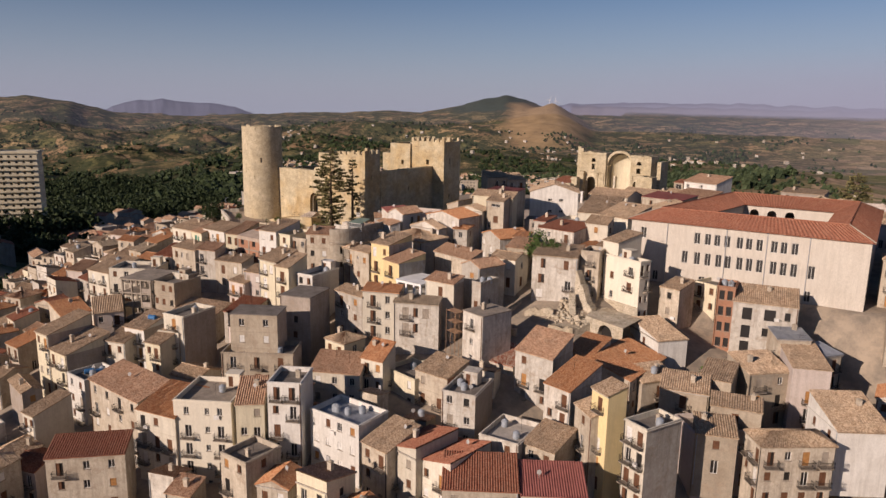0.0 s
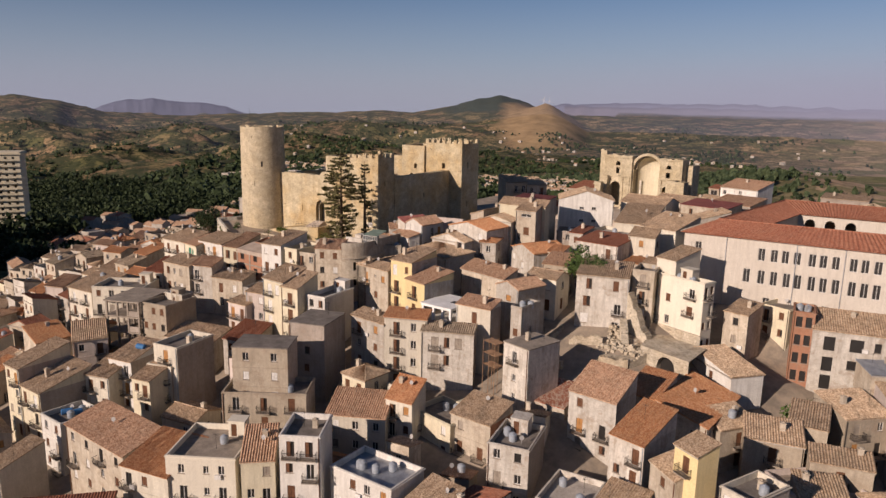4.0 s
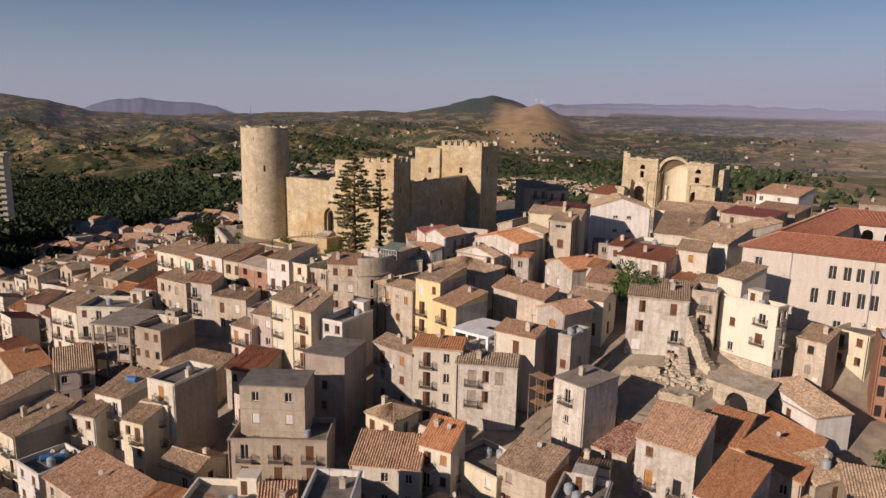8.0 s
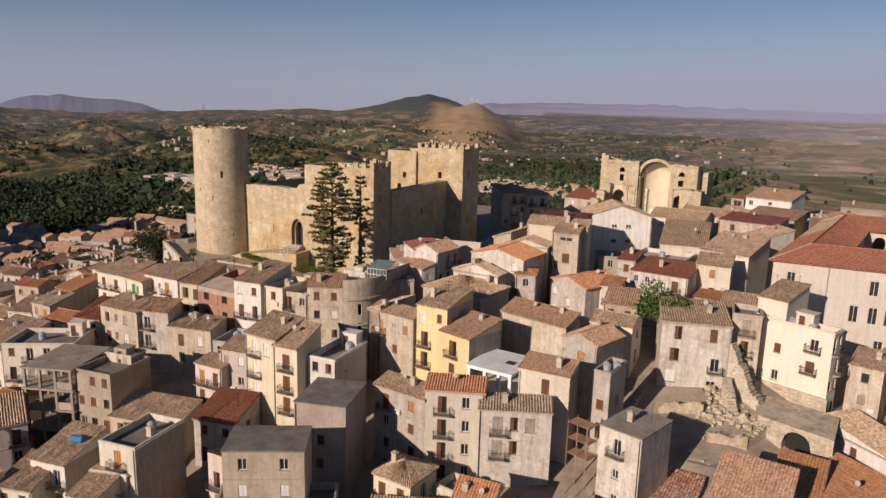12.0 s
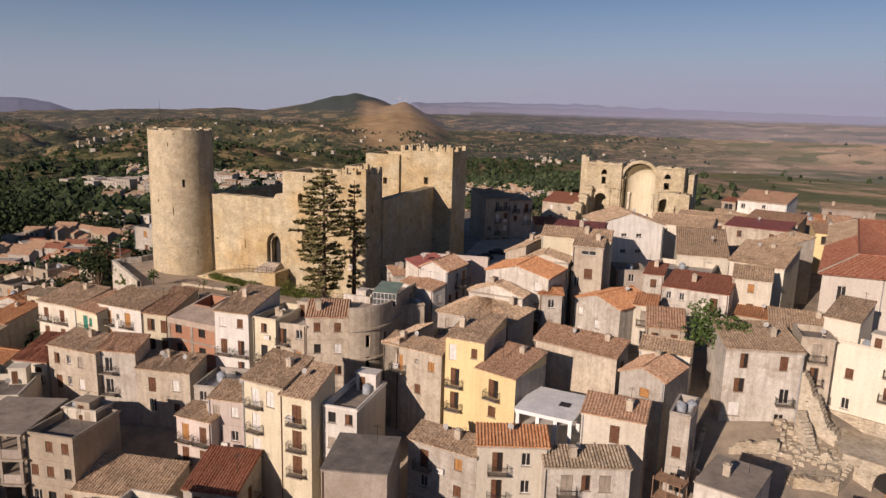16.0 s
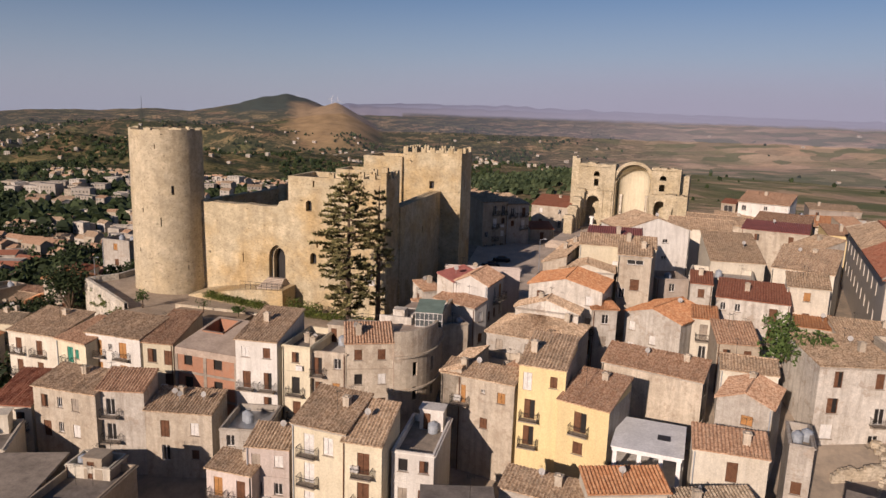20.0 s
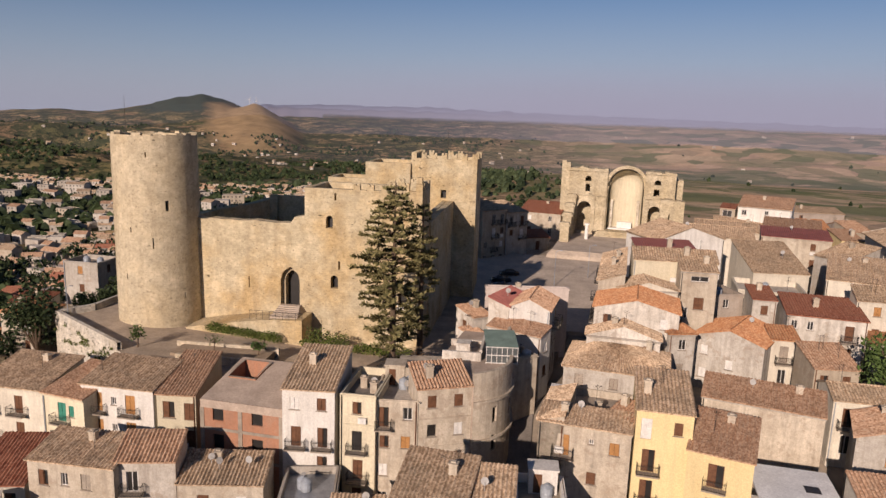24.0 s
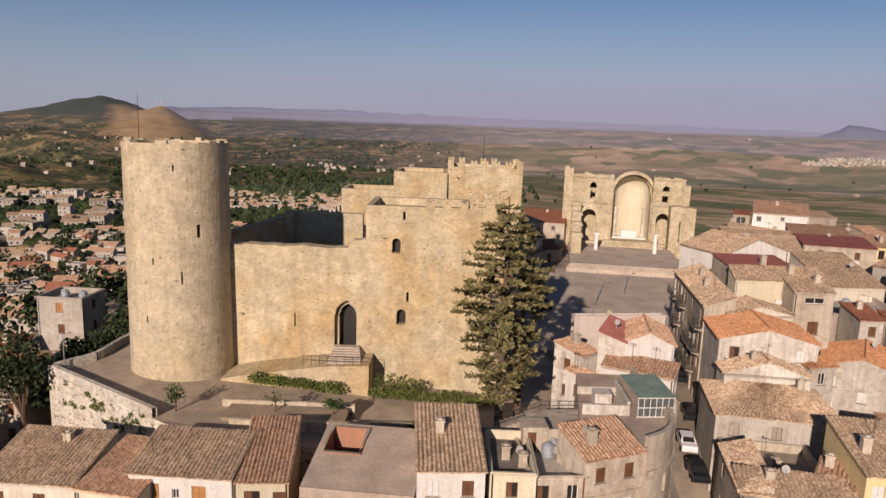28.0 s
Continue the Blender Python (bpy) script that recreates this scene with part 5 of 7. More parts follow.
# square and steps
square = tagged(new("square"), "pale stone paved square with broad steps", "square", kind="structure")
square.matrix_basis = church.matrix_basis
for i in range(5):
    g = Geo()
    g.box(-15.0 - 0.2 * i, -30 - 0.45 * i, -6, 9.5 + 0.1 * i, 3 if i == 0 else -29.6, -0.02 - 0.17 * i)
    part("step", g.mesh("step", M["paving"]), square)


def slab(name, pts, mat, label, lift):
    g = Geo()
    g.quad(*[(x, y, z + lift) for x, y, z in pts])
    g.quad(*[(x, y, z - 3) for x, y, z in reversed(pts)])
    for a, b in zip(pts, pts[1:] + pts[:1]):
        g.quad((a[0], a[1], a[2] - 3), (b[0], b[1], b[2] - 3), (b[0], b[1], b[2] + lift), (a[0], a[1], a[2] + lift))
    tagged(new(name, g.mesh(name, mat)), label, "road", kind="structure")


slab("road", [(44, 20, -3.6), (78, 14, -3.6), (80, 68, -2.0), (40, 72, -2.0)], M["paving"], "worn grey paved square in front of the church", 0.06)
slab("road", [(45, -60, -21.2), (54, -60, -21.2), (55, -10, -4.4), (60, 16, -3.4), (50, 20, -3.4), (46, -10, -4.4)], M["asphalt"], "narrow asphalt street between houses", 0.08)
slab("road", [(104, -30, -11.2), (109, -30, -11.2), (111, 6, -6.4), (120.6, 62, -4.6), (114.5, 62, -4.6), (105, 6, -6.4)], M["asphalt"], "narrow lane beside the long school", 0.1)


def car(x, y, z, ang, paint, label):
    c = tagged(new("car"), label, "car", "parked cars")
    c.matrix_basis = pose(x, y, z, 0, 0, ang)
    g = Geo()
    prof = [(-2.0, 0.35), (-2.05, 0.75), (-1.9, 0.95), (-1.2, 1.02), (-0.6, 1.42), (0.9, 1.46), (1.6, 1.0), (2.0, 0.9), (2.05, 0.4)]
    for s in (-0.8, 0.8):
        pts = [(px, s * (1 if pz < 1.1 else 0.8), pz) for px, pz in prof]
        g.quad(*(pts if s < 0 else reversed(pts)))
    for (x0, z0), (x1, z1) in zip(prof, prof[1:]):
        w0, w1 = 0.8 * (1 if z0 < 1.1 else 0.8), 0.8 * (1 if z1 < 1.1 else 0.8)
        g.quad((x0, -w0, z0), (x1, -w1, z1), (x1, w1, z1), (x0, w0, z0))
    part("body", g.mesh("body", paint), c)
    for x0, z0, x1, z1 in ((-1.16, 1.06, -0.62, 1.4), (0.95, 1.42, 1.55, 1.05)):
        g = Geo()
        dx = 0.03 if x0 > 0 else -0.03
        g.quad((x0 + dx, -0.6, z0 + 0.03), (x1 + dx, -0.56, z1 + 0.03), (x1 + dx, 0.56, z1 + 0.03), (x0 + dx, 0.6, z0 + 0.03))
        part("windscreen", g.mesh("windscreen", M["dark"]), c)
    for s in (-1, 1):
        g = Geo()
        g.quad((-0.95, s * 0.79, 1.08), (1.3, s * 0.79, 1.08), (0.85, s * 0.67, 1.38), (-0.55, s * 0.67, 1.38))
        part("side_window", g.mesh("side_window", M["dark"]), c)
        for px in (-1.25, 1.25):
            g = Geo()
            g.tube((px, s * 0.62, 0.32), (px, s * 0.83, 0.32), 0.32, 0.32, 14)
            part("wheel", g.mesh("wheel", M["rubber"]), c)


for x, y, a, p, lab in ((63.2, 11.0, 80, "car_paint_dark", "dark parked car in the narrow street"), (63.8, 17.5, 80, "car_paint_white", "white parked car in the narrow street"), (57.6, -9.0, 82, "car_paint_white", "white parked car in the narrow street"), (60.6, -1.0, 80, "car_paint_dark", "dark parked car in the narrow street"), (56.6, -15.5, 84, "car_paint_dark", "dark parked car in the narrow street"),
                       (47.6, 40.0, 15, "car_paint_dark", "dark car parked in the shade of the keep"), (47.4, 45.0, 15, "car_paint_dark", "dark car parked in the shade of the keep"), (48.8, 50.5, 15, "car_paint_dark", "dark car parked in the shade of the keep"),
                       (117.2, 51.5, 80, "car_paint_white", "white car parked beside the school"), (118.0, 56.5, 80, "car_paint_dark", "dark car parked beside the school"), (116.2, 46.0, 80, "car_paint_dark", "dark car parked beside the school")):
    car(x, y, -6.2 + 0.032 * (y - 6) if x > 100 else -4.3 + max(0.0, y - 5) * 0.032, a, M[p], lab)
for x, y in ((58.0, 44.0), (65.0, 52.0), (-12.5, -3.4)):
    lamp = tagged(new("street_lamp"), "slim grey street lamp", "street lamp", "street lamps")
    lamp.location = (x, y, -3.2 if x > 0 else -0.6)
    if x < 0:
        lamp.scale = (0.8, 0.8, 0.6)
    g = Geo()
    g.tube((0, 0, 0), (0, 0, 7.5), 0.09, 0.05, 8)
    part("pole", g.mesh("pole", M["tin"]), lamp)
    g = Geo()
    g.tube((0, 0, 7.4), (0.9, 0, 7.7), 0.04, 0.04, 6)
    g.box(0.7, -0.12, 7.6, 1.3, 0.12, 7.75)
    part("lamp_head", g.mesh("lamp_head", M["tin"]), lamp)

# ---- long school building with a courtyard ----
school = tagged(new("school"), "long whitish institutional building with a red hipped roof round a courtyard", "building")
x0, y0, x1, y1, ez = 110.9, 6.2, 157.4, 57.0, 9.03
LEAN = 8.7 / 50.8  # the west wall slants away from the lane
WEST = math.degrees(math.atan2(-50.8, -8.7))


def west_x(y, inset=0.0):
    return x0 + (y - y0) * LEAN + inset * 1.0145


g = Geo()
ups = [2.8, 14.4, 16.6, 18.5, 20.5, 23.0, 24.8, 26.8, 29.6, 31.4, 33.4]
los = [12.1, 14.7, 16.9, 19.1, 21.0, 23.3, 25.2, 27.2, 29.8, 31.7, 33.6, 36.8]
holes = [(u - 0.62, u + 0.62, 5.0, 7.4) for u in ups] + [(u - 0.62, u + 0.62, 0.5, 3.2) for u in los] + [(u - 0.62, u + 0.62, -4.2, -2.0) for u in (6, 16, 26, 36.5)]
g.facade((x0, y0), (x1, y0), -14, ez, holes)
sideh = [(4 + 5 * i - 0.5, 4 + 5 * i + 0.5, z, z + 2.1) for i in range(9) for z in (0.9, 5.0)]
g.facade((x1, y0), (x1, y1), -14, ez, sideh)
g.facade((x1, y1), (west_x(y1), y1), -14, ez)
g.facade((west_x(y1), y1), (x0, y0), -14, ez, sideh)
k = 8.8
iy0, ix1, iy1 = y0 + k, x1 - k, y1 - k
court = [(west_x(iy0, k), iy0), (ix1, iy0), (ix1, iy1), (west_x(iy1, k), iy1)]
arch = [(1.5 + 4.2 * i, 3.7 + 4.2 * i, 5.0, 8.0, "round") for i in range(3)]
g.facade(court[3], court[2], -8, ez, arch)
g.facade(court[2], court[1], -8, ez)
g.facade(court[1], court[0], -8, ez)
g.facade(court[0], court[3], -8, ez)
g.quad(*[(*p, -6) for p in court])
part("wall", g.mesh("wall", WALLS["school"]), school)
for u, v0, v1 in [(h[0], h[2], h[3]) for h in holes]:
    part("window", window_mesh(1.24, v1 - v0, "open"), school, "", pose(x0, y0, 0) @ pose(u, 0, v0))
for h in sideh:
    part("window", window_mesh(1.0, 2.1, "open"), school, "", pose(west_x(y1), y1, 0, 0, 0, WEST) @ pose(h[0], 0, h[2]))
rng = random.Random(4)
o, m, rz = 0.6, k / 2, 2.5
oc = [(west_x(y0 - o, -o), y0 - o), (x1 + o, y0 - o), (x1 + o, y1 + o), (west_x(y1 + o, -o), y1 + o)]
rc = [(west_x(y0 + m, m), y0 + m), (x1 - m, y0 + m), (x1 - m, y1 - m), (west_x(y1 - m, m), y1 - m)]
ic = [(west_x(iy0 + o, k + o), iy0 + o), (ix1 - o, iy0 + o), (ix1 - o, iy1 - o), (west_x(iy1 - o, k + o), iy1 - o)]
for i in range(4):
    j = (i + 1) % 4
    g = Geo()
    e = [Vector((*oc[i], ez + 0.1)), Vector((*oc[j], ez + 0.1)), Vector((*rc[i], ez + rz)), Vector((*rc[j], ez + rz))]
    if i == 3:  # the north half of the west wing keeps its old tiles
        h = Geo()
        me, mr = e[0].lerp(e[1], 0.52), e[2].lerp(e[3], 0.52)
        tile_plane(h, e[0], me, e[2], mr, rng, 0.4)
        part("roof", h.mesh("roof", TILES["old"]), school, "old grey-brown tiles")
        e[0], e[2] = me, mr
    tile_plane(g, *e, rng, 0.4)
    tile_plane(g, (*ic[j], ez + 0.1), (*ic[i], ez + 0.1), (*rc[j], ez + rz), (*rc[i], ez + rz), rng, 0.4)
    g.tube((*rc[i], ez + rz + 0.05), (*rc[j], ez + rz + 0.05), 0.16, 0.16, 6)
    part("roof", g.mesh("roof", TILES["red"]), school)
    g = Geo()
    g.tube((*oc[i], ez + 0.2), (*rc[i], ez + rz + 0.08), 0.13, 0.13, 6)
    part("hip_tiles", g.mesh("hip_tiles", WALLS["beige"]), school)
for u in (8.0, 20.3, 28.2, 36.0):
    g = Geo()
    g.tube((x0 + u, y0 - 0.12, -12), (x0 + u, y0 - 0.12, ez - 0.1), 0.07, 0.07, 6)
    part("downpipe", g.mesh("downpipe", M["tin"]), school)
norfolk_pine(150, 96, -14, 30, 13, 6.5)


# ---- the houses of the slope ----
house(66.8, -82.9, 28, 9.5, 10, -13.3, 6,'flat','fresh',win=3,bal=0.7,style='open',extra='h',top='concrete',front=((2.1,1.2,0.8,1.3,'open',0,1),(5.5,1.3,0.7,1.1,'open',0,5),(7.6,1.2,0.8,1.3,'open',0,1),(2.3,4.3,1.05,2.1,'open',1,4),(7.7,4.3,1.05,2.1,'open',1,4)))
house(59.1, -84.4, 9, 8.3, 8, -16.4, 5,'mono','cream','orange',win=3,bal=0.7)
house(41.1, -81.6, -5, 16.5, 6.5, -16.3, 4,'mono','beige','brown',win=4,bal=0.4)
house(56.4, -98.3, 43, 11.4, 5.5, -20.1, 3,'mono','beige','red',rise=1.2,win=3,bal=0.1)
house(76.2, -78.4, 40, 4.4, 7, -13.5, 5,'mono','straw','brown',win=2,bal=0.2,style='open')
house(80.6, -75.7, 28, 5.4, 7, -9.5, 6,'flat','white',win=2,bal=0.5,style='open')
house(85.4, -71.2, -3, 10.4, 6.9, -14.3, 5,'flat','white',win=4,side=0,bal=0.0,style='whites',top='tin',extra='tttt')
house(96.5, -71.9, -9, 5.5, 7, -16.6, 3,'mono','beige','old',win=2,extra='d')
house(100.5, -70.5, -11, 5.9, 9, -16.6, 3,'rightup','cream','red',win=2)
house(105.7, -70.2, -10, 6.4, 9, -17.5, 3,'rightup','cream','red',win=2,extra='d')
house(74.9, -60.2, 23, 9.4, 6.5, -14.0, 3,'mono','cream','brown',win=3,bal=0.0,style='open')
house(81.7, -53.9, 3, 4.8, 4.1, -11.8, 5,'mono','cream','orange',rise=2.4,win=2,bal=0.5)
house(84.3, -50.5, -14, 8.7, 7, -14.0, 4,'flat','straw',win=3,bal=0.6,extra='httd',style='whites')
house(92.2, -51.6, -6, 7.2, 6, -12.5, 4,'mono','beige','old',win=2,bal=0.5,side_wall='brick')
house(102.2, -58.5, 9, 5.8, 8.1, -11.5, 4,'flat','faded',win=2,bal=0.3,extra='h',side_wall='blind')
house(107.6, -43.3, -8, 7.6, 6.4, -8.0, 5,'mono','faded','brown',rise=2.7,win=2,bal=0.6,side_wall='grey')
house(116.2, -49.8, -15, 5.2, 8, -9.9, 4,'mono','faded','orange',rise=2.6,win=2,bal=0.3,side_wall='grey')
house(118.6, -36.9, -6.5, 7.8, 15, -11.4, 4,'leftup','beige','orange',rise=2.2,win=2,side=4,bal=0.3)
house(125.5, -53.4, -32, 3.8, 3.4, -7.2, 5,'mono','yellow','old',win=1,side=0,bal=0.7,rise=0.9)
house(122.3, -51.7, -41, 5.4, 6, -11.2, 4,'mono','beige','old',win=1,bal=0.5)
house(131.6, -56.6, -26, 4.2, 7.0, -9.3, 4,'flat','cream',win=2,bal=0.9,side_wall='grey',extra='c')
house(145.4, -41.7, -55, 5.2, 10.7, -13.3, 3,'hip','beige','old',win=2,side=4,bal=0.4)
house(142.9, -25.6, 42, 7.8, 7, -10.3, 3,'mono','stone','old',win=2,bal=0.1,rise=1.4,style='open')
house(144.8, -11.0, -70, 12.4, 6, -8.6, 4,'leftup','pink','old',win=0,side=1,bal=0.8,rise=1.2)
house(139.0, -44.7, 41, 9.9, 7, -14.4, 3,'flat','pink',win=3,bal=0.2,extra='td',top='concrete')
house(131.2, -37.2, 11, 7.6, 5.7, -11.5, 2,'mono','stone','old',win=1,rise=1.2)
house(135.9, -30.9, 2, 5.1, 7.4, -10.6, 2,'mono','stone','old',win=1,rise=1.0)
house(139.6, -38.7, 10, 7.4, 3.4, -11.8, 2,'mono','stone','old',win=1,rise=0.9)
house(139.2, -45.7, 18, 5.9, 4.9, -13.9, 2,'mono','stone','old',win=1,rise=1.2,extra='c')
house(145.3, -14.5, 27, 5.8, 5, -6.6, 3,'mono','beige',top='tin',win=2,bal=0,rise=0.6)
house(151.3, -16.0, 53, 6.9, 5, -8.6, 4,'mono','beige',top='tin',win=2,bal=0.8,rise=0.6)
house(136.3, -8.6, 9, 11.3, 6.5, -2.4, 4,'mono','faded','old',win=3,side=2,bal=0.0,style='open',rise=2.0,label='unfinished house with large empty openings and an old tiled roof',front=((2.6,1.0,1.7,2.4,'void',0,1),(6.6,1.0,2.0,2.2,'void',0,1),(2.6,4.5,1.6,2.5,'void',0,2),(6.4,4.7,1.8,1.6,'void',0,1),(9.6,1.2,1.0,1.6,'void',0,2)))
house(152.3, -28.4, -59, 9.4, 8, -12.4, 2,'leftup','white','old',win=2)
house(127.8, -35.6, 53, 7, 5, -12.1, 2,'mono','beige','old',win=1,extra='t')
house(110.6, -9.8, -23, 9.6, 3, 3.8, 5,'flat','fresh',win=3,side=2,bal=0.3,extra='h',top='pale_roof',label='tall cream modern house on an old stone base',front=((2.4,3.4,0.95,1.4,'shut',0,1),(2.4,7.4,0.95,1.5,'open',0,1),(7.2,1.6,1.15,1.7,'open',1,1),(7.0,4.8,1.2,1.7,'shut',1,1)))
house(109.6, -8.0, -23, 4.2, 7, 6.2, 6,'mono','fresh','old',win=1,bal=0.2,rise=1.4,front=((2.0,9.0,0.9,1.2,'open',0,1),))
house(106.6, -12.6, 4, 3.9, 6, 4.4, 5,'flat','beige',win=1,side=1,bal=0.9)
house(97.7, -17.0, 13, 9.4, 9, 3.0, 5,'mono','faded','old',rise=1.0,win=3,bal=0.4,extra='a',style='whites',front=((2.3,0.6,1.0,2.0,'half',0,1),(7.1,0.7,1.0,1.9,'shut',0,1),(2.0,3.9,1.3,1.9,'half',0,1),(7.6,5.0,1.2,2.0,'open',1,1),(1.7,7.2,1.4,1.8,'whites',0,1),(7.3,8.4,1.2,2.0,'open',1,1),(1.6,10.4,1.3,1.6,'open',0,1)))
house(94.9, -40.1, -18, 5.4, 7.3, -4, 4,'deck','faded',win=1,bal=0.5,top='concrete',side_wall='faded',front=((2.4,1.0,1.0,2.0,'open',1,1),(2.4,4.8,0.8,1.1,'open',0,2)))
house(82.7, -34.7, -2, 6.9, 3.6, -1, 3,'mono','cream','brown',win=2,bal=0.3,side_wall='blind',front=((3.7,0.9,1.05,2.1,'shut',0,1),))
house(73.2, -42.9, 19, 7.6, 3.1, -3, 5,'mono','cream','orange',win=2,bal=0.9,side_wall='blind',front=((2.2,0.8,1.15,2.3,'half',1,4),(5.2,0.8,0.9,1.5,'open',0,4)))
house(80.3, -42.1, 21, 9, 3, -4.4, 5,'mono','faded','grey',win=3,bal=0.8,side_wall='blind',front=((2.4,0.9,1.25,2.3,'roller',1,2),(4.4,0.9,0.95,1.8,'half',0,2),(6.4,0.9,1.2,1.9,'roller',0,1)))
house(64.8, -41.6, -9, 8.5, 3, -4.5, 5,'mono','grey','old',win=2,bal=0.6,extra='c')
house(59.8, -52.2, 14, 6.7, 8, -4.1, 6,'deck','blind',win=1,bal=0.0,side_wall='blind',extra='a')
house(60.5, -67.8, 31, 13.1, 7, -11.2, 4,'flat','stone',win=3,bal=0.9,side_wall='blind')
house(60.1, -65.1, 29, 8.8, 6, -4.8, 3,'deck','stone',win=2,bal=0.0,style='whites',side_wall='blind')
house(28.8, -54.2, 10, 11.0, 6.0, -12.2, 3,'mono','beige','old',win=3,bal=0.2,rise=1.4)
house(22.2, -54.3, 7, 6.4, 8, -6.3, 3,'flat','stone',win=3,bal=0.0,extra='h')
house(41.4, -65.7, 6, 5.4, 8.4, -7.7, 5,'flat','cream',win=1,bal=0.5,side_wall='blind',extra='tc')
house(40.9, -66.8, 13, 4.9, 5, -11.1, 4,'flat','cream',win=2,bal=0.8,side_wall='blind')
house(30.3, -67.1, 8, 5.4, 7, -12.3, 4,'mono','white','old',win=2,bal=0.7,side_wall='blind',extra='b')
house(41.6, -70.3, 8, 3.9, 6, -12.4, 3,'mono','straw','old',win=2,bal=0.2)
house(29.0, -70.9, 13, 5.2, 6, -14.4, 3,'mono','cream','old',win=2,bal=0.4)
house(13.1, -63.6, 55, 6.8, 5, -17.4, 3,'mono','white','orange',rise=1.0,win=2,bal=0.3,side_wall='blind')
house(6.4, -67.0, 80, 6.6, 7, -14.6, 3,'mono','beige','orange',win=2,bal=0.3,extra='d')
house(17.8, -66.2, 59, 6, 7, -12.1, 3,'mono','pink','old',win=2,bal=0.5)
house(-10.9, -49.9, 1, 8.8, 9, -9.4, 4,'mono','cream','old',win=2,bal=0.7,extra='t')
house(1.6, -51.8, 30, 11.2, 8, -6.9, 3,'flat','cream',win=4,bal=0.6,extra='htd',style='open')
house(21.5, -48.5, 7, 4.8, 3.1, -5.7, 4,'flat','cream',win=1,bal=0,side_wall='blind',extra='tt')
house(-7.5, -26.5, -3, 8.5, 7, -1.4, 3,'mono','cream','old',rise=1.5,win=2,bal=0.8,front=((1.8,0.9,1.05,2.1,'shut',1,2),(5.4,0.9,1.05,2.1,'shut',1,2)))
house(1.4, -27.4, -10, 5.6, 7, -1.3, 3,'mono','straw','brown',rise=1.3,win=2,bal=0.6,style='greens',front=((2.6,0.8,1.1,2.2,'greens',1,2),(3.9,1.0,0.7,1.3,'greens',0,1)))
house(5.3, -26.4, -3, 8.8, 6, -0.3, 3,'mono','white','old',rise=1.3,win=3,bal=0.8,style='oak',front=((2.0,0.8,1.2,2.2,'oak',1,2),(4.0,1.2,0.6,0.9,'open',0,2),(6.0,0.8,1.2,2.2,'oak',1,2)))
house(14.4, -26.7, 5, 4.3, 8, -0.6, 3,'mono','straw','brown',win=2,bal=0.8,front=((1.3,0.8,1.3,1.9,'half',0,2),(3.6,0.9,1.2,2.0,'shut',0,2)))
house(29.5, -29.1, 4, 5.4, 9, 2.3, 4,'mono','white','old',win=2,bal=0.9,rise=1.6)
house(35.3, -28.2, 0, 3.7, 8, 2.0, 4,'flat','straw',win=1,bal=0.8,extra='cc')
house(38.6, -27.5, 5, 4.6, 8, 1.4, 4,'flat','beige',win=2,bal=0.3,extra='h',top='pale_roof')
house(43.1, -27.0, 23, 5.8, 4.4, 2.6, 4,'mono','beige','brown',win=2,bal=0.0)
house(2.1, -39.2, 11, 5.3, 7, -5.8, 4,'mono','cream','red',win=2,bal=0.7)
house(7.7, -38.1, -1, 8.9, 4.8, -3.1, 4,'mono','beige','old',rise=1.0,win=3,bal=0.3,extra='c',front=((1.6,0.9,1.0,1.6,'half',0,1),(3.8,1.0,0.7,1.3,'open',0,2),(6.0,0.9,1.0,1.6,'roller',0,1),(1.8,4.2,1.1,2.0,'shut',0,1),(6.0,4.2,1.0,1.6,'whites',0,1)))
house(16.2, -37.5, 12, 5.6, 3.9, -2.8, 4,'mono','grey','brown',win=2,bal=0.6,rise=1.2,front=((1.6,1.0,1.1,2.1,'open',1,2),))
house(21.9, -36.6, 9, 8.1, 4.6, -4.9, 4,'mono','beige','old',rise=1.0,win=3,bal=0.4,extra='cdd',side_wall='grey',front=((2.4,1.1,1.1,2.1,'shut',0,1),(6.0,1.2,1.0,1.6,'whites',0,1),(2.4,4.2,1.0,2.0,'open',0,1),(6.0,4.6,0.9,1.2,'shut',0,1)))
house(43.6, -42.4, -7, 6.2, 5.6, -0.6, 5,'mono','straw','old',win=2,bal=0.9,extra='c',rise=1.8,front=((2.0,0.9,1.2,2.2,'whites',1,3),(4.2,0.9,1.1,1.9,'whites',0,1)))
house(49.5, -43.5, -0, 4.1, 5.6, -1.2, 5,'mono','straw','old',win=1,bal=0.9,rise=2.0,front=((2.2,1.0,1.25,2.3,'shut',1,3),))
house(33.9, -42.8, -2, 5.4, 3.2, -7.0, 4,'mono','pink','old',win=2,bal=0.5,rise=0.6)
house(37.9, -41.6, 7, 4.7, 3.8, -4.5, 5,'mono','pink','old',win=2,bal=0.0,style='roller',rise=0.9)
house(31.8, -36.8, 12, 5.2, 7, -5.6, 4,'flat','grey',win=2,bal=0.5,top='tin')
house(53.9, -41.4, 3, 4.3, 9, -2.5, 4,'flat','white',win=2,bal=0.2,top='concrete',extra='ht')
house(69.1, -30.7, -18, 5.7, 7, 0.6, 4,'mono','yellow','brown',win=2,bal=0.6,rise=1.4,side_wall='grey',front=((2.6,0.9,1.4,2.3,'half',1,1),(2.5,4.3,1.1,1.4,'shut',0,1)))
house(64.5, -29.1, -5, 5.2, 7.7, 3.4, 5,'mono','yellow','old',win=2,bal=0.7,side_wall='grey',extra='c',rise=1.4,front=((1.0,0.8,1.0,2.1,'whites',0,1),(3.9,0.9,0.8,1.3,'shut',0,1),(1.4,3.9,1.2,2.3,'half',1,2)))
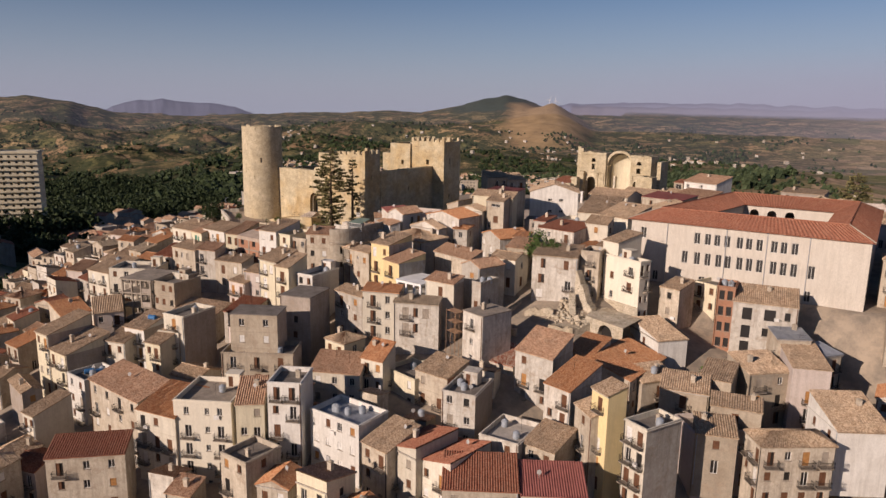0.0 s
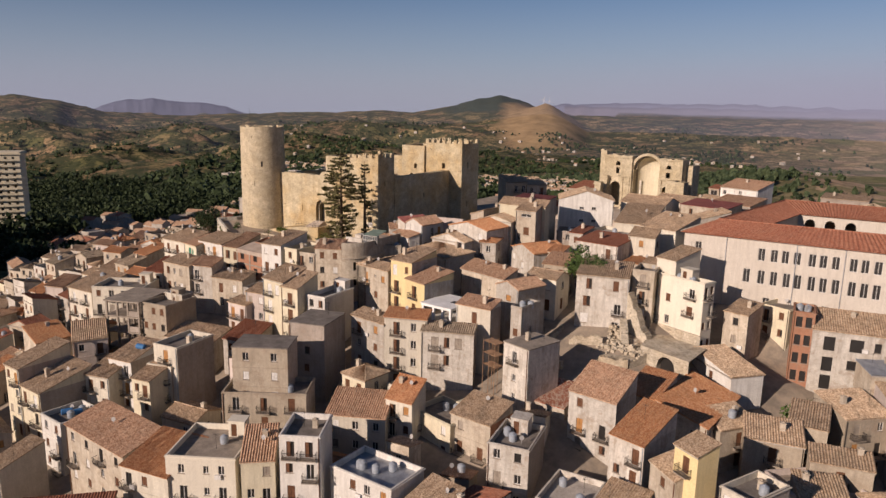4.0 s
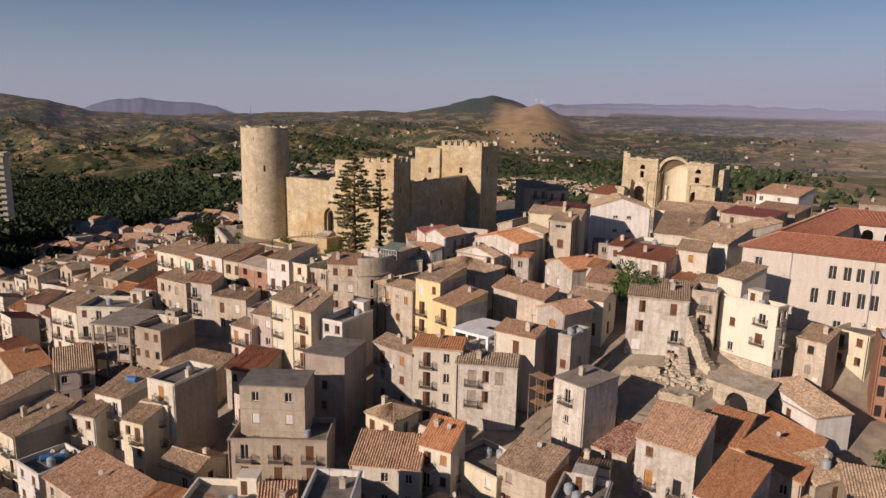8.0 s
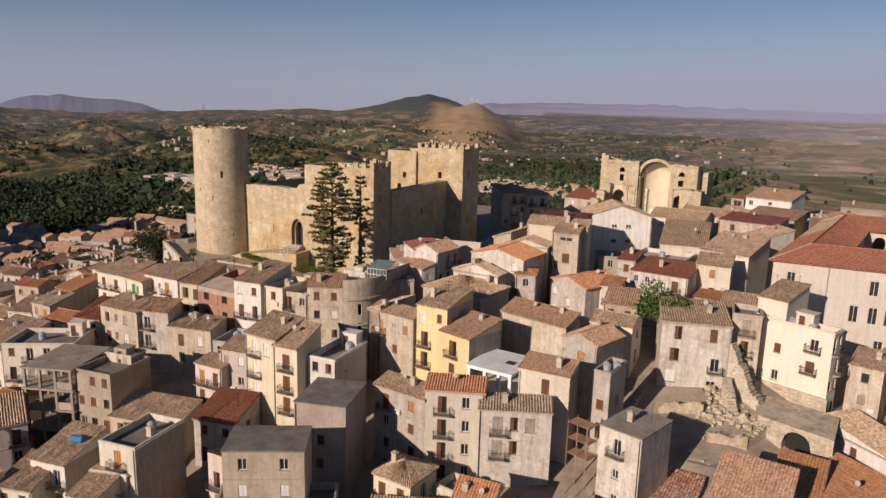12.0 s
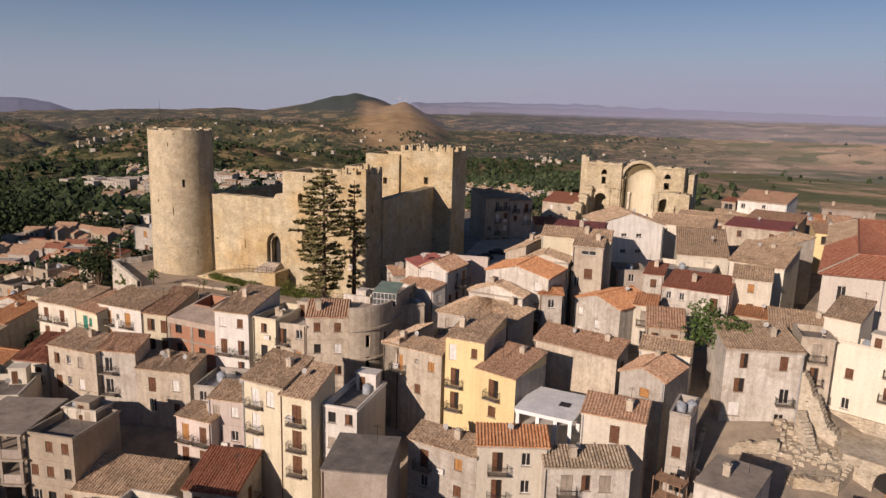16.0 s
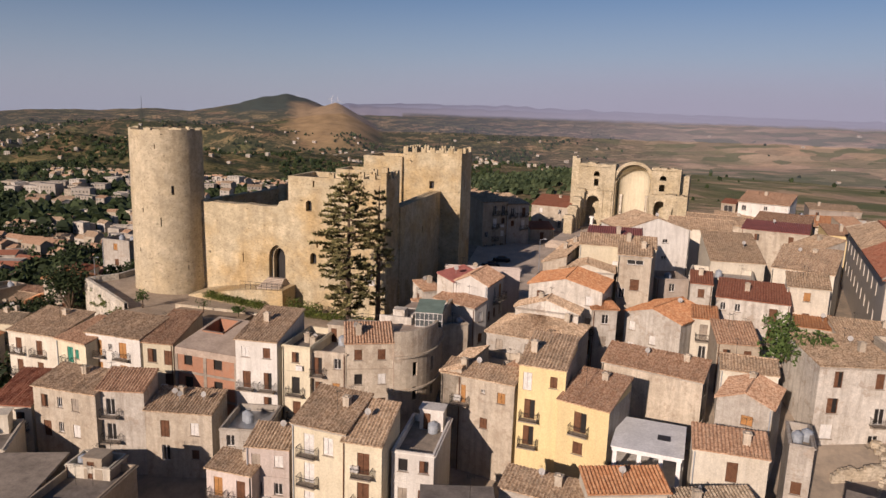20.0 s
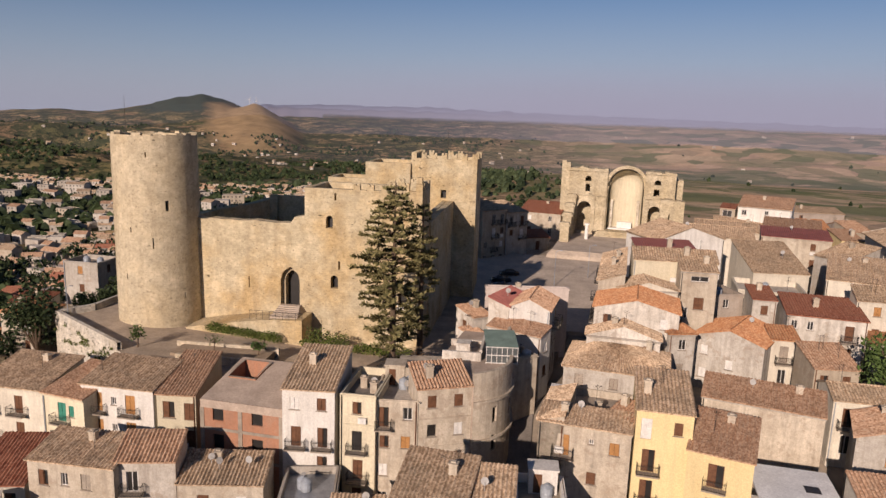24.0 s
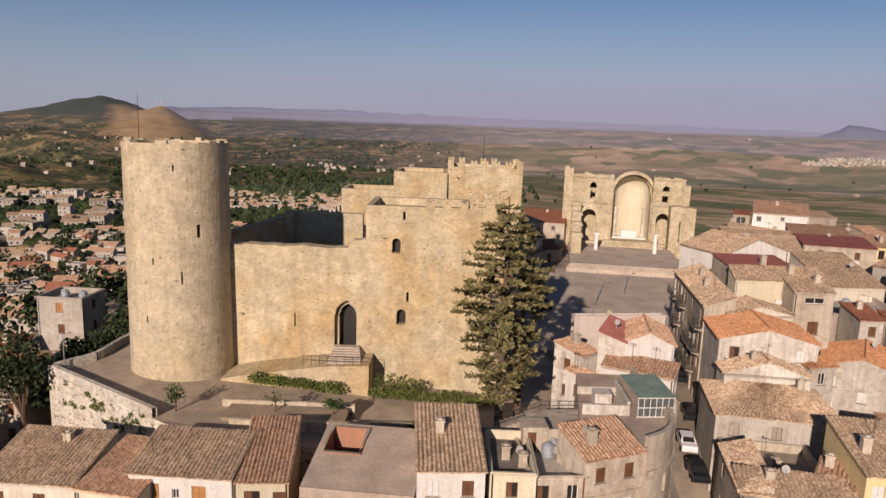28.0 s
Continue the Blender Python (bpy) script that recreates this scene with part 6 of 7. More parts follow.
house(73.2, -17.1, -17, 12.1, 3.6, 0.7, 3,'mono','beige','brown',win=1,bal=0,side=1,rise=1.4,style='roller',front=())
house(85.7, -25.6, -19, 5.6, 6.9, 1.0, 3,'gablex','grey','brown',win=1,bal=0,style='oak',front=((3.2,1.3,1.2,1.1,'oak',0,1),))
house(58.1, -14.8, -10, 11.5, 9, 2.1, 3,'hip','grey','old',win=3,bal=0.0,style='roller')
house(88.6, 5, -9, 9.9, 9, 4.8, 3,'mono','faded','red',rise=0.9,win=3,bal=0.7,front=((1.0,0.7,0.8,1.2,'open',0,1),(3.0,0.7,0.8,1.2,'open',0,1),(7.8,0.8,1.1,2.1,'shut',1,2),(1.7,3.6,1.2,2.2,'half',1,1),(1.6,7.0,1.1,2.0,'greens',0,1)))
house(103.9, -1.8, -2, 8.3, 8, 1.9, 3,'mono','cream','old',win=2,bal=0.2,rise=1.0)
house(62.0, -3.8, -8, 10.5, 8, 6.4, 3,'gablex','faded','orange',win=3,bal=0.1,rise=1.3)
house(60.9, -8.9, -6, 8.7, 3, 4.2, 3,'gablex','faded','old',win=3,bal=0.0,style='open',rise=1.4)
house(74.1, 5.0, 0, 4.9, 3.2, 10.0, 5,'mono','beige','old',win=2,bal=0,rise=0.9,front=((2.6,0.7,2.4,0.75,'open',0,1),(2.7,3.7,1.35,1.7,'shut',0,1),(0.9,5.2,0.9,1.6,'open',0,1)))
house(65.4, 24.2, -97, 10.0, 3.6, 8.1, 4,'mono','beige','old',win=4,bal=0.6,rise=1.2)
house(64.2, 14.3, -97, 10.1, 3.6, 8.0, 4,'mono','beige','old',win=4,bal=0.6,rise=1.2)
house(65.7, 3.4, 2, 8.0, 4.6, 7.3, 3,'gablex','cream','old',win=2,bal=0,rise=1.0,front=())
house(68.1, 8.4, 0, 11.6, 2.5, 10.6, 5,'mono','straw','old',win=3,bal=0,rise=1.2,label='long house with tan tiles and a cream upper wall',front=((8.8,3.2,1.0,1.2,'open',0,1),))
house(69.0, 11.0, 0, 8.6, 8.5, 11.2, 5,'mono','beige',top='red_sheet',win=0,bal=0,rise=0.5)
house(74.5, 29.0, 24, 13.4, 10, 9.9, 4,'gablex','white','old',win=3,bal=0,style='open',rise=2.2,front=((5.6,1.7,1.1,0.7,'open',0,2),(8.6,1.7,1.1,0.7,'open',0,2)))
house(89.9, 26.4, 4, 9.0, 12, 6.0, 3,'mono','cream','old',win=1,bal=0,rise=3.2,front=())
house(103.7, 39.0, -59, 6.5, 8, 7.3, 3,'mono','grey','old',win=2,bal=0)
house(102.1, 85.5, -22, 11.8, 8, 10.3, 4,'mono','white','brown',win=3,bal=0,style='open',rise=1.9,extra='c',front=((1.4,0.9,1.1,1.2,'open',0,1),(6.4,0.7,0.9,1.0,'open',0,1)))
house(98.4, 87.4, -22, 3.5, 3.4, 9.4, 4,'mono','stone','red',win=1,bal=0,rise=0.7,front=((1.7,0.5,2.2,1.6,'open',0,1),))
house(96.2, 82.5, -10, 15, 5, 5.6, 3,'mono','cream','old',win=0,bal=0,rise=1.6,front=())
house(49.0, 98.6, -13, 11.3, 9, 4.5, 2,'mono','beige','red',win=2,bal=0,rise=2.0)
house(51.5, 79.0, 23, 6.2, 5, 0.5, 1,'mono','beige','red',win=1,bal=0,rise=1.2)
house(98.4, 18.8, -20, 9, 9, 7.2, 3,'mono','cream','old',win=1,bal=0,rise=2.4)
house(85.8, 19.2, -8, 10, 9, 4.7, 3,'flat','cream',win=2,bal=0,top='pale_roof',extra='t')
house(41.7, 63.6, 43, 7, 9, 8.6, 4,'mono','stone','old',win=3,bal=0.5,style='open',rise=1.6)
house(46.8, 68.5, 43, 6.6, 9, 7.8, 4,'mono','grey','old',win=2,bal=0.5,rise=1.6)
house(21.7, -78.3, -3, 7, 9, -15.5, 4,'mono','straw','old',win=2,bal=0.6,side_wall='blind')
house(17.5, -78.3, -2, 4.7, 9, -12.7, 4,'mono','straw','old',win=2,bal=0.6,side_wall='blind')
house(25.8, -86.1, 77, 3.5, 9, -21.4, 3,'gablex','blind','old',win=1,bal=0)
house(33.9, -90.2, 1, 3.7, 7, -21.4, 3,'mono','cream','old',win=2,bal=0.5)
house(29.8, -79.4, -4, 6.5, 7, -18.3, 4,'flat','white',win=2,bal=0.4,extra='bb')
house(119.1, -15.9, -43, 10.3, 6, -8.5, 3,'leftup','white','old',win=1,bal=0,rise=1.4)
house(122.1, -8.1, -14, 4.3, 6, -1.9, 4,'mono','beige','old',win=1,bal=0,rise=1.0)
house(126.6, 1.1, -23, 5.7, 7, -1.8, 4,'flat','straw',win=2,bal=0.7)
house(133.1, -8.2, 6, 3.3, 6, 0.1, 4,'flat','brick',win=2,bal=0.2,style='open',top='concrete',label='narrow unfinished house of red brick and open windows',front=((0.95,0.9,0.95,1.8,'void',0,4),(2.4,0.9,0.95,1.8,'void',0,4)))
house(51.0, -5.2, -9, 5.4, 7, 5.9, 3,'gablex','white','brown',win=0,side=3,bal=0.2,rise=1.3)
house(48.4, -4.3, -22, 2.9, 7, 5.9, 3,'leftup','faded',top='red_sheet',win=0,left=3,bal=0.2,rise=0.9)
house(47.3, 5.1, 9, 12, 1.2, 5.9, 3,'flat','pink',win=0,side=1,left=1,bal=0)
house(48.6, -6.3, -27, 7.6, 2.6, 3.6, 3,'mono','white','brown',win=0,side=1,bal=0,rise=0.7)
house(46.5, -4.9, 40, 2.9, 4, 4.0, 3,'mono','faded','brown',win=0,left=1,bal=0,rise=0.6)
house(46.9, -7.6, 44, 2.3, 3, 2.1, 2,'mono','white','brown',win=0,left=1,bal=0,rise=0.5)
house(49.5, -12.2, -55, 3.4, 4.4, 2.3, 2,'flat','beige',win=0,bal=0,top='tin')
house(75.7, 0.0, -30, 8.7, 9, 2.6, 3,'gablex','faded','orange',win=2,side=1,bal=0.0,rise=1.3,front=((1.3,1.2,0.95,1.3,'whites',0,2),(4.6,2.6,0.95,1.3,'whites',0,1),(4.6,6.0,1.0,1.2,'shut',0,1)))
house(84.9, -1.4, -2, 3.4, 3.7, 3.0, 2,'mono','cream','orange',win=1,bal=1,rise=0.8)
house(85.3, 9.5, -4, 3.2, 5.9, 5.5, 3,'mono','faded','red',win=1,bal=0,rise=0.7)
house(98.9, 8.9, -4, 5.7, 3, 6.5, 3,'mono','cream','old',win=1,bal=0,rise=1.4,side=1)
house(71.3, -5.9, 14, 3.4, 5.8, 4.1, 3,'hip','grey','orange',win=1,bal=0,side=1)
house(91.9, -31.9, -8, 2.2, 5.8, -0.4, 3,'flat','grey',win=1,bal=0,style='open',side=1,top='concrete')
house(80.5, 13.7, 17, 5.3, 6, 4.8, 3,'flat','blind',win=1,bal=0,top='concrete',extra='t')
house(99.4, 4.2, -9, 5.1, 6, 1.7, 2,'mono','beige','orange',win=0,bal=0,rise=0.5)
house(104.0, 3.9, 1, 9.8, 5, 0.3, 2,'flat','faded',win=0,bal=0,top='concrete')
house(99.4, -39.7, -5, 6.4, 7.7, -12.7, 2,'mono','beige','mottled',win=1,bal=0,style='open',rise=1.2)
house(55.4, -28, -10, 8.9, 3, 1, 4,'mono','beige','old',win=3,bal=0.3,style='oak',rise=0.7,label='beige house with tiled wings round a light well',front=((2.5,1.1,1.2,2.2,'oak',1,1),(5.2,1.2,0.45,0.5,'open',0,1),(7.4,1.2,0.95,1.3,'oak',0,1),(5.4,4.6,0.9,1.3,'shut',0,1)))
house(55.4, -28, -10, 2.5, 8.6, 1, 4,'rightup','beige','old',win=0,bal=0,left=2,rise=0.8)
house(57.1, -23.5, -9, 7.9, 8.4, -0.2, 3,'flat','beige',win=0,bal=0,top='concrete')
house(62.2, -26.1, -35, 3.3, 3, 1.5, 3,'mono','white','brown',win=2,bal=0,style='whites',rise=0.6)
house(112.6, -74.4, 30, 10.5, 7, -18.0, 2,'mono','beige','red',win=3,bal=0,rise=1.9)
house(122.0, -69.0, 30, 9.0, 6.5, -18.4, 2,'mono','beige',top='red_sheet',win=3,bal=0,rise=1.6)
house(-26.5, 15.3, -3, 6.6, 6, 3.0, 5,'flat','grey',win=1,side=1,bal=0.0,style='open',top='concrete',label='tall pale worn house below the castle terrace')
house(-32.8, 9.3, -3, 6, 5, -3.3, 3,'mono','cream','red',win=1,side=1,bal=0.0,rise=0.8)
house(117.4, 62.6, 1, 4.6, 8, 6.6, 3,'mono','yellow','brown',win=1,bal=0,rise=1.2,label='narrow ochre house closing the lane',front=((1.9,0.6,1.3,1.8,'blind',0,1),))
house(126.5, 120.0, -4, 13.5, 9, 5.4, 3,'mono','blind','old',win=3,bal=0,rise=0.8,style='open')
house(83.5, 50.0, -8, 12.5, 9, 8.0, 4,'gable','cream','old',win=2,bal=0,front=((3,0.9,1.0,0.8,'open',0,1),))
house(98.5, 53.0, -14, 12.5, 9, 8.2, 4,'mono','beige',top='red_sheet',win=2,bal=0,rise=0.7)
house(88.0, 66.0, -14, 13.5, 8, 7.2, 4,'gable','beige','old',win=2,bal=0)
house(103.0, 68.0, -18, 11.5, 9, 7.6, 4,'mono','grey','brown',win=2,bal=0,rise=1.4)
house(110.4, -60.5, 2, 6.6, 8.5, -16.0, 2,'flat','faded',win=2,bal=0,top='pale_roof',extra='t')
house(116.9, -58.6, -6, 5.6, 6.5, -16.4, 2,'mono','beige','old',win=2,bal=0,rise=1.4)
house(113.4, -35.4, -8, 5.2, 7.6, -9.6, 2,'mono','grey','orange',win=0,bal=0,rise=1.8)


# ---- odd buildings between the houses ----
# white roof canopy on pillars
canopy = tagged(new("canopy"), "white flat canopy on square pillars over a roof terrace", "canopy")
canopy.matrix_basis = pose(75.0, -34.25, -2.2, 0, 0, -6)
g = Geo()
g.box(0, 0, -0.45, 6.8, 7.6, -0.02)
g.box(-0.15, -0.15, -0.02, 6.95, 7.75, 0.06)
part("roof", g.mesh("roof", M["white_paint"]), canopy)
g = Geo()
g.box(4.2, 3.2, 0.07, 5.5, 4.4, 0.12)
part("hatch", g.mesh("hatch", M["dark"]), canopy)
for px, py in ((0.1, 0.1), (2.5, 0.1), (4.6, 0.1), (6.3, 0.1), (6.3, 3.8), (6.3, 7.1)):
    g = Geo()
    g.box(px, py, -3.3, px + 0.42, py + 0.42, -0.46)
    part("pillar", g.mesh("pillar", M["white_paint"]), canopy)
g = Geo()
g.box(-0.2, -0.2, -9.0, 7.0, 7.8, -3.3)
part("terrace", g.mesh("terrace", WALLS["white"]), canopy)

# house with a rounded corner
curved = tagged(new("curved_house"), "beige house with a rounded corner and parapet", "house")
curved.location = (-0.9, 0.8, -0.33)
g = Geo()
cx, cy, R, top = 46.75, -19.8, 6.5, 4.3
arc = [(cx + R * math.sin(radians(a)), cy - R * math.cos(radians(a))) for a in range(25, 96, 7)] + [(52.4, -8.0)]
for i, (p0, p1) in enumerate(zip(arc, arc[1:])):
    holes = [(0.1, 0.75, -1.6 - 3.2 * f, 0.2 - 3.2 * f) for f in range(2)] if i in (3, 7) else ()
    g.facade(p0, p1, -14.0, top, holes, 0.3)
    q = [(p[0] + 0.04 * (p[0] - cx), p[1] + 0.04 * (p[1] - cy)) for p in (p0, p1)]
    w = [(p[0] - 0.06 * (p[0] - cx), p[1] - 0.06 * (p[1] - cy)) for p in (p0, p1)]
    for z0, z1 in ((0.9, 1.2), (-3.4, -3.15)):
        g.quad((*p0, z0), (*p1, z0), (*q[1], z0), (*q[0], z0))
        g.quad((*q[0], z0), (*q[1], z0), (*q[1], z1), (*q[0], z1))
        g.quad((*q[0], z1), (*q[1], z1), (*p1, z1), (*p0, z1))
    g.quad((*p0, top), (*p1, top), (*w[1], top), (*w[0], top))
    g.quad((*w[1], 3.2), (*w[0], 3.2), (*w[0], top), (*w[1], top))
part("wall", g.mesh("wall", WALLS["beige"]), curved, "beige rounded plaster wall")
g = Geo()
g.quad(*[(x, y, 3.22) for x, y in arc], (46.5, -8.0, 3.22), (44.8, -20.0, 3.22))
g.quad((44.8, -20.0, -6), (49.5, -25.7, -6), (49.5, -25.7, 3.22), (44.8, -20.0, 3.22))
g.quad((46.5, -8, -6), (44.8, -20.0, -6), (44.8, -20.0, 3.22), (46.5, -8.0, 3.22))
part("roof_terrace", g.mesh("roof_terrace", M["pale_concrete"]), curved, "brownish concrete roof terrace")
for x0, y0, x1, y1, hh in ((45.2, -19.0, 49.6, -18.7, 1.0), (49.4, -18.7, 49.7, -13.0, 1.3), (45.6, -14.0, 49.4, -13.7, 0.8), (46.6, -17.6, 48.2, -16.0, 1.5)):
    g = Geo()
    g.box(x0, y0, 3.23, x1, y1, 3.23 + hh)
    part("partition_wall", g.mesh("partition_wall", WALLS["faded"]), curved)
g = Geo()
g.facade((40.6, -22.4), (47.6, -20.6), -8, 3.0)
g.quad((40.6, -22.4, 2.4), (47.6, -20.6, 2.4), (46.6, -15.6, 2.4), (40.0, -16.6, 2.4))
part("yard_wall", g.mesh("yard_wall", WALLS["beige"]), curved)

# green glazed shelter on the rounded roof
shelter = tagged(new("roof_shelter"), "glazed roof shelter with a green sheet roof", "shelter")
shelter.matrix_basis = pose(49.27, -18.61, 2.9, 0, 0, 6)
g = Geo()
g.quad((0, 0, 2.0), (3.6, 0, 2.0), (3.4, 4.6, 2.5), (-0.2, 4.6, 2.5))
g.quad((0, 0, 2.06), (-0.2, 4.6, 2.56), (3.4, 4.6, 2.56), (3.6, 0, 2.06))
part("roof", g.mesh("roof", M["green_sheet"]), shelter, "weathered green sheet roof")
for i in range(7):
    g = Geo()
    g.box(0.05 + 0.58 * i, 0.02, 0, 0.11 + 0.58 * i, 0.08, 2.0)
    part("post", g.mesh("post", M["frame"]), shelter)
for z in (0.05, 0.95, 1.9):
    g = Geo()
    g.box(0, 0.0, z, 3.6, 0.1, z + 0.08)
    part("rail", g.mesh("rail", M["frame"]), shelter)
g = Geo()
g.box(0.1, 0.2, 0, 3.5, 0.24, 1.9)
part("pane", g.mesh("pane", M["glass"]), shelter)

# brick-red terrace screen with railings above the rooftops
screen = tagged(new("terrace_screen"), "brick-red terrace parapet with metal railings", "parapet")
screen.matrix_basis = pose(39.8, -15.6, 0.2, 0, 0, 4)
g = Geo()
g.box(1.0, 0, 0, 6.6, 0.25, 1.7)
g.box(0.9, -0.05, 1.7, 6.7, 0.3, 1.78)
part("panel", g.mesh("panel", M["red_panel"]), screen, "brick-red rendered panel")
for i in range(7):
    g = Geo()
    g.tube((0.95 + 0.94 * i, 0.12, 1.78), (0.95 + 0.94 * i, 0.12, 2.7), 0.025, 0.025, 5)
    part("baluster", g.mesh("baluster", M["iron"]), screen)
for z in (2.25, 2.7):
    g = Geo()
    g.tube((0.9, 0.12, z), (6.7, 0.12, z), 0.03, 0.03, 5)
    part("rail", g.mesh("rail", M["iron"]), screen)
g = Geo()
for i in range(8):
    g.box(-3.4 + 0.52 * i, -0.6, -0.4, -2.88 + 0.52 * i, 1.0, 0.1 + 0.19 * i)
part("stair", g.mesh("stair", M["concrete"]), screen)
for v in (-0.6, 1.0):
    for q in (0.55, 0.95):
        g = Geo()
        g.tube((-3.5, v, q), (0.9, v, q + 1.6), 0.03, 0.03, 5)
        part("rail", g.mesh("rail", M["iron"]), screen)

# ruined stone walls, arch and steps between the houses
ruin = tagged(new("ruin"), "roofless ruin of ochre rubble walls with an arch", "ruin")
rng = random.Random(4)


def ragged(name, p0, p1, z0, hs, t=0.6, holes=()):
    """A broken wall from p0 to p1 whose top steps through the heights hs."""
    a, b = Vector((*p0, 0)), Vector((*p1, 0))
    u = (b - a).normalized()
    n = Vector((-u.y, u.x, 0)) * t
    fine = []
    for p, q in zip(hs, hs[1:]):
        fine += [p + (q - p) * f + rng.uniform(-0.16, 0.16) for f in (0, 0.25, 0.5, 0.75)]
    hs = fine + [hs[-1]]
    k = len(hs) - 1
    g = Geo()
    for i in range(k):
        f, e = a + (b - a) * (i / k), a + (b - a) * ((i + 1) / k)
        zf = ze = Vector((0, 0, z0 + hs[i]))
        zn = Vector((0, 0, z0 + hs[i + 1]))
        lo = Vector((0, 0, z0 - 6))
        g.quad(f + lo, e + lo, e + ze, f + zf)
        g.quad(e + n + lo, f + n + lo, f + n + zf, e + n + ze)
        g.quad(f + zf, e + ze, e + n + ze, f + n + zf)
        g.quad(e + ze, e + n + ze, e + n + zn, e + zn)
    g.quad(b + lo, b + n + lo, b + n + ze, b + ze)
    g.quad(a + n + lo, a + lo, a + Vector((0, 0, z0 + hs[0])), a + n + Vector((0, 0, z0 + hs[0])))
    part(name, g.mesh(name, STONE_WARM), ruin)


ragged("wall", (100.9, -29.6), (104.5, -21.4), -13, [1.6, 2.0, 2.6, 3.2, 3.0, 3.9, 4.4, 5.2], 0.5)
ragged("wall", (103.3, -30.6), (106.5, -22.6), -13, [1.2, 1.9, 2.4, 2.2, 3.1, 3.9, 4.1, 4.8], 0.5)
ragged("wall", (95.0, -27.4), (96.4, -18.6), -12, [3.2, 3.6, 3.3, 4.2, 4.6, 5.4], 0.5)
ragged("wall", (95.0, -27.6), (100.6, -29.4), -12, [3.0, 2.6, 3.1, 2.4, 2.7], 0.5)
ragged("buttress", (106.8, -15.4), (111.4, -17.2), -11, [11.6, 10.9, 9.0, 8.6, 6.9, 5.4, 5.1, 4.0], 1.5)
ragged("buttress", (106.4, -17.4), (108.0, -20.4), -11, [7.4, 6.2, 5.6, 4.0, 3.6], 1.2)
ragged("wall", (105.8, -25.9), (110.6, -24.9), -13, [4.4, 4.5, 4.2, 4.6, 4.4], 0.7)
ragged("wall", (110.4, -25.0), (112.6, -21.2), -13, [4.4, 4.0, 4.6, 5.0], 0.6)
ragged("wall", (105.6, -29.4), (113.2, -31.2), -13, [2.2, 1.6, 2.4, 2.0, 2.8, 1.6], 0.6)
ragged("wall", (107.6, -20.6), (111.6, -20.9), -12, [4.6, 4.2, 4.9, 4.0, 4.4], 0.7)
ragged("wall", (99.0, -22.4), (104.6, -20.9), -11, [3.4, 4.2, 3.9, 4.6, 4.2], 0.5)
g = Geo()
g.facade((111.4, -20.6), (120.2, -24.2), -15, -6.9, [(3.4, 7.0, -14, -7.5, "round")], 1.2)
g.quad((111.4, -20.6, -6.9), (120.2, -24.2, -6.9), (121.2, -16.0, -6.9), (110.6, -11.8, -6.9))
g.facade((110.3, -10.1), (119.6, -14.0), -15, -5.6)
g.quad((110.3, -10.1, -5.6), (119.6, -14.0, -5.6), (119.7, -13.7, -5.6), (110.4, -9.8, -5.6))
g.facade((110.6, -11.8), (111.4, -20.6), -15, -6.9)
part("arch", g.mesh("arch", STONE_WARM), ruin, "ochre retaining wall with a round arch")
# flat dark sheet set back from the arch as painted shade
g = Geo()
g.quad((114.8, -20.8, -14), (119.4, -22.6, -14), (119.4, -22.6, -7), (114.8, -20.8, -7))
part("arch_shade", g.mesh("arch_shade", M["dark"]), ruin, "dark sheet painted as the shade behind the arch")
for i in range(16):
    g = Geo()
    x, y = 101.5 + 0.235 * i, -29.7 + 0.5 * i
    g.box(x, y, -15, x + 1.7, y + 0.55, -12.6 + 0.24 * i)
    part("step", g.mesh("step", STONE_WARM), ruin)
g = Geo()
g.quad((105.6, -25.4, -8.9), (110.6, -24.4, -8.9), (111.4, -21.0, -8.6), (110.6, -11.0, -8.2), (104.0, -15.0, -8.4))
g.quad((97, -36, -12.2), (114, -36, -12.6), (121, -25, -12.6), (104.4, -23.0, -11.4), (97, -24, -11.4))
part("floor", g.mesh("floor", STONE_WARM), ruin, "dry ochre rubble floor")
rubble = random.Random(8)
heap = Geo()
for _ in range(150):
    x, y = rubble.uniform(104.6, 111.2), rubble.uniform(-22, -16)
    q = rubble.uniform(0.12, 0.45)
    z = -8.6 + 2.6 * max(0, (y + 22) / 6) * max(0, 1 - (x - 105) / 7)
    tilt = [Vector((rubble.uniform(0.6, 1.1) * sx * q, rubble.uniform(0.6, 1.1) * sy * q, rubble.uniform(0.5, 1.0) * sz * q)) for sz in (-1, 1) for sy in (-1, 1) for sx in (-1, 1)]
    for f in ((0, 2, 3, 1), (4, 5, 7, 6), (0, 1, 5, 4), (2, 6, 7, 3), (0, 4, 6, 2), (1, 3, 7, 5)):
        heap.quad(*[Vector((x, y, z + q * 0.4)) + tilt[i] for i in f])
tagged(new("rubble", heap.mesh("rubble", STONE_WARM)), "fallen ochre stones heaped inside the ruin", "rubble", kind="stuff")

# timber scaffold decks beside the concrete house
scaffold = tagged(new("scaffold"), "open timber scaffold decks against a house wall", "scaffold")
scaffold.matrix_basis = pose(91.0, -39.6, -10.3, 0, 0, -20)
for z in (1.6, 3.6, 5.6):
    for j in range(6):
        g = Geo()
        g.box(-0.1, 0.32 * j, z, 3.0, 0.32 * j + 0.26, z + 0.06)
        part("plank", g.mesh("plank", M["timber"]), scaffold)
for px in (0, 1.4, 2.8):
    for py in (-0.08, 1.95):
        g = Geo()
        g.tube((px, py, -4), (px, py, 6.0), 0.045, 0.045, 6)
        part("post", g.mesh("post", M["timber"]), scaffold)


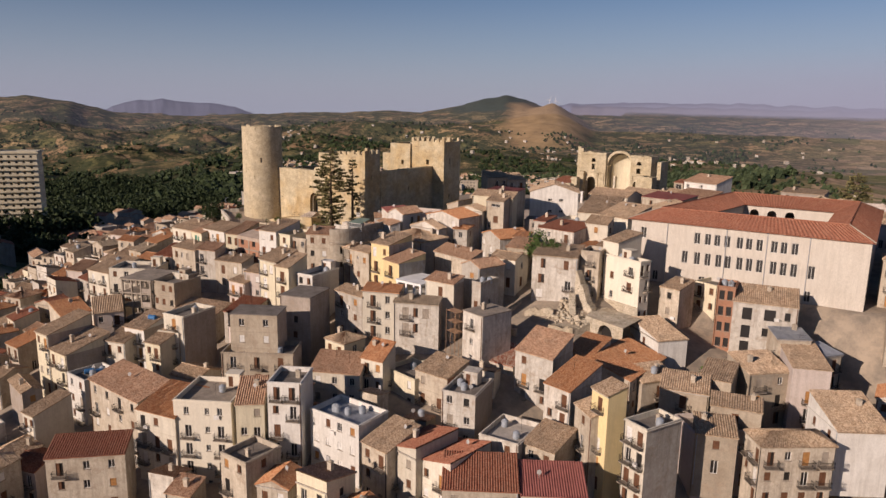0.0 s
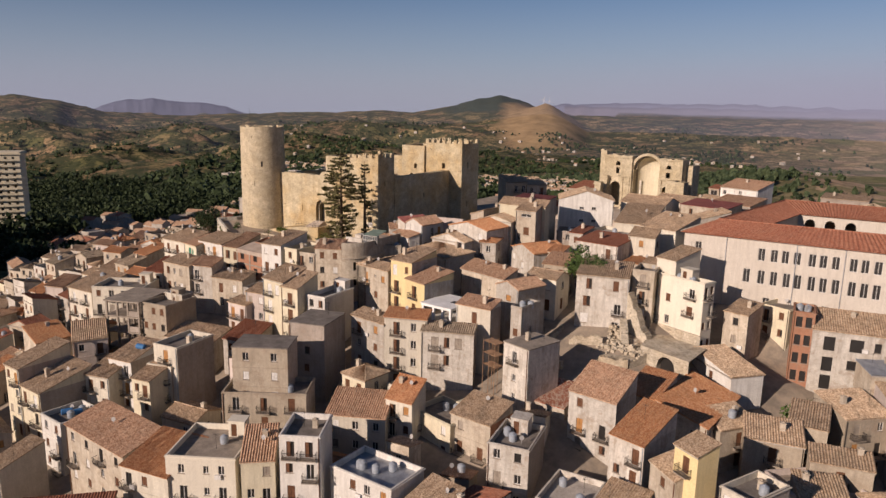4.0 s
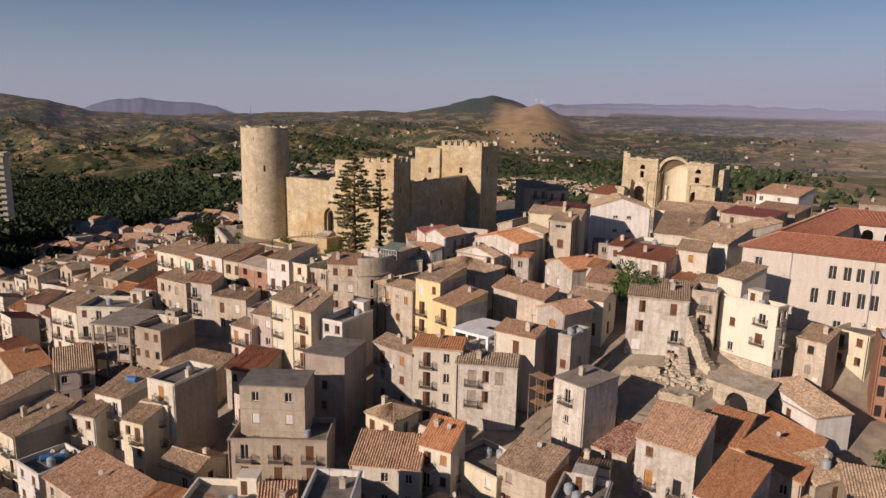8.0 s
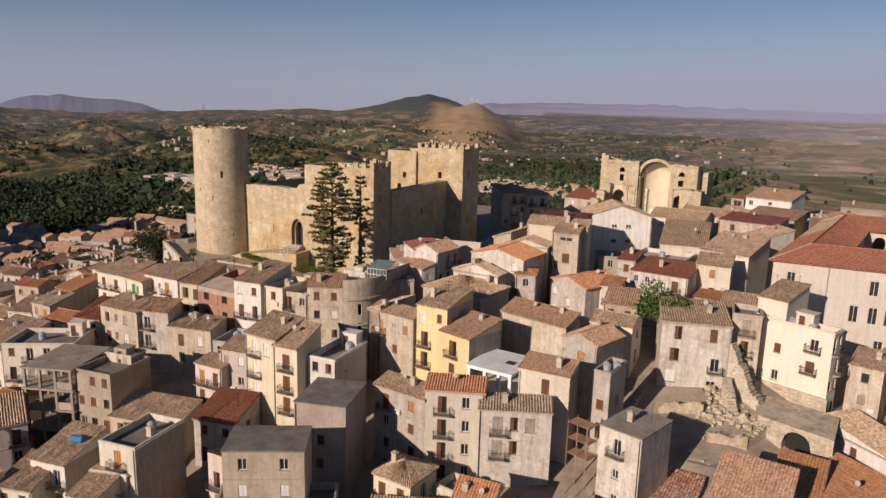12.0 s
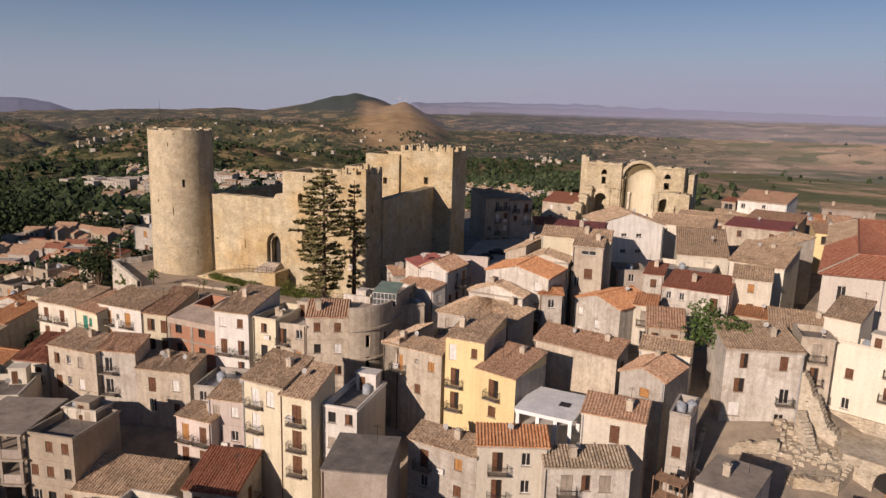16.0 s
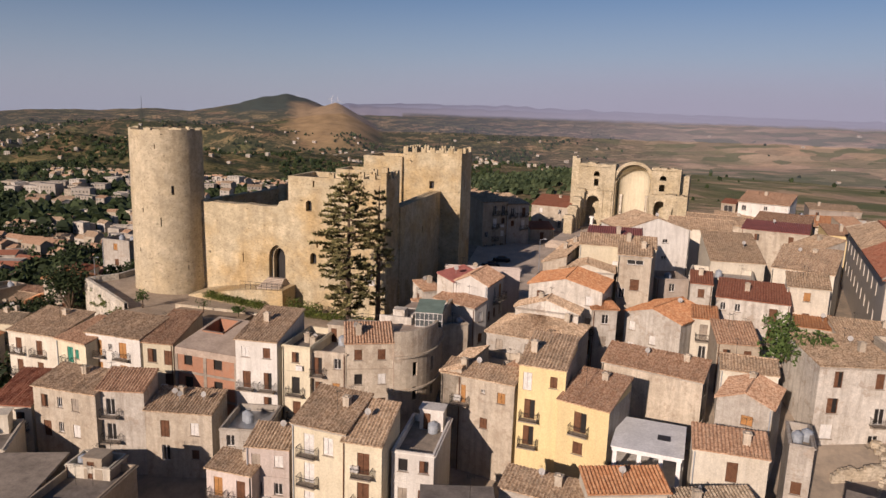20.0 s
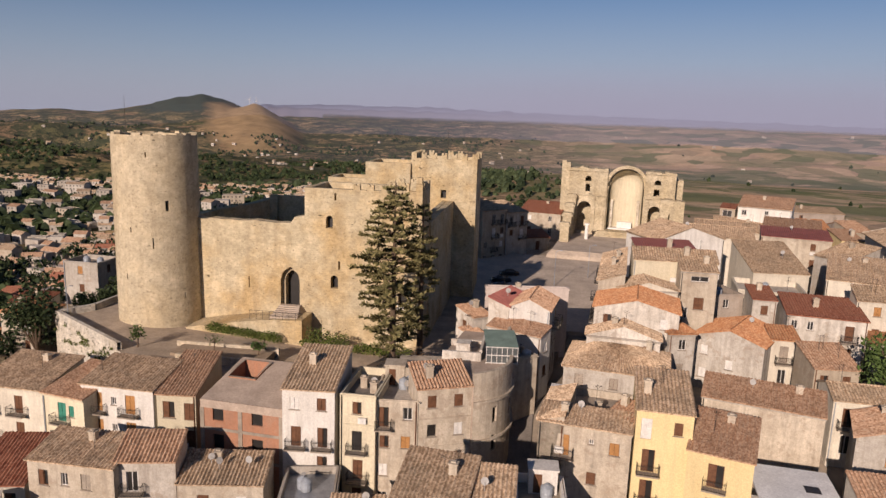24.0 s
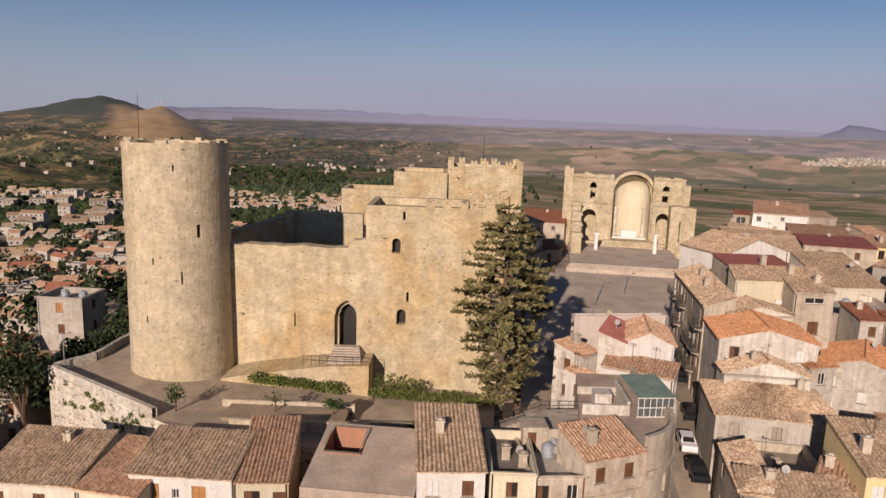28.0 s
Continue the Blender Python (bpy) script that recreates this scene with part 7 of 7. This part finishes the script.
# unfinished concrete building with open floors
frame_house = tagged(new("unfinished_building"), "unfinished grey concrete building with open floors", "building")
frame_house.matrix_basis = pose(15.2, -57.5, -15.7, 0, 0, 19)
for f in range(4):
    g = Geo()
    g.box(-0.2, -0.2, 3.15 * f - 0.28, 7.8, 10.0, 3.15 * f)
    part("floor_slab", g.mesh("floor_slab", M["concrete"]), frame_house)
for f in range(-1, 3):
    for px in (0.0, 2.4, 4.8, 7.2):
        for py in (0.0, 4.8, 9.6):
            g = Geo()
            g.box(px, py, 3.15 * f, px + 0.36, py + 0.36, 3.15 * f + 2.87)
            part("column", g.mesh("column", M["concrete"]), frame_house)
g = Geo()
g.facade((7.6, 9.9), (0, 9.9), -4, 9.4, [], 0.2)
g.facade((0.36, 9.7), (0.36, 0.4), -4, 0.0, [], 0.2)
g.quad((0, 9.8, -4), (7.6, 9.8, -4), (7.6, 9.8, 9.4), (0, 9.8, 9.4))
part("back_wall", g.mesh("back_wall", WALLS["blind"]), frame_house)
for f in (0, 1, 2):
    g = Geo()
    g.box(5.2, 0.05, 3.15 * f, 7.2, 0.25, 3.15 * f + 1.1)
    part("low_wall", g.mesh("low_wall", WALLS["blind"]), frame_house)

# brick house with a concrete grid and a sloping slab roof round a light well
brick_house = tagged(new("brick_house"), "unfinished red brick house with concrete frame and slab roof", "house")
brick_house.matrix_basis = pose(19.9, -27.6, -9.7, 0, 0, -5)
w, d, h, rise = 9.4, 9.2, 9.45, 1.5
g = Geo()
holes = [(u, u + 1.25, f * 3.15 + 0.9, f * 3.15 + 2.5) for u in (1.4, 5.9) for f in range(3)]
g.facade((0, 0), (w, 0), -4, h - 0.9, holes)
for p0, p1 in (((w, 0), (w, d)), ((w, d), (0, d)), ((0, d), (0, 0))):
    g.facade(p0, p1, -4, h - 0.9)
part("wall", g.mesh("wall", WALLS["brick"]), brick_house, "bare red brick infill wall")
for u, _, v, _ in holes:
    part("window", window_mesh(1.25, 1.6, "void"), brick_house, "empty window hole closed by a dark sheet as its shade", pose(u, 0, v))
for f in range(1, 3):
    g = Geo()
    g.box(-0.06, -0.06, f * 3.15 - 0.2, w + 0.06, 0.2, f * 3.15 + 0.12)
    part("beam", g.mesh("beam", M["concrete"]), brick_house)
for u in (-0.06, 4.35, w - 0.4):
    g = Geo()
    g.box(u, -0.07, -4, u + 0.46, 0.25, h - 0.9)
    part("column", g.mesh("column", M["concrete"]), brick_house)
g = Geo()
z = lambda v: h + rise * v / d
x0, x1, y0, y1 = 0.7, 4.0, 4.6, 8.4
for a, b, c, q in ((0, 0, w, y0), (0, y1, w, d), (0, y0, x0, y1), (x1, y0, w, y1)):
    g.quad((a, b, z(b)), (c, b, z(b)), (c, q, z(q)), (a, q, z(q)))
g.quad((0, -0.05, h - 0.9), (w, -0.05, h - 0.9), (w, -0.05, z(0)), (0, -0.05, z(0)))
g.quad((w, -0.05, h - 0.9), (w, d, h - 0.9), (w, d, z(d)), (w, 0, z(0)))
g.quad((0, d, h - 0.9), (0, 0, h - 0.9), (0, 0, z(0)), (0, d, z(d)))
part("roof", g.mesh("roof", M["pale_concrete"]), brick_house, "smooth brownish concrete slab roof")
g = Geo()
fl = h - 1.6
ring = [(x0, y0), (x1, y0), (x1, y1), (x0, y1)]
for p0, p1 in zip(ring, ring[1:] + ring[:1]):
    g.quad((*p1, fl), (*p0, fl), (*p0, z(p0[1]) + 0.18), (*p1, z(p1[1]) + 0.18))
g.quad((x0, y0, fl), (x1, y0, fl), (x1, y1, fl), (x0, y1, fl))
part("light_well", g.mesh("light_well", WALLS["brick"]), brick_house)
for p0, p1 in zip(ring, ring[1:] + ring[:1]):
    g = Geo()
    a, b = (min(p0[0], p1[0]), min(p0[1], p1[1])), (max(p0[0], p1[0]), max(p0[1], p1[1]))
    ux, uy = (0.0, 0.16) if p0[1] == p1[1] else (0.16, 0.0)
    g.quad((a[0] - ux, a[1] - uy, z(a[1]) + 0.2), (b[0] + ux, a[1] - uy if uy else b[1], z(b[1]) + 0.2), (b[0] + ux, b[1] + uy, z(b[1]) + 0.2), (a[0] - ux, b[1] + uy if uy else b[1], z(b[1]) + 0.2))
    part("coping", g.mesh("coping", M["concrete"]), brick_house)


# ---- filling houses between those above, and the lower town ----
taken = []
for ob in list(scene.objects):
    if ob.name.startswith("house") and ob.type == "EMPTY":
        wl = [c for c in ob.children if c.name.startswith("wall")][0]
        co = np.array([v.co[:2] for v in wl.data.vertices])
        m = ob.matrix_basis
        w, d = co[:, 0].max(), co[:, 1].max()
        for i in range(5):
            for j in range(5):
                p = m @ Vector((w * i / 4, d * j / 4, 0))
                taken.append((p.x, p.y))
taken = np.array(taken)


def free(x, y, r):
    if np.min(np.hypot(taken[:, 0] - x, taken[:, 1] - y)) < r:
        return False
    if -20 < x < 49 and -21 < y < 54:
        return False
    if 44 < x < 60 and -40 < y < 24:
        return False
    if 40 < x < 82 and 14 < y < 110:
        return False
    if 54 < x < 65.5 and -20 < y < 40 or 72 < x < 100 and 58 < y < 110:
        return False
    if 100 < x < 160 and -2 < y < 70:
        return False
    if 97 < x < 120 and -40 < y < -17:
        return False
    if 74 < x < 86 and -38 < y < -26 or 118 < x < 141 and -28 < y < -9:
        return False
    return True


rng = random.Random(77)
made = 0
for gy in range(-18, 19):
    for gx in range(-21, 24):
        x, y = 60 + gx * 7.4 + rng.uniform(-1.2, 1.2), gy * 6.8 + rng.uniform(-1.0, 1.0)
        if not (-100 < x < 172 and (-88 < y or 12 < x < 56 and -112 < y) and y < 105) or (y > 60 and x < 80) or (x < -20 and (y > 16 or x + y < -118)) or x - 0.25 * y > 178:
            continue
        if not free(x, y, 4.7 if x > -20 else 4.2):
            continue
        taken = np.vstack((taken, [(x - 2, y - 2), (x + 2, y - 2), (x + 2, y + 2), (x - 2, y + 2)]))
        gz = ground(x, y)
        n = rng.choice((2, 2, 2, 3)) if x > -20 else rng.choice((3, 3, 4))
        far_off = x < -20 or y > 20
        wall = rng.choice(("cream", "beige", "grey", "beige", "stone", "faded", "pink", "straw"))
        house(x - 2.9, y - 2.9, rng.uniform(-10, 18), rng.uniform(5.0, 6.8), rng.uniform(5.4, 7.0), gz + n * 3.15 + rng.uniform(-0.6, 0.6), n, rng.choice(("mono", "gable", "gable", "back", "flat", "hip", "mono", "gablex")), wall, rng.choice(("old", "old", "brown", "orange", "grey") if y > -40 else ("old", "orange", "brown", "orange", "red")),
              win=2, side=0 if far_off else 1, bal=0.25 if far_off else 0.5, extra=rng.choice(("", "", "c", "t", "d", "a")), seed=made, drop=3)
        made += 1


# low outhouses and sheds in the gaps between the houses of the slope
for gy in range(-22, -9):
    for gx in range(13, 33):
        x, y = gx * 4.7 + rng.uniform(-0.8, 0.8), gy * 4.6 + rng.uniform(-0.8, 0.8)
        if x - 0.25 * y > 178 or (44 < x < 62 and y > -60) or rng.random() < 0.35 or not free(x, y, 3.3):
            continue
        taken = np.vstack((taken, [(x - 1.5, y - 1.5), (x + 1.5, y - 1.5), (x + 1.5, y + 1.5), (x - 1.5, y + 1.5)]))
        n = rng.choice((1, 2, 2))
        house(x - 2.0, y - 2.0, rng.uniform(-12, 20), rng.uniform(3.6, 4.6), rng.uniform(3.4, 4.6), ground(x, y) + n * 3.15 + rng.uniform(-0.3, 0.8), n, rng.choice(("mono", "mono", "gable", "flat", "back")), rng.choice(("beige", "grey", "stone", "cream", "faded")), rng.choice(("old", "brown", "orange")),
              win=1, bal=0.2, extra=rng.choice(("", "", "t", "c")), seed=made, drop=3)
        made += 1


def box_town(name, label, cx, cy, rx, ry, n, seed, zoff=0.0, k=1.0, tiled=0.5, lit="white"):
    """Many small far houses, each with walls, a pitched or flat roof and rows of dark quads as window recesses. Any lit
    but white paints shade as darker walls.
    """
    rng = random.Random(seed)
    g = Geo()
    for _ in range(n):
        a, q = rng.uniform(0, 6.283), math.sqrt(rng.random())
        x, y = cx + rx * q * math.cos(a), cy + ry * q * math.sin(a)
        z = ground(x, y) + zoff
        if math.hypot(x + 980, y - 2420) < 480:
            continue
        w, d, h = rng.uniform(8, 17) * k, rng.uniform(7, 11) * k, rng.choice((6, 6, 9, 9, 12)) * k
        t = rng.uniform(-0.5, 0.5)
        c, s = math.cos(t), math.sin(t)
        P = lambda u, v, e: (x + u * c - v * s, y + u * s + v * c, z + e)
        m = rng.choice((0, 0, 1, 1, 2))
        cor = [(0, 0), (w, 0), (w, d), (0, d)]
        for i in range(4):
            u, v = cor[i], cor[(i + 1) % 4]
            g.quad(P(*u, -3), P(*v, -3), P(*v, h), P(*u, h), m=m)
        for f in range(int(h / 3)):
            for j in range(int(w / 3)):
                u = 1 + j * 3
                g.quad(P(u, -0.05, f * 3 + 1), P(u + 1, -0.05, f * 3 + 1), P(u + 1, -0.05, f * 3 + 2.3), P(u, -0.05, f * 3 + 2.3), m=5)
        if rng.random() < tiled:
            r = 3 if rng.random() < 0.75 else 4
            g.quad(P(-0.3, -0.3, h), P(w + 0.3, -0.3, h), P(w + 0.3, d / 2, h + 1.7), P(-0.3, d / 2, h + 1.7), m=r)
            g.quad(P(w + 0.3, d + 0.3, h), P(-0.3, d + 0.3, h), P(-0.3, d / 2, h + 1.7), P(w + 0.3, d / 2, h + 1.7), m=r)
            g.quad(P(w, 0, h), P(w, d, h), P(w, d / 2, h + 1.7), m=m)
            g.quad(P(0, d, h), P(0, 0, h), P(0, d / 2, h + 1.7), m=m)
        else:
            g.quad(P(0, 0, h - 0.3), P(w, 0, h - 0.3), P(w, d, h - 0.3), P(0, d, h - 0.3), m=m)
    # groups not lit white get darker wall colours in place of shade
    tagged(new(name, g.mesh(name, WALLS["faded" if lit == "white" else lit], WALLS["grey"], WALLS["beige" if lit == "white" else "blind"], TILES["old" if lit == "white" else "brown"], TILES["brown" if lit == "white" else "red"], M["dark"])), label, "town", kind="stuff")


box_town("valley_town", "far white and pink houses with tiled roofs in the valley", -330, 640, 270, 160, 1700, 1, 0.0, 0.5, 0.45)
box_town("valley_town", "small lit houses at the edge of the lower town", -245, 285, 70, 60, 110, 21, 0.0, 0.6, 0.5)
box_town("valley_town", "far low houses at the foot of the castle hill", -300, 420, 130, 90, 60, 2)
box_town("valley_town", "lower town houses with red tiled roofs and walls darkened for shade", -235, 110, 70, 55, 105, 3, 0.0, 0.9, 0.8, "grey")
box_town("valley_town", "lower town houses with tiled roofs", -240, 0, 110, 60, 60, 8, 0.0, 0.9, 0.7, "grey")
box_town("valley_town", "houses of the lower town with shade put into darker walls", -110, 250, 95, 185, 560, 7, 0.0, 0.65, 0.6, "grey")
box_town("valley_town", "apartment houses with red roofs below the wood, walls darkened as shade", -240, 185, 38, 24, 20, 12, 1.0, 0.8, 0.8, "stone")
box_town("valley_town", "long white apartment buildings at the foot of the hill", -430, 415, 75, 22, 11, 13, -2.0, 1.15, 0.1)
box_town("valley_town", "far white village on the plain", 1330, 2090, 250, 70, 420, 4, 0.0, 0.6, 0.2)
box_town("farmhouses", "scattered far farmhouses among the fields", -700, 1700, 900, 800, 110, 5, 0.0, 0.6)
for n, (fx, fy) in enumerate(((-760, 1500), (-430, 1260), (-1250, 1150), (-260, 1600), (-1500, 1500))):
    box_town("farmhouses", "small cluster of far white farmhouses", fx, fy, 75, 50, 14, 40 + n, 0.0, 0.55)
box_town("farmhouses", "scattered far farmhouses among the fields", 900, 2000, 900, 900, 14, 6, 0.0, 0.7)


def woods(name, label, spots, size, mat, seed):
    """Far trees: rough clumps of bent leaf faces, gathered over the ground."""
    rng = np.random.default_rng(seed)
    V, F = [], []
    base = np.array([(math.cos(a) * math.cos(b), math.sin(a) * math.cos(b), math.sin(b)) for b, n in ((-0.5, 5), (0.35, 6), (1.0, 4)) for a in [2 * math.pi * i / n for i in range(n)]] + [(0, 0, 1.15)])
    tri = []
    rings = [list(range(0, 5)), list(range(5, 11)), list(range(11, 15))]
    for lo, hi in zip(rings, rings[1:]):
        n = len(hi)
        for i in range(n):
            a = lo[int(i * len(lo) / n) % len(lo)]
            b = lo[int((i + 1) * len(lo) / n) % len(lo)]
            tri.append((a, hi[(i + 1) % n], hi[i]))
            if a != b:
                tri.append((a, b, hi[(i + 1) % n]))
    tri += [(rings[2][i], rings[2][(i + 1) % 4], 15) for i in range(4)]
    for x, y, s in spots:
        k = len(V)
        z = ground(x, y)
        p = base * (1 + rng.uniform(-0.35, 0.35, (16, 1))) * np.array([s, s, s * rng.uniform(0.8, 1.3)]) * size
        p += np.array([x, y, z + s * size * 0.6])
        V += p.tolist()
        F += [tuple(i + k for i in t) for t in tri]
    tagged(new(name, mesh_of(name, V, F, [mat])), label, "trees", kind="stuff")


rng = random.Random(9)
spots = []
while len(spots) < 4200:
    x, y = rng.uniform(-620, -190), rng.uniform(50, 480)
    if x < -190 and y + 88 < 1.22 * (45 - x) and 0.0 < noise.noise(Vector((x / 110, y / 110, 2))) + 0.5 - abs(y - 230 + 0.12 * x) / 420:
        spots.append((x, y, rng.uniform(0.6, 1.3)))
def slope_wood(x, y):
    r, az = math.hypot(x - 60, y + 40), math.degrees(math.atan2(y + 40, x - 60))
    return r < min(700, 385 + (az - 138.3) * 33 + 40 * noise.noise(Vector((x / 50, y / 50, 1)))) and ((x + 235) / 75) ** 2 + ((y - 110) / 60) ** 2 > 1 and ((x + 240) / 48) ** 2 + ((y - 185) / 34) ** 2 > 1


near_wood = [(x, y, 10.5 * s) for x, y, s in spots if slope_wood(x, y)]
spots = []
while len(spots) < 1500:
    x, y = rng.gauss(-120, 75), rng.gauss(800, 48)
    spots.append((x, y, rng.uniform(0.6, 1.2)))
woods("pine_wood", "green pine wood on a far hill", spots, 5.0, LEAF["wood"], 2)
spots = []
for _ in range(34000):
    a, r = radians(rng.uniform(60, 168)), 480 * 5.4 ** rng.random()
    x, y = 60 + r * math.cos(a), -40 + r * math.sin(a)
    if math.hypot(x + 980, y - 2420) > 480 and rng.random() < min(1, max(0.008, (120 - x) / 500)) and noise.noise(Vector((x / 160, y / 160, 4))) + 0.35 * noise.noise(Vector((x / 45, y / 45, 8))) > 0.0:
        spots.append((x, y, rng.uniform(0.5, 1.3) * (1 + r / 3000)))
woods("olive_groves", "scattered dark olive trees and scrub on the hillsides", spots, 2.3, LEAF["dark"], 3)
spots = [(rng.uniform(-640, -100), rng.uniform(300, 800), rng.uniform(0.5, 1.1)) for _ in range(1700)]
spots += [(-330 + 70 * rng.gauss(0, 0.6), 295 + 46 * rng.gauss(0, 0.6), rng.uniform(0.7, 1.4)) for _ in range(420)]
woods("town_trees", "trees between the valley houses", spots, 4.4, LEAF["dark"], 4)

def leafy_wood(name, label, spots, leaf, per, seed):
    """Nearer trees, each a crown of many bent leaf clumps over the slope."""
    rng = np.random.default_rng(seed)
    V, F = [], []
    for x, y, h in spots:
        z = ground(x, y)
        d = rng.normal(size=(per, 3))
        d /= np.linalg.norm(d, axis=1)[:, None]
        d *= rng.random((per, 1)) ** 0.35
        c = np.array([x, y, z + h * 0.55]) + d * np.array([h * 0.36, h * 0.36, h * 0.48]) * (1 + 0.25 * np.sin(d[:, :1] * 7 + x))
        a = rng.normal(size=(per, 3))
        a /= np.linalg.norm(a, axis=1)[:, None]
        b = np.cross(a, rng.normal(size=(per, 3)))
        b /= np.linalg.norm(b, axis=1)[:, None]
        s = h * 0.095 * rng.uniform(0.6, 1.4, (per, 1))
        quad = np.stack((c - a * s, c - b * s * 0.6, c + a * s, c + b * s * 0.6), 1)
        k = len(V)
        V += quad.reshape(-1, 3).tolist()
        F += [(k + 4 * i, k + 4 * i + 1, k + 4 * i + 2, k + 4 * i + 3) for i in range(per)]
    tagged(new(name, mesh_of(name, V, F, [leaf])), label, "trees", kind="stuff")


rng = random.Random(31)
spots = []
while len(spots) < 900:
    x, y = rng.uniform(-250, -22), rng.uniform(20, 230)
    if y + 88 < 1.22 * (45 - x) and 0.0 < noise.noise(Vector((x / 60, y / 60, 7))) + 0.25:
        spots.append((x, y, rng.uniform(7, 13)))
spots = [p for p in spots if slope_wood(p[0], p[1])]
leafy_wood("pine_wood", "dense dark pine wood on the slope below the castle", near_wood, LEAF["dark"], 46, 1)
leafy_wood("hillside_wood", "dense dark green trees on the slope behind the castle", spots, LEAF["dark"], 80, 3)
spots = []
while len(spots) < 210:
    x, y = rng.uniform(-110, -16), rng.uniform(-45, 20)
    if np.min(np.hypot(taken[:, 0] - x, taken[:, 1] - y)) > 4.0 and not (-18 < x and -16 < y < 24):
        spots.append((x, y, rng.uniform(4, 8)))
leafy_wood("garden_trees", "garden trees between the lower houses", spots, LEAF["dark"], 120, 4)

spots = []
while len(spots) < 620:
    x, y = rng.uniform(-190, -20), rng.uniform(60, 430)
    if y + 88 > 1.22 * (45 - x):
        spots.append((x, y, rng.uniform(5, 11)))
leafy_wood("garden_trees", "dark trees between the lower town houses", spots, LEAF["dark"], 70, 5)

spots = [(rng.uniform(-288, -235), rng.uniform(22, 100), rng.uniform(13, 21)) for _ in range(46)]
leafy_wood("park_trees", "tall dark trees at the foot of the apartment block", spots, LEAF["dark"], 90, 6)

# tall apartment block in the lower town
block = tagged(new("apartment_block"), "tall cream apartment block with rows of balconies", "apartment block")
block.matrix_basis = pose(-299.6, 38.2, -55, 0, 0, 52)
g = Geo()
w, d, h = 48.0, 16.0, 56.0
holes = [(2.3 + 3.8 * i, 3.7 + 3.8 * i, 3.2 * f + 0.5, 3.2 * f + 2.4) for i in range(12) for f in range(17)]
g.facade((0, 0), (w, 0), -6, h, holes, 0.5)
g.facade((w, 0), (w, d), -6, h)
g.facade((w, d), (0, d), -6, h)
g.facade((0, d), (0, 0), -6, h)
g.quad((0, 0, h), (w, 0, h), (w, d, h), (0, d, h))
g.box(16, 4, h, 26, 12, h + 4)
g.box(-0.8, -0.8, h - 1.2, w + 0.8, d + 0.8, h - 0.4)
part("wall", g.mesh("wall", WALLS["straw"]), block)
g = Geo()
g.quad((0.5, 0.45, 0), (w - 0.5, 0.45, 0), (w - 0.5, 0.45, h - 1.5), (0.5, 0.45, h - 1.5))
part("glazing", g.mesh("glazing", M["dark"]), block)
for f in range(17):
    for i in range(6):
        g = Geo()
        u = 1.6 + 7.6 * i
        g.box(u, -1.3, 3.2 * f, u + 6.2, -0.01, 3.2 * f + 0.2)
        g.box(u, -1.3, 3.2 * f + 0.2, u + 6.2, -1.2, 3.2 * f + 1.2)
        part("balcony", g.mesh("balcony", WALLS["straw"]), block)

# wind turbines on the far ridge
for az, r, hh in ((113.0, 3020, 44), (113.5, 3080, 42), (122, 3700, 40), (116.2, 3300, 34)):
    x, y = 60 + r * math.cos(radians(az)), -40 + r * math.sin(radians(az))
    tb = tagged(new("wind_turbine"), "white three-bladed wind turbine on a hilltop", "wind turbine", "wind turbines")
    tb.matrix_basis = pose(x, y, ground(x, y) - 2, 0, 0, az - 90)
    g = Geo()
    g.tube((0, 0, 0), (0, 0, hh), 0.9, 0.5, 8)
    part("mast", g.mesh("mast", M["frame"]), tb)
    for b in range(3):
        an = b * 2.094 + az
        g = Geo()
        g.tube((0, -2, hh), (math.sin(an) * hh * 0.5, -2, hh + math.cos(an) * hh * 0.5), 0.8, 0.2, 5)
        part("blade", g.mesh("blade", M["frame"]), tb)
